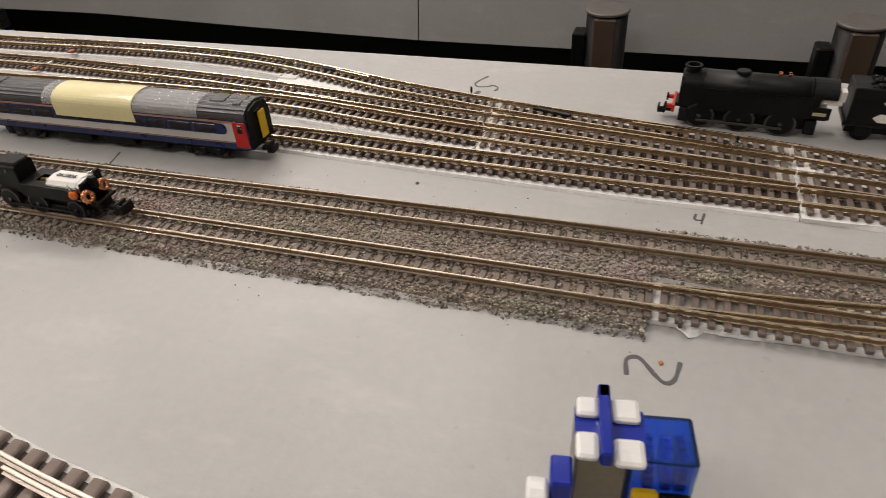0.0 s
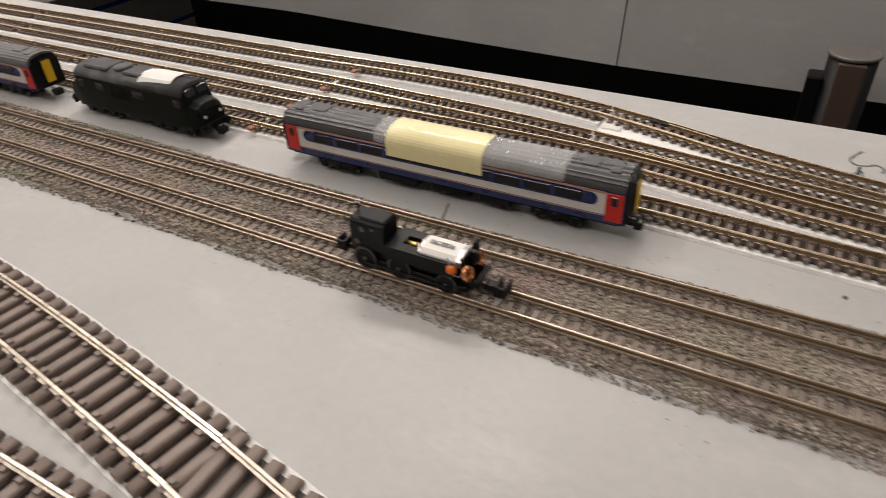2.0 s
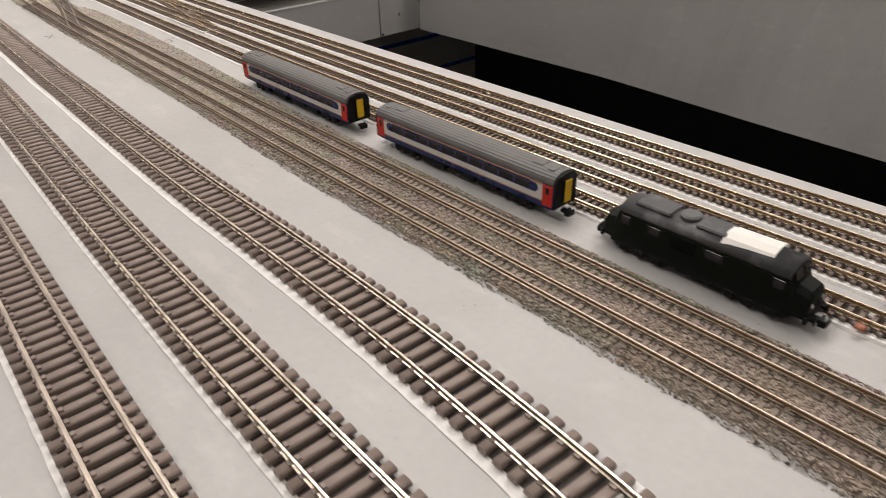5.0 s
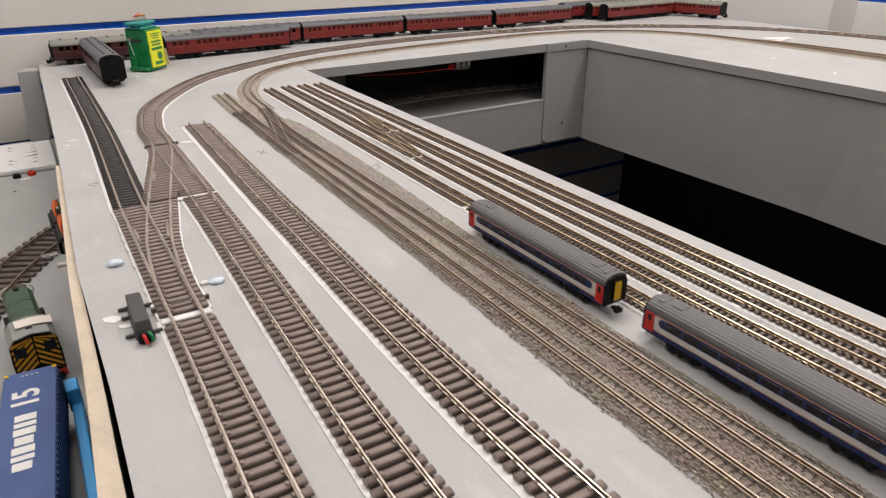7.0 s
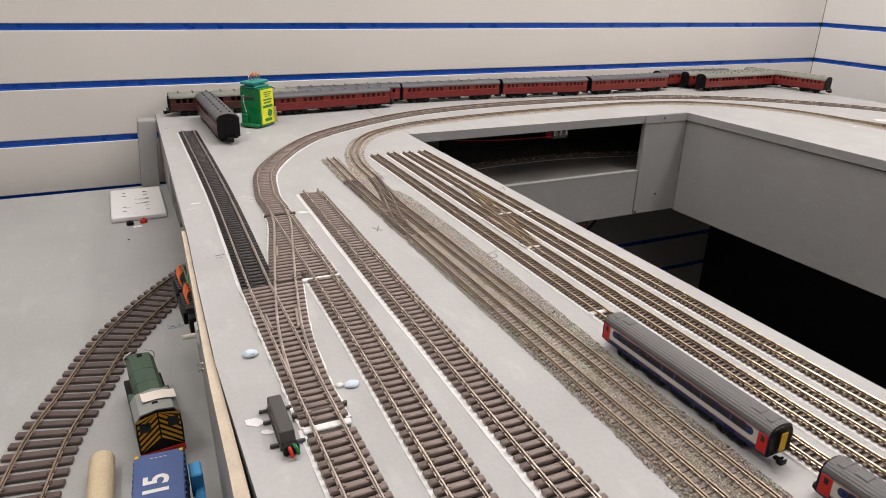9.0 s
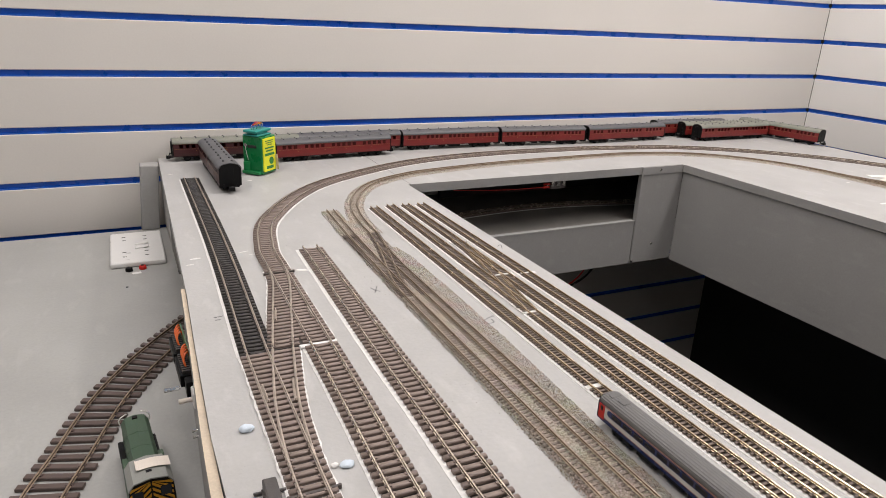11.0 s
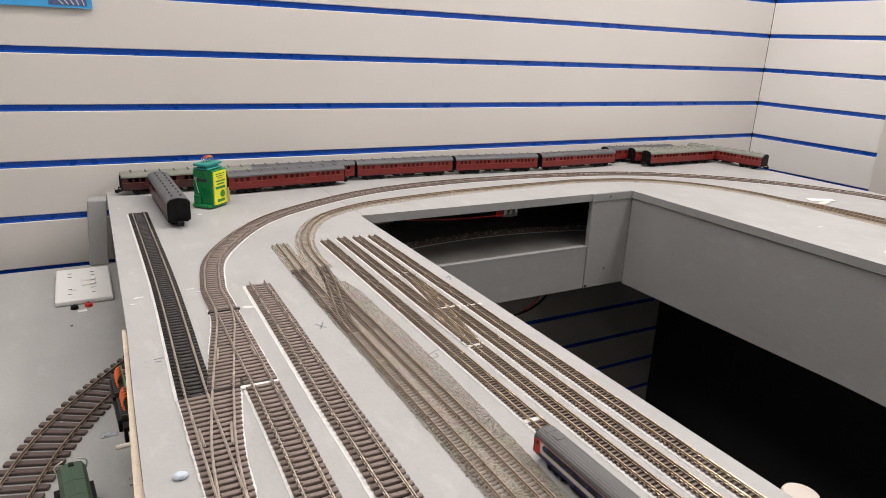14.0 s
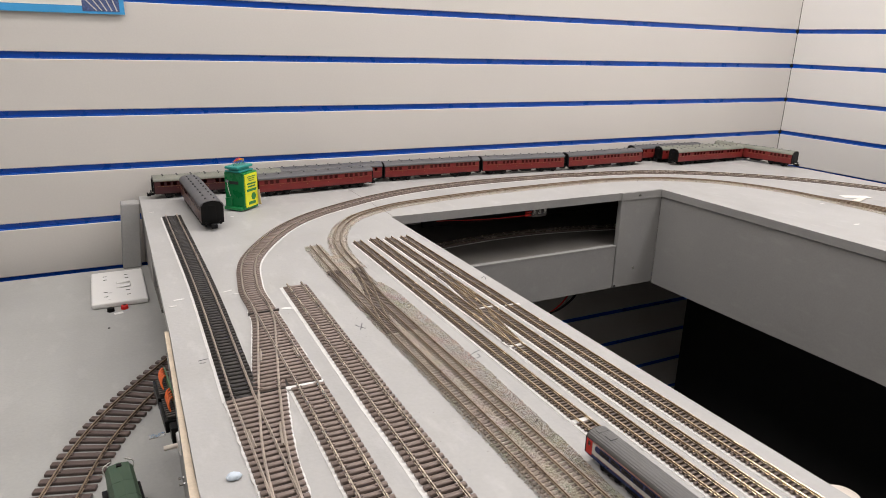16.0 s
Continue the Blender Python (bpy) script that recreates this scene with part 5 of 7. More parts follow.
    box(bm, -0.0052, 0.0052, -0.0262, -0.0205, 0.0070, 0.0082, 0.0003)
    box(bm, 0.0030, 0.0060, -0.0215, -0.0203, 0.0110, 0.0172, 0.0003)
    box(bm, -0.0010, 0.0010, -0.0240, -0.0206, 0.0120, 0.0165, 0.0003)
    part("circuit_carrier", bm, BLACKPL, thing, "black carrier for the coils")
    for pts in ([(-0.0050, -0.0145, 0.0146), (-0.0062, -0.0160, 0.0138), (-0.0062, -0.0166, 0.0125)], [(-0.0062, -0.0170, 0.0096), (-0.0058, -0.0188, 0.0086), (-0.0048, -0.0206, 0.0090)], [(0.0030, -0.0175, 0.0158), (0.0038, -0.0195, 0.0165), (0.0040, -0.0206, 0.0150)]):
        c = bpy.data.curves.new("lead", "CURVE")
        c.dimensions, c.bevel_depth, c.bevel_resolution = "3D", 0.00022, 1
        s = c.splines.new("POLY")
        s.points.add(len(pts) - 1)
        for q, v in zip(s.points, pts):
            q.co = (*v, 1)
        tmp = bpy.data.objects.new("lead", c)
        me = bpy.data.meshes.new_from_object(tmp)
        bpy.data.objects.remove(tmp)
        me.materials.clear()
        me.materials.append(STEEL)
        part("lead", me, None, thing, "bare tinned wire lead")
    # wheels, rods and couplings
    for y, r in ((0.0183, 0.0045), (0.0043, 0.0045), (-0.0142, 0.0038)):
        driver(thing, y, r, r, 0.0049)
    for s in (-1, 1):
        bm = fresh()
        box(bm, s * 0.0060 - 0.0003, s * 0.0060 + 0.0003, -0.0150, 0.0190, 0.0022, 0.0033, 0.0002)
        for y in (0.0183, 0.0043, -0.0142):
            rod(bm, 0, 0, -0.0004, 0.0004, 0.0010, 12, m=Matrix.Translation((s * 0.0060, y, 0.0028)) @ turn_y())
        part("coupling_rod", bm, LOCOBLACK, thing, "black coupling rod")
    coupling(thing, 0.0245, 1, 0.0045, 1.35)
    coupling(thing, -0.0262, -1, 0.0045, 1.35)
    return tagged(thing, "bare black locomotive chassis with motor and copper coils", "locomotive chassis")


chassis(0.1615, 0.0030).scale = (0.97, 0.98, 1.0)


def steam(x, y, rz):
    """A plain black six-coupled goods engine."""
    thing = empty("steam_locomotive", x, y, 0, rz)
    bm = fresh()
    # flat sides, a rounded shoulder and a gently cambered top
    half = [(0.0074, 0.0092), (0.0075, 0.0187), (0.0074, 0.0198), (0.0070, 0.0207), (0.0064, 0.0214), (0.0054, 0.0222), (0.0040, 0.0230), (0.0022, 0.0236), (0.0, 0.0238)]
    wide = [(-px, pz) for px, pz in half[:-1]][:1] + half + [(-px, pz) for px, pz in half[-2:0:-1]]
    extrude_y(bm, wide, -0.0530, -0.0125)
    for f in bm.faces:
        f.smooth = len(f.verts) == 4 and f.calc_center_median().z > 0.0188
    boiler = part("boiler_casing", bm, LOCOBLACK, thing, "boxy black boiler casing with rounded shoulders")
    bm = fresh()
    extrude_y(bm, [(px * 0.95, pz - (0.0003 if pz > 0.015 else 0)) for px, pz in wide], -0.0125, -0.0052)
    bmesh.ops.bevel(bm, geom=[e for e in bm.edges if all(v.co.y > -0.0053 for v in e.verts)], offset=0.0008, segments=2, affect="EDGES")
    part("smokebox", bm, LOCOBLACK, thing, "black smokebox")
    for yy in (-0.0130, -0.0295, -0.0520):
        bm = fresh()
        extrude_y(bm, [(px * 1.012, pz + (0.00010 if pz > 0.015 else 0)) for px, pz in wide], yy - 0.0003, yy + 0.0003)
        part("casing_band", bm, LOCOBLACK, boiler)
    bm = fresh()
    for s in (-1, 1):
        box(bm, s * 0.0076 - 0.00025, s * 0.0076 + 0.00025, -0.0525, -0.0130, 0.0184, 0.0188)
        for i in range(9):
            rod(bm, 0, 0, -0.0002, 0.0002, 0.00022, 6, m=Matrix.Translation((s * 0.0077, -0.032 - i * 0.0022, 0.0176)) @ turn_y())
    part("casing_seam", bm, LOCOBLACK, boiler, "raised seam with rivets")
    bm = fresh()
    ring = []
    for i in range(20):
        t = 2 * math.pi * i / 20
        ring.append([bm.verts.new((r * math.cos(t), r * math.sin(t), z)) for r, z in ((0.0029, 0.0225), (0.0029, 0.0250), (0.0033, 0.0252), (0.0033, 0.0259), (0.0024, 0.0259), (0.0022, 0.0238), (0.0001, 0.0238))])
    for i in range(20):
        for j in range(6):
            bm.faces.new((ring[i][j], ring[(i + 1) % 20][j], ring[(i + 1) % 20][j + 1], ring[i][j + 1]))
    bmesh.ops.recalc_face_normals(bm, faces=bm.faces)
    part("chimney", bm, LOCOBLACK, thing, "squat black chimney, open on top", (0, -0.0088, 0))
    bm = fresh()
    rod(bm, 0, 0, 0.0228, 0.0252, 0.0029, 18, 0.0026, bevel=0.0004)
    part("dome", bm, LOCOBLACK, thing, "", (0, -0.0275, 0))
    for yy in (-0.0405, -0.0440):
        bm = fresh()
        rod(bm, 0, 0, 0.0232, 0.0250, 0.0006, 8)
        box(bm, -0.0012, 0.0012, -0.0006, 0.0006, 0.0245, 0.0250)
        part("safety_valve", bm, COPPER, thing, "brass safety valve", (0.001, yy, 0))
    bm = fresh()
    box(bm, -0.0056, 0.0056, -0.0595, -0.0040, 0.0082, 0.0098, 0.0003)
    part("footplate", bm, LOCOBLACK, thing)
    bm = fresh()
    for s in (-1, 1):
        box(bm, s * 0.0076 - 0.0004, s * 0.0076 + 0.0004, -0.0600, -0.0530, 0.0098, 0.0150, 0.0002)
        box(bm, s * 0.0076 - 0.0004, s * 0.0076 + 0.0004, -0.0556, -0.0530, 0.0150, 0.0195, 0.0002)
    box(bm, -0.0074, 0.0074, -0.0536, -0.0530, 0.0098, 0.0195)
    part("cab", bm, LOCOBLACK, thing, "black open cab")
    bm = fresh()
    top = [(px * 1.03, pz + 0.0002) for px, pz in half[1:]]
    top = top + [(-px, pz) for px, pz in top[-2::-1]]
    extrude_y(bm, top + [(px * 0.93, pz - 0.0005) for px, pz in top[::-1]], -0.0612, -0.0528)
    bmesh.ops.recalc_face_normals(bm, faces=bm.faces)
    part("cab_roof", bm, LOCOBLACK, thing, "black cab roof, level with the casing")
    bm = fresh()
    box(bm, -0.0052, 0.0052, -0.0585, -0.0550, 0.0130, 0.0165, 0.0003)
    box(bm, -0.0064, -0.0040, -0.0630, -0.0560, 0.0158, 0.0178, 0.0003)
    box(bm, -0.0050, -0.0010, -0.0640, -0.0616, 0.0170, 0.0216, 0.0003)
    part("cab_interior", bm, PAPER, thing, "white plastic motor mount showing in the cab")
    bm = fresh()
    box(bm, -0.0074, 0.0074, -0.0042, -0.0030, 0.0060, 0.0094, 0.0002)
    beam = part("buffer_beam", bm, REDPAINT, thing, "red buffer beam")
    for s in (-0.0048, 0.0048):
        bm = fresh()
        rod(bm, 0, 0, 0, 0.0026, 0.0010, 10, m=Matrix.Rotation(radians(-90), 4, "X"))
        part("buffer_shank", bm, REDPAINT, beam, "", (s, -0.0032, 0.0078))
        bm = fresh()
        rod(bm, 0, 0, 0.0024, 0.0031, 0.0018, 12, m=Matrix.Rotation(radians(-90), 4, "X"))
        part("buffer_head", bm, BLACKPL, beam, "", (s, -0.0032, 0.0078))
    coupling(thing, -0.0036, 1, 0.0042)
    for yy in (-0.0140, -0.0290, -0.0440):
        driver(thing, yy, 0.0056, 0.0056, 0.0064)
    for s in (-1, 1):
        bm = fresh()
        box(bm, s * 0.0075 - 0.0003, s * 0.0075 + 0.0003, -0.0450, -0.0130, 0.0030, 0.0042, 0.0002)
        part("coupling_rod", bm, DARKSTEEL, thing, "dark steel coupling rod")
    bm = fresh()
    box(bm, -0.0034, 0.0034, -0.0560, -0.0060, 0.0025, 0.0085)
    for a in (-0.0080, -0.0545):
        box(bm, -0.0074, 0.0074, a - 0.002, a + 0.002, 0.0022, 0.0085, 0.0003)
    part("frame", bm, LOCOBLACK, thing)
    bm = fresh()
    box(bm, -0.0083, -0.0079, -0.0585, -0.0540, 0.0115, 0.0128)
    part("number_plate", bm, material("dull_gold_bar", (0.45, 0.40, 0.25), 0.5), thing, "small plate with worn lettering")
    for z in (0.0185, 0.0205, 0.0222):
        bm = fresh()
        rod(bm, 0, 0, -0.0026, 0.0026, 0.0004, 6, m=Matrix.Translation((0.002 - z * 0.02, -0.0605, z - 0.003)) @ turn_y())
        part("cab_fitting", bm, PAPER if z < 0.021 else COPPER, thing)
    return tagged(thing, "matt black model steam goods locomotive with red buffer beam", "model locomotive")


def tender(x, y, rz):
    thing = empty("tender", x, y, 0, rz)
    bm = fresh()
    sides = [(-0.0080, 0.0082), (0.0080, 0.0082), (0.0082, 0.0180), (0.0070, 0.0225), (-0.0070, 0.0225), (-0.0082, 0.0180)]
    extrude_y(bm, sides, -0.0460, -0.0020)
    bmesh.ops.bevel(bm, geom=list(bm.edges), offset=0.0004, segments=1, affect="EDGES")
    part("tank", bm, LOCOBLACK, thing, "black tender tank")
    bm = fresh()
    rnd = random.Random(2)
    for i in range(150):
        px, py = rnd.uniform(-0.0058, 0.0058), rnd.uniform(-0.040, -0.008)
        bmesh.ops.create_icosphere(bm, subdivisions=1, radius=rnd.uniform(0.0006, 0.0011), matrix=Matrix.Translation((px, py, 0.0224 + rnd.uniform(0, 0.0008))) @ Matrix.Rotation(rnd.uniform(0, 3), 4, "X"))
    part("coal_load", bm, LOCOBLACK, thing, "heap of black coal")
    bm = fresh()
    outline = [(-0.0300, 0.0095), (-0.0125, 0.0095), (-0.0105, 0.0112), (-0.0128, 0.0130), (-0.0185, 0.0128), (-0.0150, 0.0150), (-0.0125, 0.0178), (-0.0160, 0.0186), (-0.0300, 0.0186)]
    front = [bm.verts.new((-0.00835, yy, zz)) for yy, zz in outline]
    rear = [bm.verts.new((-0.0079, yy, zz)) for yy, zz in outline]
    bm.faces.new(front)
    bm.faces.new(rear[::-1])
    for i in range(len(outline)):
        j = (i + 1) % len(outline)
        bm.faces.new((front[i], rear[i], rear[j], front[j]))
    bmesh.ops.recalc_face_normals(bm, faces=bm.faces)
    part("white_patch", bm, PAPER, thing, "torn white paper patch on the side")
    bm = fresh()
    box(bm, -0.0078, 0.0078, -0.0470, -0.0010, 0.0068, 0.0084, 0.0003)
    box(bm, -0.0036, 0.0036, -0.0450, -0.0030, 0.0025, 0.0070)
    for a in (-0.009, -0.0225, -0.036):
        box(bm, -0.0068, 0.0068, a - 0.003, a + 0.003, 0.0024, 0.0070, 0.0004)
    part("frame", bm, LOCOBLACK, thing)
    for a in (-0.009, -0.0225, -0.036):
        wheelset(thing, a, 0.0036, 0.0050, LOCOBLACK)
    return tagged(thing, "black model tender with coal and a torn white patch", "model tender")


steam(0.1396, -0.0620, -4).scale = (1.04, 1.10, 1.00)
tender(0.1377, -0.1325, -3).scale = (1.04, 1.06, 1.04)

# ---- larger maroon coaches on the back board ----
ROOFGREY = material("weathered_grey_roof", (0.095, 0.095, 0.101), 0.48, vary=0.2, scale=30, fine=700, second=(0.12, 0.115, 0.11), amount=0.6, dirt_scale=25)
ROOFGREEN = material("greenish_grey_roof", (0.20, 0.205, 0.17), 0.6, vary=0.2, scale=30, fine=700, second=(0.28, 0.27, 0.23), amount=0.7, dirt_scale=25)
DULLMAROON = material("dull_brown_maroon", (0.050, 0.010, 0.012), 0.4, vary=0.2, scale=60, fine=1200)
GOLD = material("yellow_lining", (0.26, 0.12, 0.04), 0.5, vary=0.1)
PANEGLASS = material("dim_window_glass", (0.075, 0.016, 0.014), 0.15, vary=0.15, scale=80, bump=0)
MOTORDARK = material("dark_roof_vent", (0.030, 0.030, 0.032), 0.5, vary=0.15)
VENT_MESH = None


def maroon_coach(x, y, rz, long=0.232, side=None, roof=None, label="crimson model coach with grey vented roof", lift=0.0):
    global VENT_MESH
    side, roof = side or MAROON, roof or ROOFGREY
    thing = empty("model_coach", x, y, lift, rz)
    L, h = long / 2, 0.0165
    bm = fresh()
    outline = [(-h * 0.95, 0.0105), (h * 0.95, 0.0105), (h, 0.0150), (h, 0.0260), (h * 0.95, 0.0345), (-h * 0.95, 0.0345), (-h, 0.0260), (-h, 0.0150)]
    extrude_y(bm, outline, -L + 0.0015, L - 0.0015)
    part("body", bm, side, thing, "crimson body side")
    bm = fresh()
    arc = [((h + 0.0006) * math.cos(a), 0.0340 + 0.0090 * max(0, math.sin(a)) ** 0.8) for a in np.linspace(0, math.pi, 20)]
    extrude_y(bm, arc[::-1], -L, L)
    part("roof", bm, roof, thing, "weathered roof")
    if VENT_MESH is None:
        bm = fresh()
        rod(bm, 0, 0, -0.0004, 0.0019, 0.0017, 10, 0.0013)
        rod(bm, 0, 0, 0.0017, 0.0023, 0.0012, 10)
        VENT_MESH = mesh_of("roof_vent", bm, MOTORDARK)
    for i in range(9):
        for s in (-1, 1):
            v = part("roof_vent", VENT_MESH, None, thing)
            v.location = (s * 0.0062, -L + 0.018 + i * (long - 0.036) / 8, 0.0420)
    for e in (-1, 1):
        bm = fresh()
        end = [(-h * 0.98, 0.0105), (h * 0.98, 0.0105), (h * 1.0, 0.0345), (h * 0.72, 0.0402), (0, 0.0428), (-h * 0.72, 0.0402), (-h * 1.0, 0.0345)]
        extrude_y(bm, end, e * (L - 0.0016), e * (L + 0.0003))
        part("coach_end", bm, BLACKPL, thing, "black coach end")
        bm = fresh()
        box(bm, -0.0062, 0.0062, e * (L + 0.0002) - 0.0003, e * (L + 0.0002) + 0.0024, 0.0120, 0.0370, 0.0012)
        part("gangway", bm, BLACKPL, thing)
        for s in (-0.010, 0.010):
            bm = fresh()
            rod(bm, 0, 0, 0, 0.0046, 0.0011, 10, m=Matrix.Rotation(radians(-90 * e), 4, "X"))
            rod(bm, 0, 0, 0.0042, 0.0052, 0.0026, 14, m=Matrix.Rotation(radians(-90 * e), 4, "X"))
            part("buffer", bm, BLACKPL, thing, "", (s, e * L, 0.0115))
        coupling(thing, e * (L - 0.001), e, 0.0075, 2.0)
        c = e * (L - 0.042)
        bm = fresh()
        box(bm, -0.0115, 0.0115, c - 0.024, c + 0.024, 0.0065, 0.0098, 0.0008)
        for q in (-0.0165, 0.0165):
            box(bm, -0.0142, 0.0142, c + q - 0.005, c + q + 0.005, 0.0035, 0.0095, 0.0008)
        box(bm, -0.0140, 0.0140, c - 0.006, c + 0.006, 0.0030, 0.0080, 0.0008)
        bogie = part("bogie", bm, BLACKPL, thing, "black bogie")
        for q in (-0.0165, 0.0165):
            wheelset(bogie, c + q, 0.0062, 0.0080, BLACKPL)
    bm = fresh()
    box(bm, -0.0150, 0.0150, -L + 0.002, L - 0.002, 0.0096, 0.0108)
    box(bm, -0.0125, 0.0125, -0.022, 0.004, 0.0045, 0.0098, 0.001)
    box(bm, -0.0115, 0.0115, 0.014, 0.030, 0.0055, 0.0098, 0.001)
    for s in (-1, 1):
        box(bm, s * 0.0140 - 0.0005, s * 0.0140 + 0.0005, -L + 0.07, L - 0.07, 0.0050, 0.0062)
    part("underframe", bm, BLACKPL, thing)
    for s in (-1, 1):
        n = 20
        for i in range(n):
            if i in (5, 11, 16):
                continue
            a = -L + 0.010 + i * (long - 0.020) / n
            bm = fresh()
            box(bm, min(s * h, s * (h - 0.0002)), max(s * h, s * (h + 0.00025)), a + 0.0022, a + (long - 0.020) / n - 0.0022, 0.0255, 0.0325, 0.0001)
            part("window", bm, PANEGLASS, thing)
        for z0, z1 in ((0.0240, 0.0244), (0.0334, 0.0338)):
            bm = fresh()
            box(bm, min(s * h, s * (h + 0.0002)), max(s * h, s * (h + 0.0002)), -L + 0.003, L - 0.003, z0, z1)
            part("lining", bm, GOLD, thing, "thin yellow lining")
        for i in (3, 8, 12, 17):
            a = -L + 0.010 + i * (long - 0.020) / n
            bm = fresh()
            box(bm, min(s * h, s * (h + 0.0003)), max(s * h, s * (h + 0.0003)), a, a + 0.0014, 0.0195, 0.0212)
            part("door_mark", bm, GOLD, thing)
    return tagged(thing, label, "model coach", "crimson coaches")


maroon_coach(-0.051, 1.7735, 90, 0.240, DULLMAROON, ROOFGREEN, "dull maroon model coach standing against the slatwall")
maroon_coach(-0.1070, 1.6190, 1.5, 0.226, DULLMAROON, ROOFGREY, "dark model coach with its black end to the room").scale = (1.06, 1, 1.13)
maroon_coach(0.1305, 1.7290, 94.5, 0.243)
maroon_coach(0.1750, 1.7765, 90, 0.232)
maroon_coach(0.4120, 1.7690, 88.8, 0.236)
maroon_coach(0.6480, 1.7535, 84.8, 0.222)
maroon_coach(0.8880, 1.7425, 90.5, 0.241)
maroon_coach(1.1350, 1.7740, 86, 0.230, label="crimson model coach half hidden behind others")
maroon_coach(1.1900, 1.7350, 84, 0.215, None, ROOFGREEN, "crimson model coach with greenish roof, half hidden")
maroon_coach(1.2140, 1.6990, 90, 0.246, None, ROOFGREEN, "crimson model coach with a pale greenish roof")
maroon_coach(1.3640, 1.6680, 10, 0.226, None, ROOFGREEN, "crimson model coach turned into the room corner")

# ---- things on the lower board and along the side ----
OLIVE = material("green_loco_paint", (0.045, 0.085, 0.05), 0.45, vary=0.15, scale=60, fine=1500)
CABGREY = material("grey_cab_roof", (0.27, 0.275, 0.255), 0.5, vary=0.1, scale=60)
WASPYELLOW = material("wasp_yellow", (0.68, 0.33, 0.01), 0.45, vary=0.1, scale=100)
CONTBLUE = material("blue_container", (0.055, 0.10, 0.26), 0.5, vary=0.12, scale=40, fine=900, second=(0.09, 0.13, 0.28), amount=0.5, dirt_scale=40)
SKY = material("light_blue_plastic", (0.06, 0.36, 0.72), 0.35, vary=0.08)
PCBGREEN = material("circuit_board_green", (0.10, 0.19, 0.10), 0.4, vary=0.15, scale=120)
ORANGEWIRE = material("orange_wire", (0.75, 0.14, 0.03), 0.4, vary=0.08)
REDWIRE = material("red_plastic", (0.6, 0.02, 0.015), 0.35, vary=0.08)
TACK = material("pale_blue_tack", (0.60, 0.68, 0.76), 0.65, vary=0.06, scale=200)
GREENPL = material("bright_green_plastic", (0.006, 0.19, 0.055), 0.3, vary=0.1, scale=60)
TEAL = material("teal_plastic", (0.02, 0.27, 0.24), 0.35, vary=0.1, scale=60)
SIGNYELLOW = material("lemon_yellow_card", (0.80, 0.80, 0.03), 0.5, vary=0.05)
SIGNGREEN = material("green_print", (0.03, 0.22, 0.05), 0.6, vary=0.1)
BROWNPOST = material("brown_post", (0.080, 0.052, 0.036), 0.5, vary=0.15, scale=30)
MOTORGREY = material("dark_grey_plastic", (0.062, 0.056, 0.053), 0.5, vary=0.12, scale=80)
PLANKTOP = material("weathered_pine_edge", (0.56, 0.47, 0.36), 0.7, vary=0.12, scale=60, fine=600, second=(0.42, 0.35, 0.27), amount=0.7, dirt_scale=40)
RUST = material("rusty_crumb", (0.42, 0.17, 0.05), 0.7, vary=0.2)
CREAMCARD = material("cream_card", (0.78, 0.70, 0.62), 0.65, vary=0.06)


def wire(name, points, r, mat, parent, label="", smooth=True):
    c = bpy.data.curves.new(name, "CURVE")
    c.dimensions, c.bevel_depth, c.bevel_resolution, c.resolution_u = "3D", r, 2, 6
    s = c.splines.new("BEZIER" if smooth else "POLY")
    if smooth:
        s.bezier_points.add(len(points) - 1)
        for q, v in zip(s.bezier_points, points):
            q.co, q.handle_left_type, q.handle_right_type = v, "AUTO", "AUTO"
    else:
        s.points.add(len(points) - 1)
        for q, v in zip(s.points, points):
            q.co = (*v, 1)
    tmp = bpy.data.objects.new(name, c)
    me = bpy.data.meshes.new_from_object(tmp)
    bpy.data.objects.remove(tmp)
    me.materials.clear()
    me.materials.append(mat)
    return part(name, me, None, parent, label)


# raw-edged plank standing beside the main board
bm = fresh()
rings = []
for y in np.linspace(1.1355, 0.2, 22):
    left = float(np.interp(y, (0.2, 0.578, 0.7174, 0.843, 0.99, 1.134, 1.235), (-0.2430, -0.2325, -0.2262, -0.2238, -0.2177, -0.2128, -0.2090)))
    right = west_edge(y) - (0.0004 + 0.0028 * min(1, max(0, (0.82 - y) / 0.15)))
    rings.append([bm.verts.new((x, y, z)) for x, z in ((left, LOW + 0.0005), (right, LOW + 0.0005), (right, -0.0032), (left, -0.0026))])
for a, b in zip(rings, rings[1:]):
    for k in range(4):
        bm.faces.new((a[k], b[k], b[(k + 1) % 4], a[(k + 1) % 4])).material_index = 0 if k == 2 else 1
bm.faces.new(rings[0])
bm.faces.new(rings[-1])
bmesh.ops.recalc_face_normals(bm, faces=bm.faces)
tagged(part("side_plank", bm, [PLANKTOP, FASCIA]), "grey painted plank with a raw pine top edge", "plank")

# upright timber by the wall
bm = fresh()
box(bm, -0.0160, 0.0160, -0.016, 0.016, 0, 0.1235, 0.0025, segments=2)
for v in bm.verts:
    v.co.x += 0.072 * v.co.z
tagged(part("timber_block", bm, FASCIA, None, "", pose(-0.2235, 1.7540, LOW, 0, 0, 0)), "grey painted upright timber block beside the board", "timber block")

# double socket plate lying on the lower board
plate = empty("socket_plate", -0.2510, 1.6250, LOW)
bm = fresh()
box(bm, -0.0418, 0.0418, -0.080, 0.080, 0.0003, 0.0095, 0.003, segments=3)
part("plate", bm, WHITE, plate, "white moulded plate")
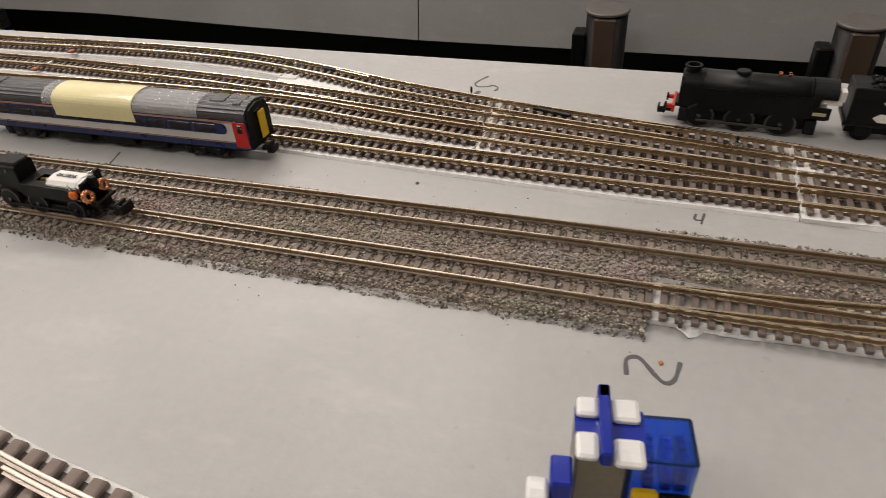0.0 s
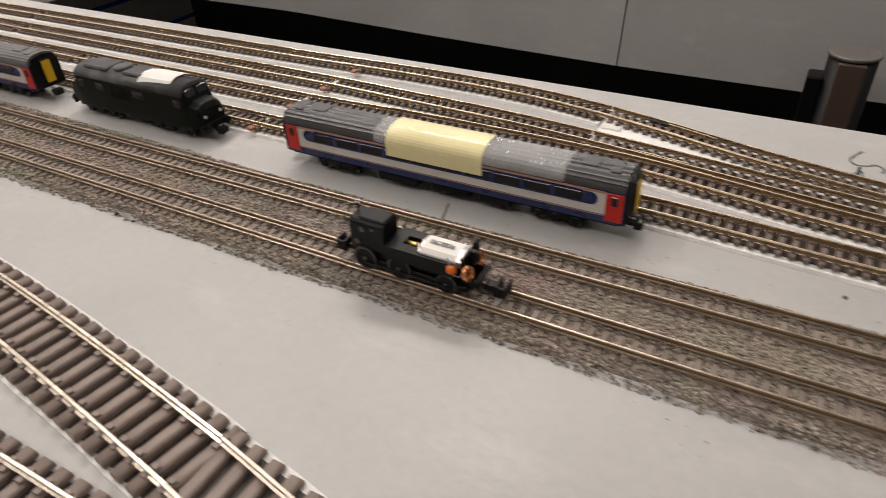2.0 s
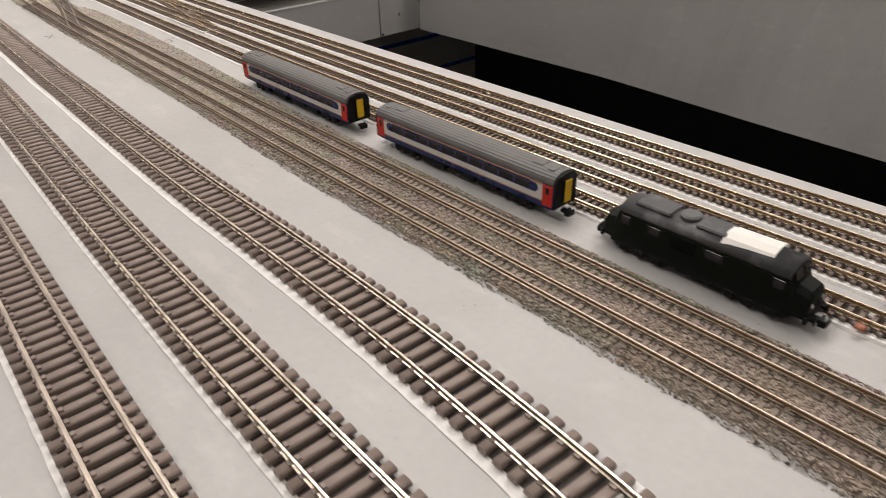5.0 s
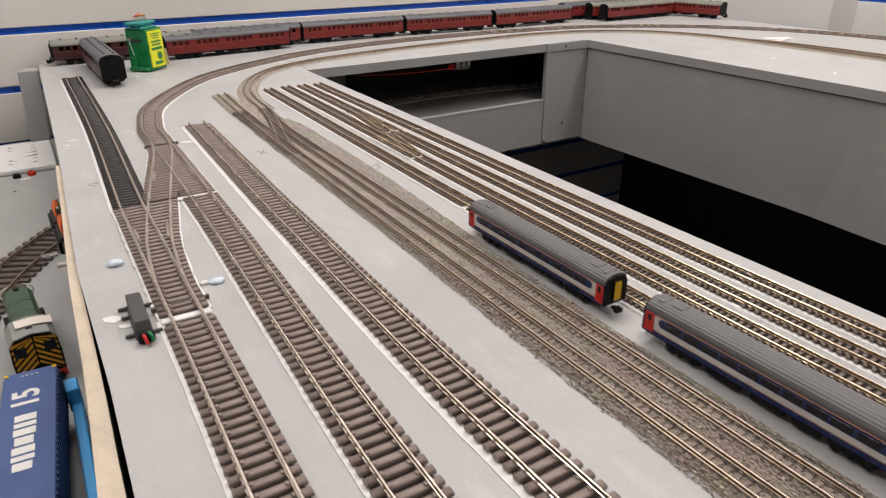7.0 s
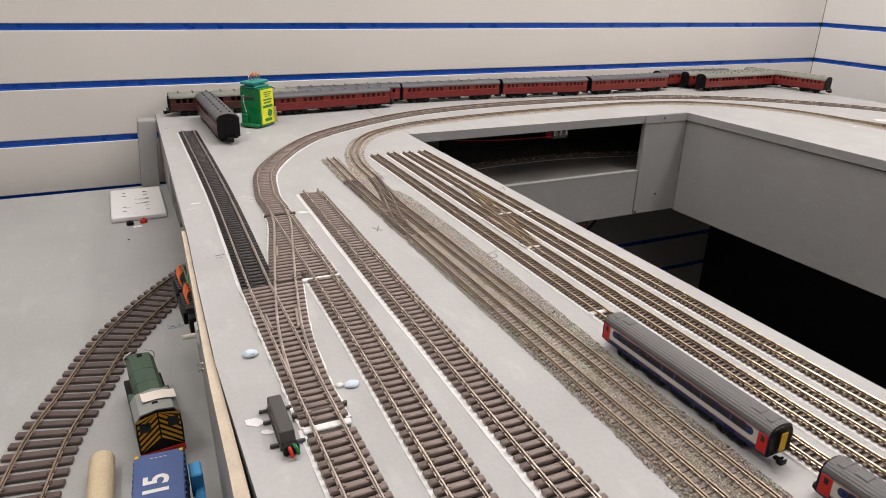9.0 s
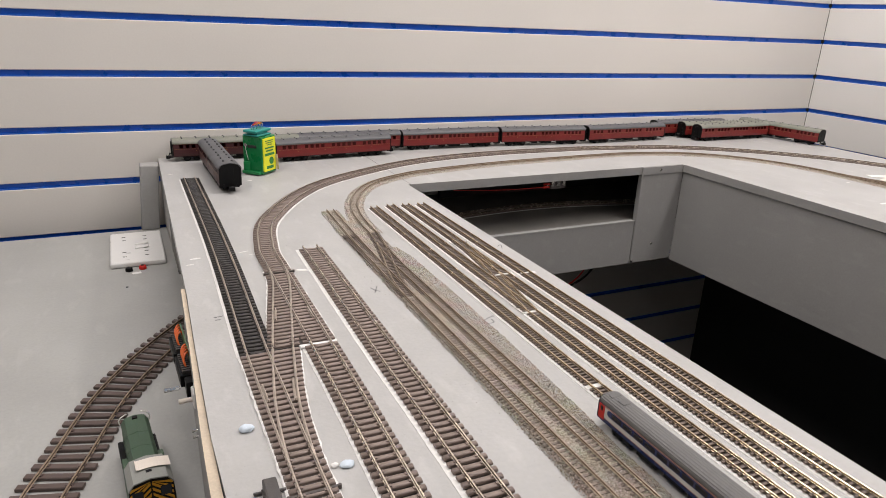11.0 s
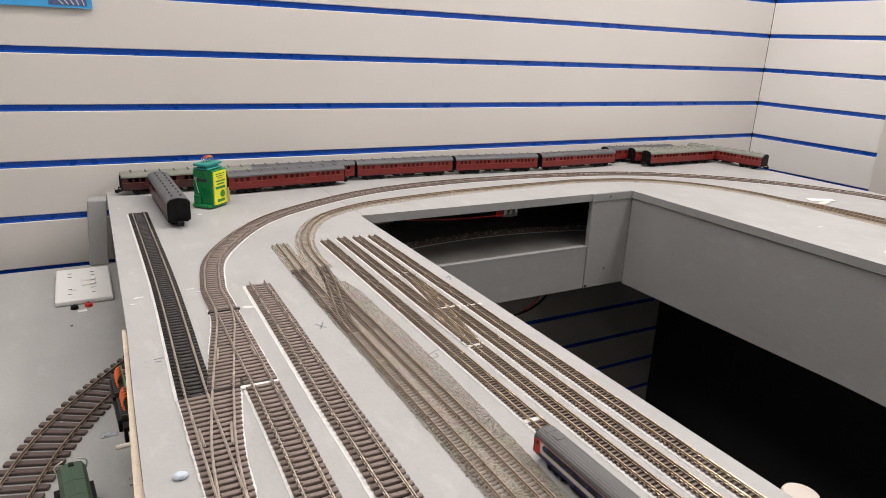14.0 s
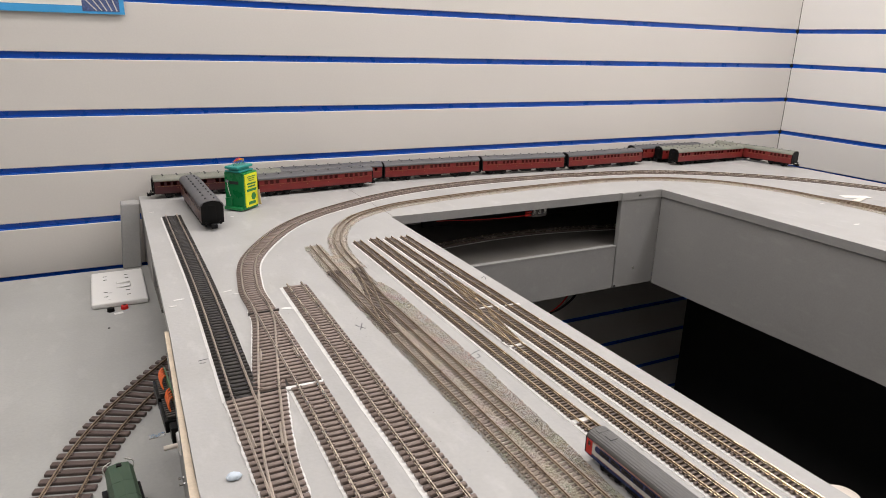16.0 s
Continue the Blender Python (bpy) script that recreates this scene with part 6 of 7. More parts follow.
for x in (-0.020, 0.014):
    for y in (-0.052, -0.030, 0.034, 0.052):
        bm = fresh()
        box(bm, x - 0.0030, x + 0.0030, y - 0.0009, y + 0.0009, 0.0092, 0.0099)
        part("slot", bm, SHADEDARK, plate)
for y in (-0.010, 0.012):
    bm = fresh()
    box(bm, -0.002, 0.020, y - 0.006, y + 0.006, 0.0090, 0.0112, 0.001, m=Matrix.Rotation(radians(-6), 4, "Y"))
    part("rocker_switch", bm, WHITE, plate)
tagged(plate, "white double socket plate lying on the lower board", "socket plate")


def terminal(x, y, mat, label):
    thing = empty("terminal_post", x, y, LOW)
    bm = fresh()
    rod(bm, 0, 0, 0, 0.0060, 0.0060, 20, 0.0050, bevel=0.0008)
    part("cap", bm, mat, thing)
    bm = fresh()
    rod(bm, 0, 0, 0.0055, 0.0070, 0.0022, 14)
    part("socket_hole", bm, SHADEDARK, thing)
    return tagged(thing, label, "terminal post", "terminal posts")


terminal(-0.2660, 1.530, BLACKPL, "small black terminal post on the lower board")
terminal(-0.2460, 1.534, REDWIRE, "small red terminal post on the lower board")
strip("tape_scrap", -0.262, -0.249, 1.513, 1.521, LOW, 0.0006, CARD, "scrap of white tape on the lower board", "tape scrap", 10)
strip("debris", -0.272, -0.269, 1.46, 1.463, LOW, 0.0008, BLACKPL, "tiny black speck of debris", "debris")
strip("tape_scrap", -0.290, -0.281, 1.18, 1.183, LOW, 0.0006, CARD, "scrap of white tape on the lower board", "tape scrap", 20)


def shunter(x, y, rz):
    """A green diesel shunter with a wasp-striped cab end towards the room."""
    thing = empty("shunter_locomotive", x, y, LOW, rz)
    bm = fresh()
    hood = [(-0.0118, 0.016), (0.0118, 0.016), (0.0118, 0.0375), (0.0085, 0.0430), (0, 0.0445), (-0.0085, 0.0430), (-0.0118, 0.0375)]
    extrude_y(bm, hood, 0.030, 0.112)
    bmesh.ops.bevel(bm, geom=[e for e in bm.edges if e.calc_length() < 0.03], offset=0.0008, segments=1, affect="EDGES")
    bonnet = part("bonnet", bm, OLIVE, thing, "green bonnet")
    for yy in (0.060, 0.082):
        bm = fresh()
        extrude_y(bm, [(px * 1.01, pz + 0.0002) for px, pz in hood], yy - 0.0004, yy + 0.0004)
        part("bonnet_band", bm, OLIVE, bonnet)
    bm = fresh()
    box(bm, -0.0022, 0.0022, 0.104, 0.108, 0.0440, 0.0455)
    part("exhaust", bm, BLACKPL, bonnet)
    for s in (-1, 1):
        bm = fresh()
        box(bm, s * 0.0138 - 0.003, s * 0.0138 + 0.003, 0.040, 0.062, 0.016, 0.034, 0.0008)
        part("side_locker", bm, OLIVE, thing)
        wire("handrail", [(s * 0.0122, 0.113, 0.034), (s * 0.0128, 0.1135, 0.041), (s * 0.006, 0.1135, 0.0458)], 0.0006, PAPER, thing, "white handrail")
    bm = fresh()
    cab = [(-0.0172, 0.0135), (0.0172, 0.0135), (0.0176, 0.030), (0.0168, 0.0440), (0.0125, 0.0500), (0, 0.0522), (-0.0125, 0.0500), (-0.0168, 0.0440), (-0.0176, 0.030)]
    extrude_y(bm, cab, 0.0005, 0.030)
    part("cab", bm, OLIVE, thing, "green cab")
    bm = fresh()
    top = [(px * 1.015, pz + 0.0006) for px, pz in cab[3:8]]
    extrude_y(bm, top + [(px * 0.97, pz - 0.001) for px, pz in top[::-1]], -0.001, 0.031)
    part("cab_roof", bm, CABGREY, thing, "grey cab roof")
    bm = fresh()
    box(bm, -0.0022, 0.0022, 0.008, 0.011, 0.0520, 0.0530)
    part("roof_hatch", bm, BLACKPL, thing)
    bm = fresh()
    extrude_y(bm, [(px * 0.985, pz - (0.0008 if pz > 0.04 else 0)) for px, pz in cab], -0.0006, 0.0004)
    panel = part("end_panel", bm, BLACKPL, thing, "black panel of the wasp-striped end")
    for s in (-1, 1):
        for i in range(7):
            z = 0.0135 + i * 0.0052
            bm = fresh()
            v = []
            for px, pz in ((0.0006, z + 0.0115), (0.0006, z + 0.0142), (0.0160, z + 0.0010), (0.0160, z - 0.0017)):
                pz = min(max(pz, 0.0145), 0.0492 - 0.32 * max(0, px - 0.009))
                v.append((s * px, pz))
            if max(q[1] for q in v) - min(q[1] for q in v) < 0.002:
                continue
            fr = [bm.verts.new((px, -0.0009, pz)) for px, pz in v]
            bk = [bm.verts.new((px, -0.0005, pz)) for px, pz in v]
            bm.faces.new(fr)
            for k in range(4):
                bm.faces.new((fr[k], bk[k], bk[(k + 1) % 4], fr[(k + 1) % 4]))
            bmesh.ops.recalc_face_normals(bm, faces=bm.faces)
            part("wasp_stripe", bm, WASPYELLOW, panel)
        bm = fresh()
        box(bm, s * 0.0105 - 0.0042, s * 0.0105 + 0.0042, -0.0014, -0.0004, 0.0335, 0.0425, 0.0004)
        part("cab_window", bm, SMOKED, panel)
        bm = fresh()
        rod(bm, 0, 0, 0, 0.0055, 0.0014, 10, m=Matrix.Rotation(radians(90), 4, "X"))
        rod(bm, 0, 0, 0.0050, 0.0062, 0.0036, 16, m=Matrix.Rotation(radians(90), 4, "X"))
        part("buffer", bm, BLACKPL, thing, "", (s * 0.0115, -0.0012, 0.0112))
    bm = fresh()
    box(bm, -0.0172, 0.0172, -0.0022, 0.0008, 0.0075, 0.0138, 0.0005)
    part("buffer_beam", bm, REDPAINT, thing, "red buffer beam")
    bm = fresh()
    box(bm, -0.0165, 0.0165, 0, 0.116, 0.0100, 0.0162, 0.0006)
    part("frame", bm, BLACKPL, thing)
    for yy in (0.024, 0.054, 0.086):
        driver(thing, yy, 0.0080, 0.0080, 0.0105)
    bm = fresh()
    outline = [(-0.0090, 0.0540), (-0.0070, 0.0534), (-0.0030, 0.0536), (0.0030, 0.0536), (0.0080, 0.0531), (0.0125, 0.0520), (0.0170, 0.0512)]
    extrude_y(bm, outline + [(px, pz - 0.0004) for px, pz in outline[::-1]], 0.0125, 0.0255)
    part("card_strip", bm, CREAMCARD, thing, "cream card folded over the cab roof")
    return tagged(thing, "green model diesel shunter with black and yellow striped end", "model locomotive")


shunter(-0.2600, 0.9165, 5)


def container_wagon(x, y0, y1):
    thing = empty("container_wagon", x, y1, LOW, -4)
    L = y1 - y0
    bm = fresh()
    box(bm, -0.0165, 0.0165, -L, 0, 0.0185, 0.0530, 0.0006)
    box_part = part("container", bm, CONTBLUE, thing, "scuffed blue container")
    for i in range(int(L / 0.006)):
        for s in (-1, 1):
            bm = fresh()
            box(bm, s * 0.0168 - 0.0005, s * 0.0168 + 0.0005, -0.004 - i * 0.006 - 0.0022, -0.004 - i * 0.006, 0.0205, 0.0510)
            part("corrugation", bm, CONTBLUE, box_part)
    for s in (-1, 1):
        bm = fresh()
        box(bm, s * 0.0148 - 0.0013, s * 0.0148 + 0.0013, -0.0040, -0.0010, 0.0531, 0.0535)
        part("corner_casting", bm, YELLOW, box_part, "yellow corner casting")
    for k in range(4):
        bm = fresh()
        box(bm, -0.0058 + k * 0.003, -0.0040 + k * 0.003, -0.0068, -0.0060, 0.0531, 0.0534)
        part("print_bar", bm, PALE, box_part)
    bar_text("15", 0.0225, PAPER, box_part, Matrix.Translation((-0.0010, -0.0355, 0.0532)) @ Matrix.Rotation(radians(90), 4, "Z"), 0.0001, "white figures 15", 0.025)
    a = -0.0530
    for w in (0.0085, 0.0062, 0.0085, 0.0095, 0.0085, 0.0062, 0.0090):
        bm = fresh()
        tall = 0.0068 if w < 0.009 else 0.0058
        box(bm, -tall - 0.0005, tall - 0.0015, a - w, a - 0.0016, 0.0531, 0.0534, 0.0001)
        part("print_bar", bm, PAPER, box_part, "white printed bar")
        a -= w + 0.0003
    bm = fresh()
    box(bm, -0.0150, 0.0150, -L, 0.001, 0.0130, 0.0186, 0.0006)
    part("wagon_floor", bm, BLACKPL, thing)
    for c in (-0.022, -L + 0.022):
        bm = fresh()
        box(bm, -0.0130, 0.0130, c - 0.016, c + 0.016, 0.0045, 0.0120, 0.001)
        bogie = part("bogie", bm, BLACKPL, thing)
        for q in (-0.010, 0.010):
            wheelset(bogie, c + q, 0.0060, 0.0080, BLACKPL)
    return tagged(thing, "blue model container wagon with white print", "model wagon")


container_wagon(-0.2620, 0.620, 0.8600)
cradle = empty("blue_cradle", -0.2395, 0.78, LOW)
bm = fresh()
box(bm, -0.0035, 0.0035, -0.10, 0.075, 0.0003, 0.028, 0.001)
part("side_rail", bm, SKY, cradle)
bm = fresh()
box(bm, -0.0048, 0.0040, 0.060, 0.076, 0.020, 0.040, 0.001)
part("clip", bm, SKY, cradle)
tagged(cradle, "light blue plastic cradle strip beside the wagon", "plastic cradle")

# wooden dowel lying on the board
bm = fresh()
rod(bm, 0, 0, 0, 0.26, 0.0095, 28, m=Matrix.Rotation(radians(90), 4, "X"), bevel=0.0010)
tagged(part("wooden_dowel", bm, WOODRAW, None, "", pose(-0.3055, 0.9270, LOW + 0.0095, 0, 0, -2)), "thick pale wooden dowel lying on the board", "dowel")

# circuit board fixed to the plank, with connectors and orange wires
pcb = empty("circuit_board", -0.2120, 1.010, -0.038, 2.5)
bm = fresh()
box(bm, -0.0035, -0.0018, -0.105, 0.09, -0.045, 0.012, 0.0003)
part("board", bm, PCBGREEN, pcb, "green circuit board")
for y0, y1 in ((0.048, 0.088), (0.002, 0.042)):
    bm = fresh()
    box(bm, -0.0150, -0.0036, y0, y1, -0.012, 0.000, 0.0006)
    block = part("connector", bm, BLACKPL, pcb, "black ribbed connector")
    for i in range(9):
        bm = fresh()
        y = y0 + 0.003 + i * 0.0042
        box(bm, -0.0125, -0.0036, y, y + 0.0024, -0.0002, 0.0030, 0.0002)
        part("pin_slot", bm, MOTORGREY, block)
    for i in range(4):
        y = y0 + 0.012 + i * 0.0055
        wire("orange_wire", [(-0.0080, y, 0.002), (-0.0090, y + 0.004, 0.008), (-0.0050, y + 0.010, 0.012), (-0.0020, y + 0.014, 0.004)], 0.0010, ORANGEWIRE, pcb, "orange insulated wire")
bm = fresh()
box(bm, -0.0120, -0.0036, -0.016, -0.004, -0.014, 0.002, 0.0006)
part("relay", bm, BLACKPL, pcb, "black relay block")
bm = fresh()
box(bm, -0.0305, -0.0170, -0.0135, -0.0070, -0.0050, -0.0040, 0.0003)
rod(bm, -0.0265, -0.0102, -0.0041, -0.0036, 0.0016, 14, index=0)
part("metal_tag", bm, STEEL, pcb, "bright metal tag")
bm = fresh()
rod(bm, 0, 0, 0, 0.016, 0.0022, 12, m=Matrix.Translation((-0.0205, -0.0250, -0.010)) @ turn_y())
part("spindle", bm, CREAMCARD, pcb, "cream plastic spindle")
bm = fresh()
box(bm, -0.0090, -0.0036, -0.034, -0.018, -0.016, 0.000, 0.001)
part("holder", bm, WHITE, pcb, "clear white holder")
for y, z in ((-0.066, -0.016), (-0.069, -0.020), (-0.088, -0.014)):
    bm = fresh()
    rod(bm, 0, 0, 0, 0.012 if y > -0.08 else 0.005, 0.0011, 10, m=Matrix.Translation((-0.0155 if y > -0.08 else -0.0085, y, z)) @ turn_y())
    part("bolt", bm, STEEL, pcb, "bright bolt")
tagged(pcb, "green circuit board with black connectors and orange wires", "circuit board")

# ---- things on the main board ----
motor = empty("point_motor", -0.1912, 0.7590, 0, -1)
motor.scale = (0.88, 0.86, 0.9)
bm = fresh()
box(bm, -0.0050, 0.0050, -0.0245, 0.0245, 0.0018, 0.0112, 0.0012, segments=2)
for v in bm.verts:
    if v.co.y < -0.02 and v.co.z > 0.006:
        v.co.y += 0.004
box(bm, -0.0058, 0.0058, -0.0250, 0.0250, 0.0004, 0.0024, 0.0004)
part("housing", bm, MOTORGREY, motor, "dark grey rounded housing")
for x0, x1, y in ((-0.0115, 0.0, 0.0220), (-0.0110, 0.0, 0.0080), (-0.0115, 0.0, -0.0190), (0.0, 0.0110, 0.0200), (0.0, 0.0116, -0.0205)):
    bm = fresh()
    box(bm, x0, x1, y - 0.0013, y + 0.0013, 0.0004, 0.0024, 0.0005)
    part("mounting_lug", bm, MOTORGREY, motor)
bm = fresh()
box(bm, -0.0050, 0.0055, -0.0320, -0.0250, 0.0004, 0.0070, 0.001)
part("terminal_end", bm, BLACKPL, motor)
wire("red_lead", [(-0.001, -0.0300, 0.0055), (-0.001, -0.0335, 0.0060), (0.000, -0.0365, 0.0020)], 0.0012, REDWIRE, motor, "red wire")
wire("green_lead", [(0.002, -0.0290, 0.0060), (0.003, -0.0335, 0.0066), (0.004, -0.0355, 0.0030)], 0.0012, GREENPL, motor, "green wire")
tagged(motor, "dark grey point motor with red and green leads", "point motor")


def lump(name, x, y, r, flat, mat, label, category, z=0.0, seed=1):
    bm = fresh()
    bmesh.ops.create_icosphere(bm, subdivisions=3, radius=1.0)
    for v in bm.verts:
        k = 1 + 0.16 * noise.noise(v.co * 1.6 + Vector((seed, 0, 0)))
        v.co = Vector((v.co.x * r * 1.25 * k, v.co.y * r * k, max(v.co.z, -0.75) * flat * k + flat * 0.7))
    for f in bm.faces:
        f.smooth = True
    return tagged(part(name, bm, mat, None, "", (x, y, z)), label, category)


lump("putty_blob", -0.1930, 0.8490, 0.0042, 0.0026, TACK, "pressed blob of pale blue putty", "putty", seed=2)
lump("putty_blob", -0.1385, 0.7850, 0.0040, 0.0018, TACK, "smeared blob of pale blue putty", "putty", seed=5)
lump("putty_blob", -0.1465, 0.7870, 0.0024, 0.0015, CARD, "small white putty crumb", "putty", seed=6)
lump("nail_head", 0.0582, 0.0312, 0.0008, 0.0003, MOTORGREY, "dark nail head in the board", "nail", seed=7)
lump("rust_spot", -0.0192, -0.0689, 0.0007, 0.0003, RUST, "tiny rusty crumb on the board", "crumb", seed=8)

# box with a yellow printed panel
sign = empty("battery_box", -0.0346, 1.6062, 0, 43)
sign.scale = (0.96, 1.22, 1.01)
bm = fresh()
box(bm, 0.0, 0.0425, 0.0, 0.033, 0.002, 0.068, 0.0016, segments=2)
part("case", bm, GREENPL, sign, "bright green plastic case")
bm = fresh()
box(bm, 0.0025, 0.0400, -0.0012, 0.0002, 0.0065, 0.0650, 0.0015)
panel = part("printed_panel", bm, SIGNYELLOW, sign, "yellow printed panel")
for z, w, h in ((0.0600, 0.024, 0.0013), (0.0565, 0.020, 0.0013), (0.0530, 0.014, 0.0013), (0.0475, 0.026, 0.0024), (0.0425, 0.022, 0.0024), (0.0360, 0.028, 0.0042), (0.0130, 0.020, 0.0050)):
    bm = fresh()
    box(bm, 0.0212 - w / 2, 0.0212 + w / 2, -0.0016, -0.0011, z - h / 2, z + h / 2)
    part("print_bar", bm, SIGNGREEN, panel)
bm = fresh()
rod(bm, 0, 0, -0.0002, 0.0003, 0.0065, 20, m=Matrix.Translation((0.026, -0.0013, 0.0240)) @ Matrix.Rotation(radians(90), 4, "X"))
part("emblem", bm, SIGNGREEN, panel, "round green emblem")
bm = fresh()
box(bm, -0.0010, 0.0003, 0.009, 0.024, 0.0475, 0.0525)
part("slot", bm, SHADEDARK, sign)
bm = fresh()
box(bm, -0.0075, 0.0, 0.002, 0.032, 0.0020, 0.0075, 0.0008)
box(bm, -0.0045, 0.0, 0.020, 0.031, 0.0075, 0.0230, 0.0008)
part("foot", bm, GREENPL, sign)
wire("thin_lead", [(-0.001, 0.027, 0.052), (-0.003, 0.026, 0.046), (-0.002, 0.023, 0.026)], 0.0005, PAPER, sign, "thin white lead")
bm = fresh()
rod(bm, 0, 0, -0.001, 0.0012, 0.0026, 14, m=Matrix.Translation((-0.0015, 0.027, 0.052)) @ turn_y())
part("knob", bm, STEEL, sign, "small bright knob")
bm = fresh()
box(bm, 0.0405, 0.0420, -0.006, -0.002, 0.0, 0.028, 0.0003, m=Matrix.Rotation(radians(-8), 4, "Y"))
part("wooden_stick", bm, WOODRAW, sign, "thin wooden stick")
bm = fresh()
box(bm, -0.0030, 0.0390, 0.004, 0.030, 0.0685, 0.0710, 0.0008)
box(bm, 0.0020, 0.0340, 0.008, 0.026, 0.0710, 0.0745, 0.0008)
box(bm, -0.0060, 0.0420, 0.006, 0.028, 0.0745, 0.0790, 0.0010)
head = part("teal_block", bm, TEAL, sign, "teal connector block")
for i in range(8):
    bm = fresh()
    x = 0.003 + i * 0.0045
    rod(bm, x, 0.017, 0.0785, 0.0875, 0.0006, 8)
    part("pin", bm, STEEL, head)
for i, m in enumerate((REDWIRE, ORANGEWIRE, WASPYELLOW)):
    wire("jumper_wire", [(0.004 + i * 0.003, 0.017, 0.0865), (0.014 + i * 0.003, 0.015 - i * 0.002, 0.0915 - i * 0.001), (0.028 + i * 0.003, 0.017, 0.0865)], 0.0007, m, head, "thin jumper wire")
tagged(sign, "green plastic box with a yellow printed panel", "plastic box")

# see-through blue gear motor
def blue_clear():
    m, nt, p = nodes_of("clear_blue_plastic")
    p.inputs["Base Color"].default_value = (0.10, 0.33, 1.0, 1)
    p.inputs["Roughness"].default_value = 0.12
    p.inputs["Transmission Weight"].default_value = 0.95
    p.inputs["IOR"].default_value = 1.49
    return m


BLUECLEAR = blue_clear()
BLUELIGHT = material("light_blue_gear", (0.05, 0.25, 0.8), 0.3, vary=0.1)
BLUEDARK = material("deep_blue_plastic", (0.012, 0.03, 0.32), 0.2, vary=0.1)
gear = empty("gear_motor", -0.0734, -0.0622, 0.0130, 9)
gear.scale = (1.0, 0.99, 1.07)
bm = fresh()
box(bm, -0.0056, 0.0058, -0.0116, 0.0012, -0.0121, 0.0200, 0.0006)
shell = set(bm.faces)
box(bm, -0.0047, 0.0049, -0.0107, 0.0004, -0.0112, 0.0190)
bmesh.ops.reverse_faces(bm, faces=[f for f in bm.faces if f not in shell])
part("gear_case", bm, BLUECLEAR, gear, "see-through blue gear case")
for y, mat in ((-0.0092, BLUEDARK), (-0.0066, BLUELIGHT), (-0.0030, BLUELIGHT)):
    bm = fresh()
    for i in range(14):
        box(bm, -0.0005, 0.0005, -0.0007, 0.0007, 0.0038, 0.0048, m=Matrix.Translation((0.0, y, 0.0130)) @ Matrix.Rotation(2 * math.pi * i / 14, 4, "Y"))
    rod(bm, 0, 0, -0.0007, 0.0007, 0.0040, 18, m=Matrix.Translation((0.0, y, 0.0130)) @ Matrix.Rotation(radians(90), 4, "X"))
    part("gear", bm, mat, gear, "blue gear wheel")
bm = fresh()
box(bm, -0.0074, -0.0059, -0.0110, -0.0050, 0.0020, 0.0120, 0.0004)
part("front_cover", bm, BLACKPL, gear)
bm = fresh()
box(bm, -0.0080, -0.0059, -0.0048, 0.0004, 0.0020, 0.0130, 0.0006)
part("brass_bush", bm, YELLOW, gear, "yellow bush")
bm = fresh()
box(bm, -0.0058, 0.0058, 0.0014, 0.0116, -0.0121, 0.0196, 0.0006)
part("motor_can", bm, material("dull_steel_can", (0.30, 0.27, 0.20), 0.4, 0.7, vary=0.1), gear, "dull steel motor can")
for x0, x1, y0, y1 in ((0.0030, 0.0080, 0.0068, 0.0114), (0.0022, 0.0080, -0.0012, 0.0044), (-0.0070, -0.0008, 0.0072, 0.0116), (-0.0080, -0.0018, -0.0014, 0.0044)):
    bm = fresh()
    box(bm, x0, x1, y0, y1, 0.0201, 0.0213, 0.0009, segments=2)
    part("bracket_flap", bm, WHITE, gear, "white enamelled bracket flap")
bm = fresh()
box(bm, -0.0074, 0.0098, 0.0046, 0.0070, 0.0196, 0.0232, 0.0004)
box(bm, 0.0062, 0.0098, 0.0046, 0.0070, 0.0040, 0.0232, 0.0004)
box(bm, -0.0056, 0.0058, -0.0020, 0.0116, 0.0192, 0.0202)
part("strap", bm, BLUEDARK, gear, "deep blue plastic strap")
bm = fresh()
box(bm, -0.0120, -0.0052, 0.0120, 0.0162, -0.0121, 0.0195, 0.0005)
part("end_plate", bm, BLUEDARK, gear, "blue end plate")
bm = fresh()
rod(bm, 0, 0, 0, 0.0042, 0.0052, 20, m=Matrix.Translation((-0.0120, 0.0164, 0.0125)) @ Matrix.Rotation(radians(-90), 4, "X"), bevel=0.0008)
part("shaft_cap", bm, WHITE, gear, "white round shaft cap")
tagged(gear, "see-through blue plastic gear motor with white bracket", "gear motor")


def capped_post(x, y):
    """A brown post down in the well with a wide round grey cap, black clips beside it."""
    thing = empty("capped_post", x, y, FLOOR)
    top = -0.135 - FLOOR
    bm = fresh()
    box(bm, -0.0285, -0.016, -0.0140, 0.0140, 0, top - 0.006, 0.0015)
    part("post", bm, BROWNPOST, thing, "brown square post")
    bm = fresh()
    rod(bm, 0, 0, 0, top - 0.004, 0.0262, 28)
    part("tube", bm, BLACKPL, thing, "black tube behind the post")
    bm = fresh()
    rod(bm, 0, 0, top - 0.0045, top, 0.0280, 36, bevel=0.0015)
    part("cap", bm, CAPGREY, thing, "round grey metal cap")
    bm = fresh()
    box(bm, -0.014, 0.014, 0.0240, 0.0420, 0, top - 0.030, 0.002)
    part("clip", bm, BLACKPL, thing, "black plastic clip")
    return tagged(thing, "brown post with round grey cap down in the well", "post", "capped posts")


CAPGREY = material("brushed_grey_cap", (0.145, 0.132, 0.12), 0.45, 0.3, vary=0.15, scale=150)
capped_post(0.722, 0.0145)
capped_post(0.712, -0.2750)
bm = fresh()
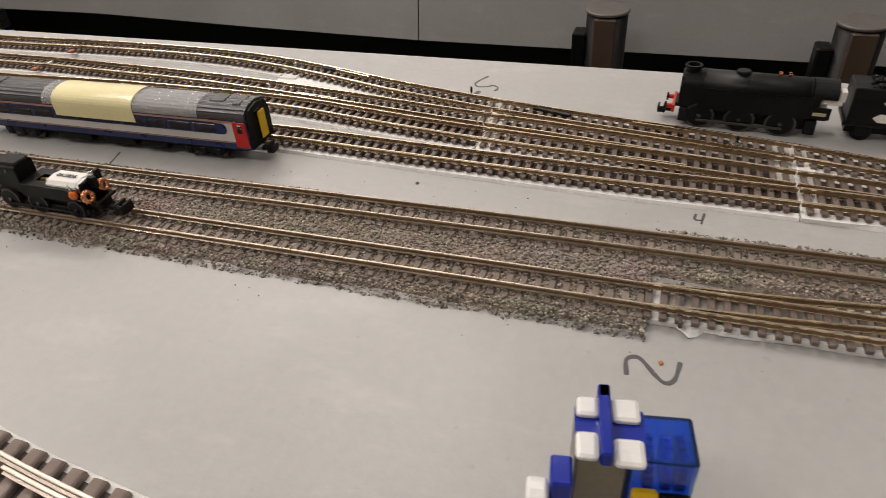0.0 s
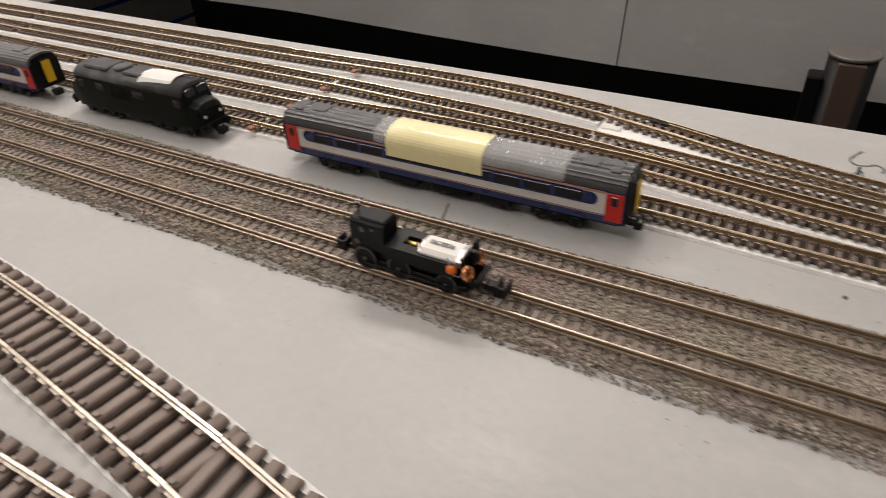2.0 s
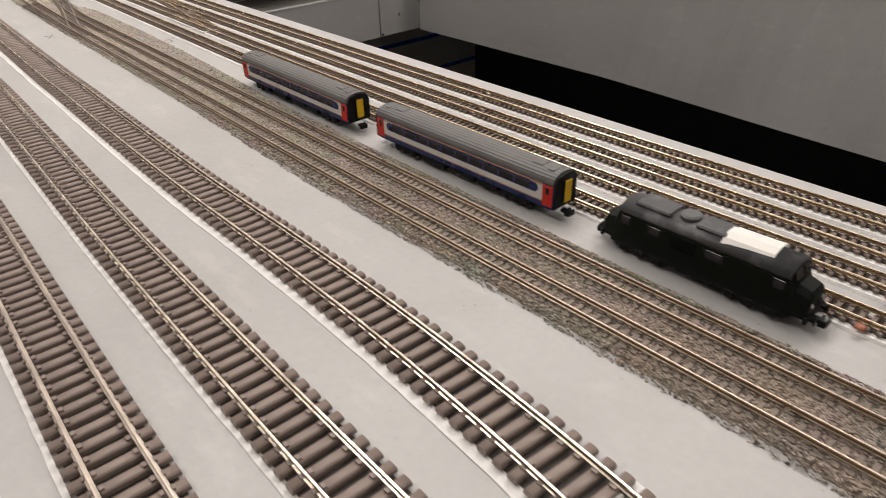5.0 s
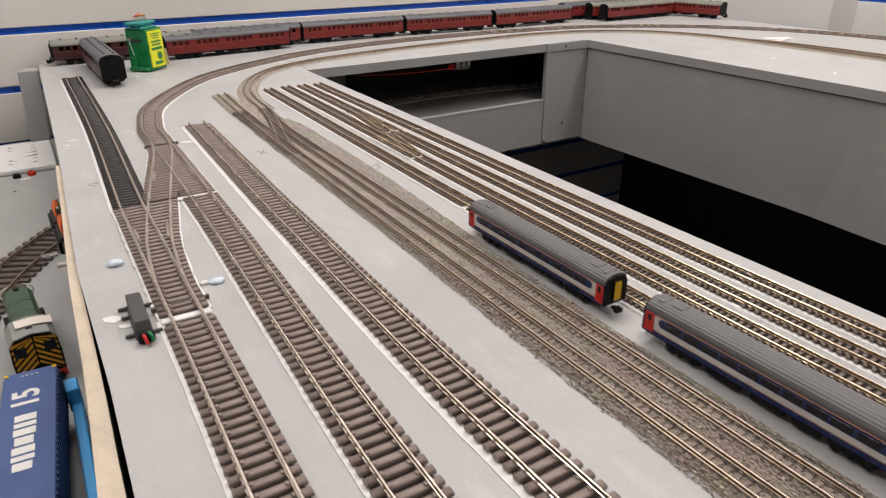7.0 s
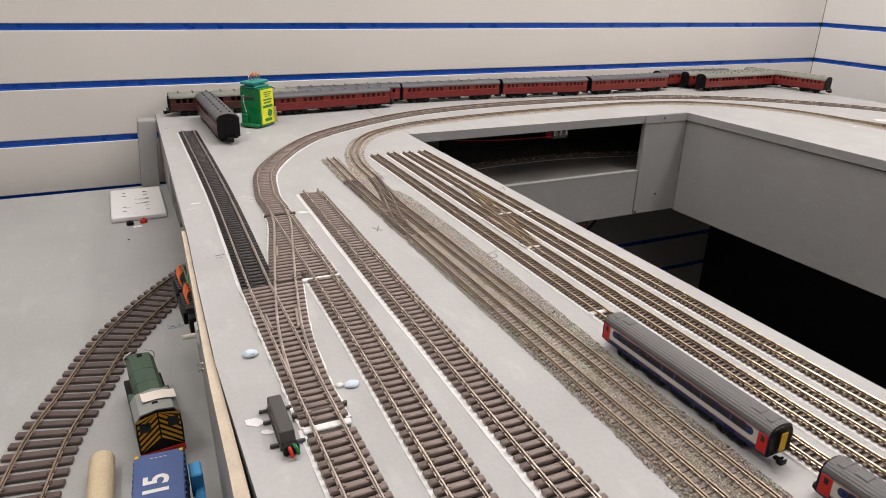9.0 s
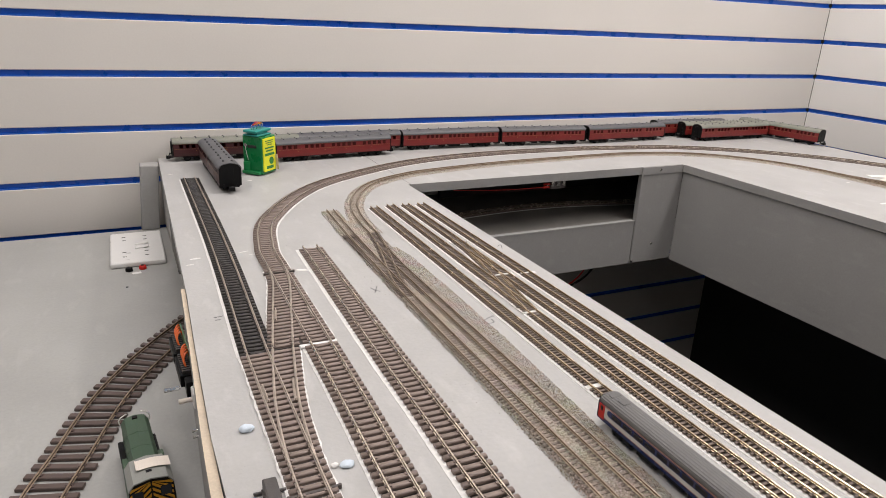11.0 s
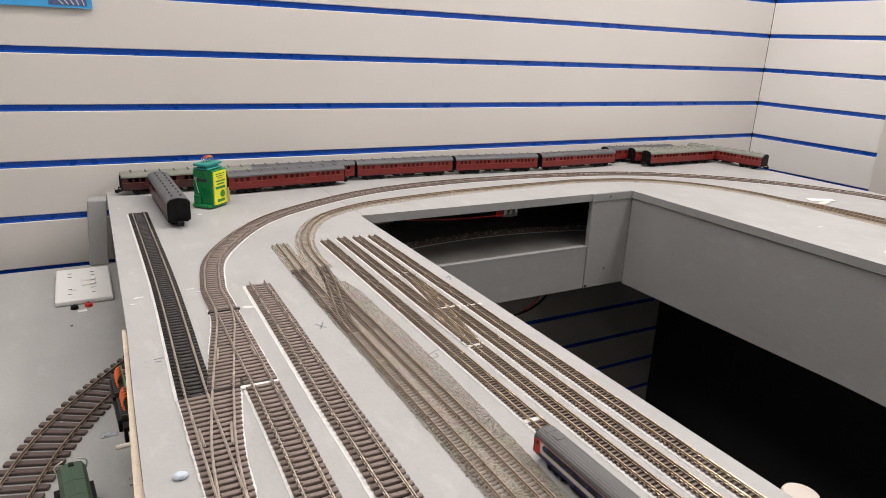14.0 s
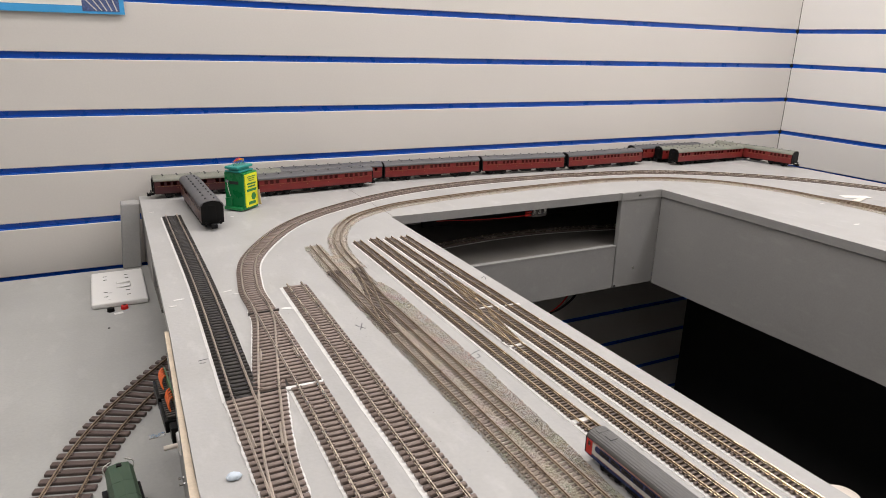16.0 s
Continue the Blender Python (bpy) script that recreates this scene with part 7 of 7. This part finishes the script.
rod(bm, 0, 0, 0, 0.0012, 0.0022, 14, m=Matrix.Rotation(radians(-90), 4, "Y"))
tagged(part("nail_head", bm, SHADEDARK, None, "", (WELL_X + 0.0042, -0.1320, -0.1910)), "dark nail head in the grey fascia", "nail")

# poster high on the slatwall
poster = empty("poster", -0.185, FAR - 0.0055, 0.329)
bm = fresh()
box(bm, -0.32, 0.0, 0.0, 0.0012, 0.0, 0.22)
part("sheet", bm, SKY, poster, "sky blue sheet")
bm = fresh()
box(bm, -0.31, -0.050, -0.0003, 0.0001, 0.0125, 0.21)
part("white_panel", bm, PAPER, poster, "white panel")
bm = fresh()
box(bm, -0.066, -0.008, -0.0006, -0.0002, 0.004, 0.07)
photo = part("photo", bm, material("dark_photo_print", (0.07, 0.10, 0.22), 0.4, vary=0.7, scale=45, fine=300, bump=0), poster, "dark photo with pale lines")
for i in range(5):
    bm = fresh()
    box(bm, -0.001, 0.001, -0.0010, -0.0004, 0.0, 0.05, m=Matrix.Translation((-0.044 + i * 0.008, 0, 0.005)) @ Matrix.Rotation(radians(-42 + i * 6), 4, "Y"))
    part("pale_line", bm, PALE, photo)
tagged(poster, "sky blue poster with white panel and photo", "poster")

# tunnel fittings, screws and cables
clipblock = empty("cable_connector", 0.515, WELL_Y + 0.004, -0.0165)
bm = fresh()
box(bm, -0.017, 0.017, 0.0, 0.014, -0.016, -0.0005, 0.001)
part("block", bm, MOTORGREY, clipblock)
for x in (-0.013, 0.0, 0.013):
    bm = fresh()
    box(bm, x - 0.003, x + 0.003, -0.002, 0.010, -0.010, 0.0, 0.0006)
    part("clamp", bm, STEEL, clipblock, "bright clamp")
for z in (-0.006, -0.012):
    bm = fresh()
    rod(bm, 0, 0, 0, 0.013, 0.0022, 12, m=Matrix.Translation((-0.030, 0.005, z)) @ turn_y())
    part("red_plug", bm, REDWIRE, clipblock, "red plug")
wire("red_wire", [(-0.030, 0.005, -0.012), (-0.11, 0.012, -0.013), (-0.22, 0.02, -0.008)], 0.0007, REDWIRE, clipblock, "thin red wire")
tagged(clipblock, "grey cable connector with red plugs under the board", "cable connector")


def screw(x, y, z, r=0.0030):
    thing = empty("screw", x, y, z)
    bm = fresh()
    rod(bm, 0, 0, 0, 0.0010, r, 16, m=Matrix.Rotation(radians(90), 4, "X"))
    part("head", bm, STEEL, thing)
    bm = fresh()
    box(bm, -r * 0.7, r * 0.7, -0.0012, -0.0009, -0.0004, 0.0004)
    box(bm, -0.0004, 0.0004, -0.0012, -0.0009, -r * 0.7, r * 0.7)
    part("cross_slot", bm, SHADEDARK, thing)
    return tagged(thing, "steel screw in the corner panel", "screw", "screws")


screw(0.7703, WELL_Y - 0.0036, -0.0080)
screw(0.7749, WELL_Y - 0.0021, -0.1735)
screw(0.7255, WELL_Y - 0.0021, -0.2100)
cable = empty("cable", 0.55, 1.56, -0.22)
wire("sheath", [(0.13, -0.04, 0.02), (0.10, -0.02, -0.045), (0.02, 0.0, -0.075), (-0.10, 0.02, -0.085)], 0.0025, BLACKPL, cable, "thin black sheath")
wire("sheath", [(0.12, -0.03, 0.02), (0.08, -0.01, -0.055), (0.0, 0.01, -0.085), (-0.11, 0.03, -0.09)], 0.0018, REDWIRE, cable, "thin red sheath")
tagged(cable, "dark cables hanging below the tunnel", "cable")
bm = fresh()
rod(bm, 0, 0, -0.35, 0, 0.028, 28, bevel=0.004)
tagged(part("pipe_end", bm, CREAMCARD, None, "", pose(0.70, 0.905, -0.350)), "cream round pipe end down in the well", "pipe")

# ---- pen marks, scraps and crumbs ----
PEN = material("grey_marker_ink", (0.085, 0.085, 0.09), 0.5, vary=0.15, scale=300)


def pen(points, w, label):
    """A pen stroke lying on the board."""
    line = smooth_line(points, 0.0008)
    bm = fresh()
    _, right = sides_of(line)
    rows = []
    for i, (q, r) in enumerate(zip(line, right)):
        k = w / 2 * (1 + 0.15 * math.sin(i * 0.7))
        rows.append([bm.verts.new((q[0] + r[0] * s * k, q[1] + r[1] * s * k, z)) for s, z in ((-1, 0.00002), (1, 0.00002), (1, 0.00012), (-1, 0.00012))])
    for a, b in zip(rows, rows[1:]):
        for k in range(4):
            bm.faces.new((a[k], b[k], b[(k + 1) % 4], a[(k + 1) % 4]))
    bmesh.ops.recalc_face_normals(bm, faces=bm.faces)
    return tagged(part("pen_mark", bm, PEN), label, "pen mark", "pen marks")


pen([(-0.0259, -0.0601), (-0.0204, -0.0595), (-0.0184, -0.0612), (-0.0189, -0.0635), (-0.0239, -0.0676), (-0.0262, -0.0700), (-0.0259, -0.0718), (-0.0235, -0.0732), (-0.0174, -0.0742)], 0.0013, "hand-drawn marker figure two on the board")
pen([(0.1707, 0.0297), (0.1635, 0.0332), (0.1594, 0.0340), (0.1563, 0.0314), (0.1575, 0.0265), (0.1592, 0.0244), (0.1576, 0.0216), (0.1545, 0.0211), (0.1527, 0.0221)], 0.0011, "hand-drawn marker figure on the board")
pen([(0.1512, 0.0296), (0.1471, 0.0305)], 0.0022, "short thick marker dab on the board")
pen([(0.0598, -0.0774), (0.0560, -0.0771), (0.0560, -0.0796)], 0.0009, "hand-drawn marker figure four on the board")
pen([(0.0607, -0.0804), (0.0535, -0.0793)], 0.0009, "hand-drawn marker figure four on the board")
pen([(0.0706, 0.955), (0.0618, 0.9518), (0.0546, 0.9479), (0.0555, 0.9408), (0.0624, 0.9418), (0.0632, 0.9483)], 0.0010, "hand-drawn marker figure six on the board")
pen([(-0.0241, 1.0644), (-0.0214, 1.0568), (-0.0168, 1.0515)], 0.0010, "hand-drawn marker figure on the board")
pen([(-0.0158, 1.0659), (-0.0238, 1.0497)], 0.0010, "hand-drawn marker figure on the board")
pen([(-0.1905, 1.0454), (-0.1817, 1.0468)], 0.0012, "short marker dash on the board")
pen([(-0.1900, 1.0400), (-0.1845, 1.0390)], 0.0012, "short marker dash on the board")
pen([(0.1790, 1.1391), (0.1860, 1.1430), (0.1810, 1.1300)], 0.0010, "short marker tick on the board edge")
pen([(0.0547, 0.1775), (0.0367, 0.1727)], 0.0008, "thin pencil line on the board")

def scrap(x, y, w, d, rz, mat=None, z=0.0, label="small white scrap of paint on the board"):
    bm = fresh()
    rnd = random.Random(int(abs(x) * 1e5) + int(abs(y) * 1e4))
    n = 9
    ring = [(w / 2 * math.cos(2 * math.pi * i / n) * rnd.uniform(0.6, 1.1), d / 2 * math.sin(2 * math.pi * i / n) * rnd.uniform(0.6, 1.1)) for i in range(n)]
    top = [bm.verts.new((px, py, 0.0004)) for px, py in ring]
    low = [bm.verts.new((px * 1.05, py * 1.05, 0.0)) for px, py in ring]
    bm.faces.new(top)
    for i in range(n):
        bm.faces.new((low[i], low[(i + 1) % n], top[(i + 1) % n], top[i]))
    return tagged(part("scrap", bm, mat or CARD, None, "", pose(x, y, z + 0.0001, 0, 0, rz)), label, "scrap", "scraps")


for x, y, w, d, rz in ((-0.1889, 1.2156, 0.016, 0.005, 10), (-0.1972, 1.1969, 0.010, 0.003, 0), (-0.1323, 1.2221, 0.014, 0.003, 15), (-0.124, 1.2090, 0.010, 0.003, 0), (-0.080, 1.1397, 0.016, 0.006, -20), (-0.1535, 1.4208, 0.006, 0.005, 0), (-0.205, 0.7700, 0.010, 0.014, 30), (-0.2000, 0.7580, 0.006, 0.010, 60), (-0.063, 1.578, 0.009, 0.004, 0), (-0.185, 1.66, 0.010, 0.004, 10), (1.0517, 1.2492, 0.016, 0.005, 0), (0.953, 1.1161, 0.022, 0.006, 0), (0.9094, 0.974, 0.018, 0.006, 20), (0.1030, -0.0955, 0.003, 0.002, 0)):
    scrap(x, y, w, d, rz)
strip("paper_scrap", 1.150, 1.210, 1.250, 1.272, 0.0005, 0.0008, PAPER, "torn white paper lying on the corner board", "paper scrap", -25)
strip("paper_scrap", 1.135, 1.180, 1.232, 1.246, 0.0012, 0.0008, CREAMCARD, "torn cream paper lying on the corner board", "paper scrap", 15)
bm = fresh()
rnd = random.Random(12)
rows = []
for i in range(10):
    y = -0.0680 - i * 0.0021
    reach = 0.0012 + 0.0052 * math.exp(-((i - 4) / 1.6) ** 2) + 0.0030 * math.exp(-((i - 8.4) / 0.9) ** 2)
    rows.append([bm.verts.new((-0.0008 - k * reach / 4 - rnd.uniform(0, 0.0003), y + rnd.uniform(-3, 3) * 1e-4, 0.0021 - 0.0004 * k + 0.0005 * math.sin(i * 1.3 + k) * k / 4)) for k in range(5)])
for a, b in zip(rows, rows[1:]):
    for k in range(4):
        bm.faces.new((a[k], a[k + 1], b[k + 1], b[k]))
ob = part("torn_foam", bm, FOAM)
ob.modifiers.new("thick", "SOLIDIFY").thickness = 0.0003
tagged(ob, "torn curling edge of the foam underlay", "foam scrap")

# crumbs and specks over the board, thicker beside the ballast
rng = random.Random(21)
bm = fresh()
for i in range(420):
    if i < 260:
        x, y = rng.choice((-0.0135, 0.0475)) + rng.gauss(0, 0.006), rng.uniform(-0.1, 1.1)
    else:
        x, y = rng.uniform(-0.18, 0.185), rng.uniform(-0.2, 1.5)
    s = rng.uniform(0.00014, 0.00036)
    bmesh.ops.create_cube(bm, size=s, matrix=Matrix.Translation((x, y, s * 0.4)) @ Euler((rng.uniform(0, 3), rng.uniform(0, 3), rng.uniform(0, 3))).to_matrix().to_4x4())
tagged(part("crumbs", bm, STONE), "scattered crumbs of ballast on the grey board", "crumbs", kind="stuff")
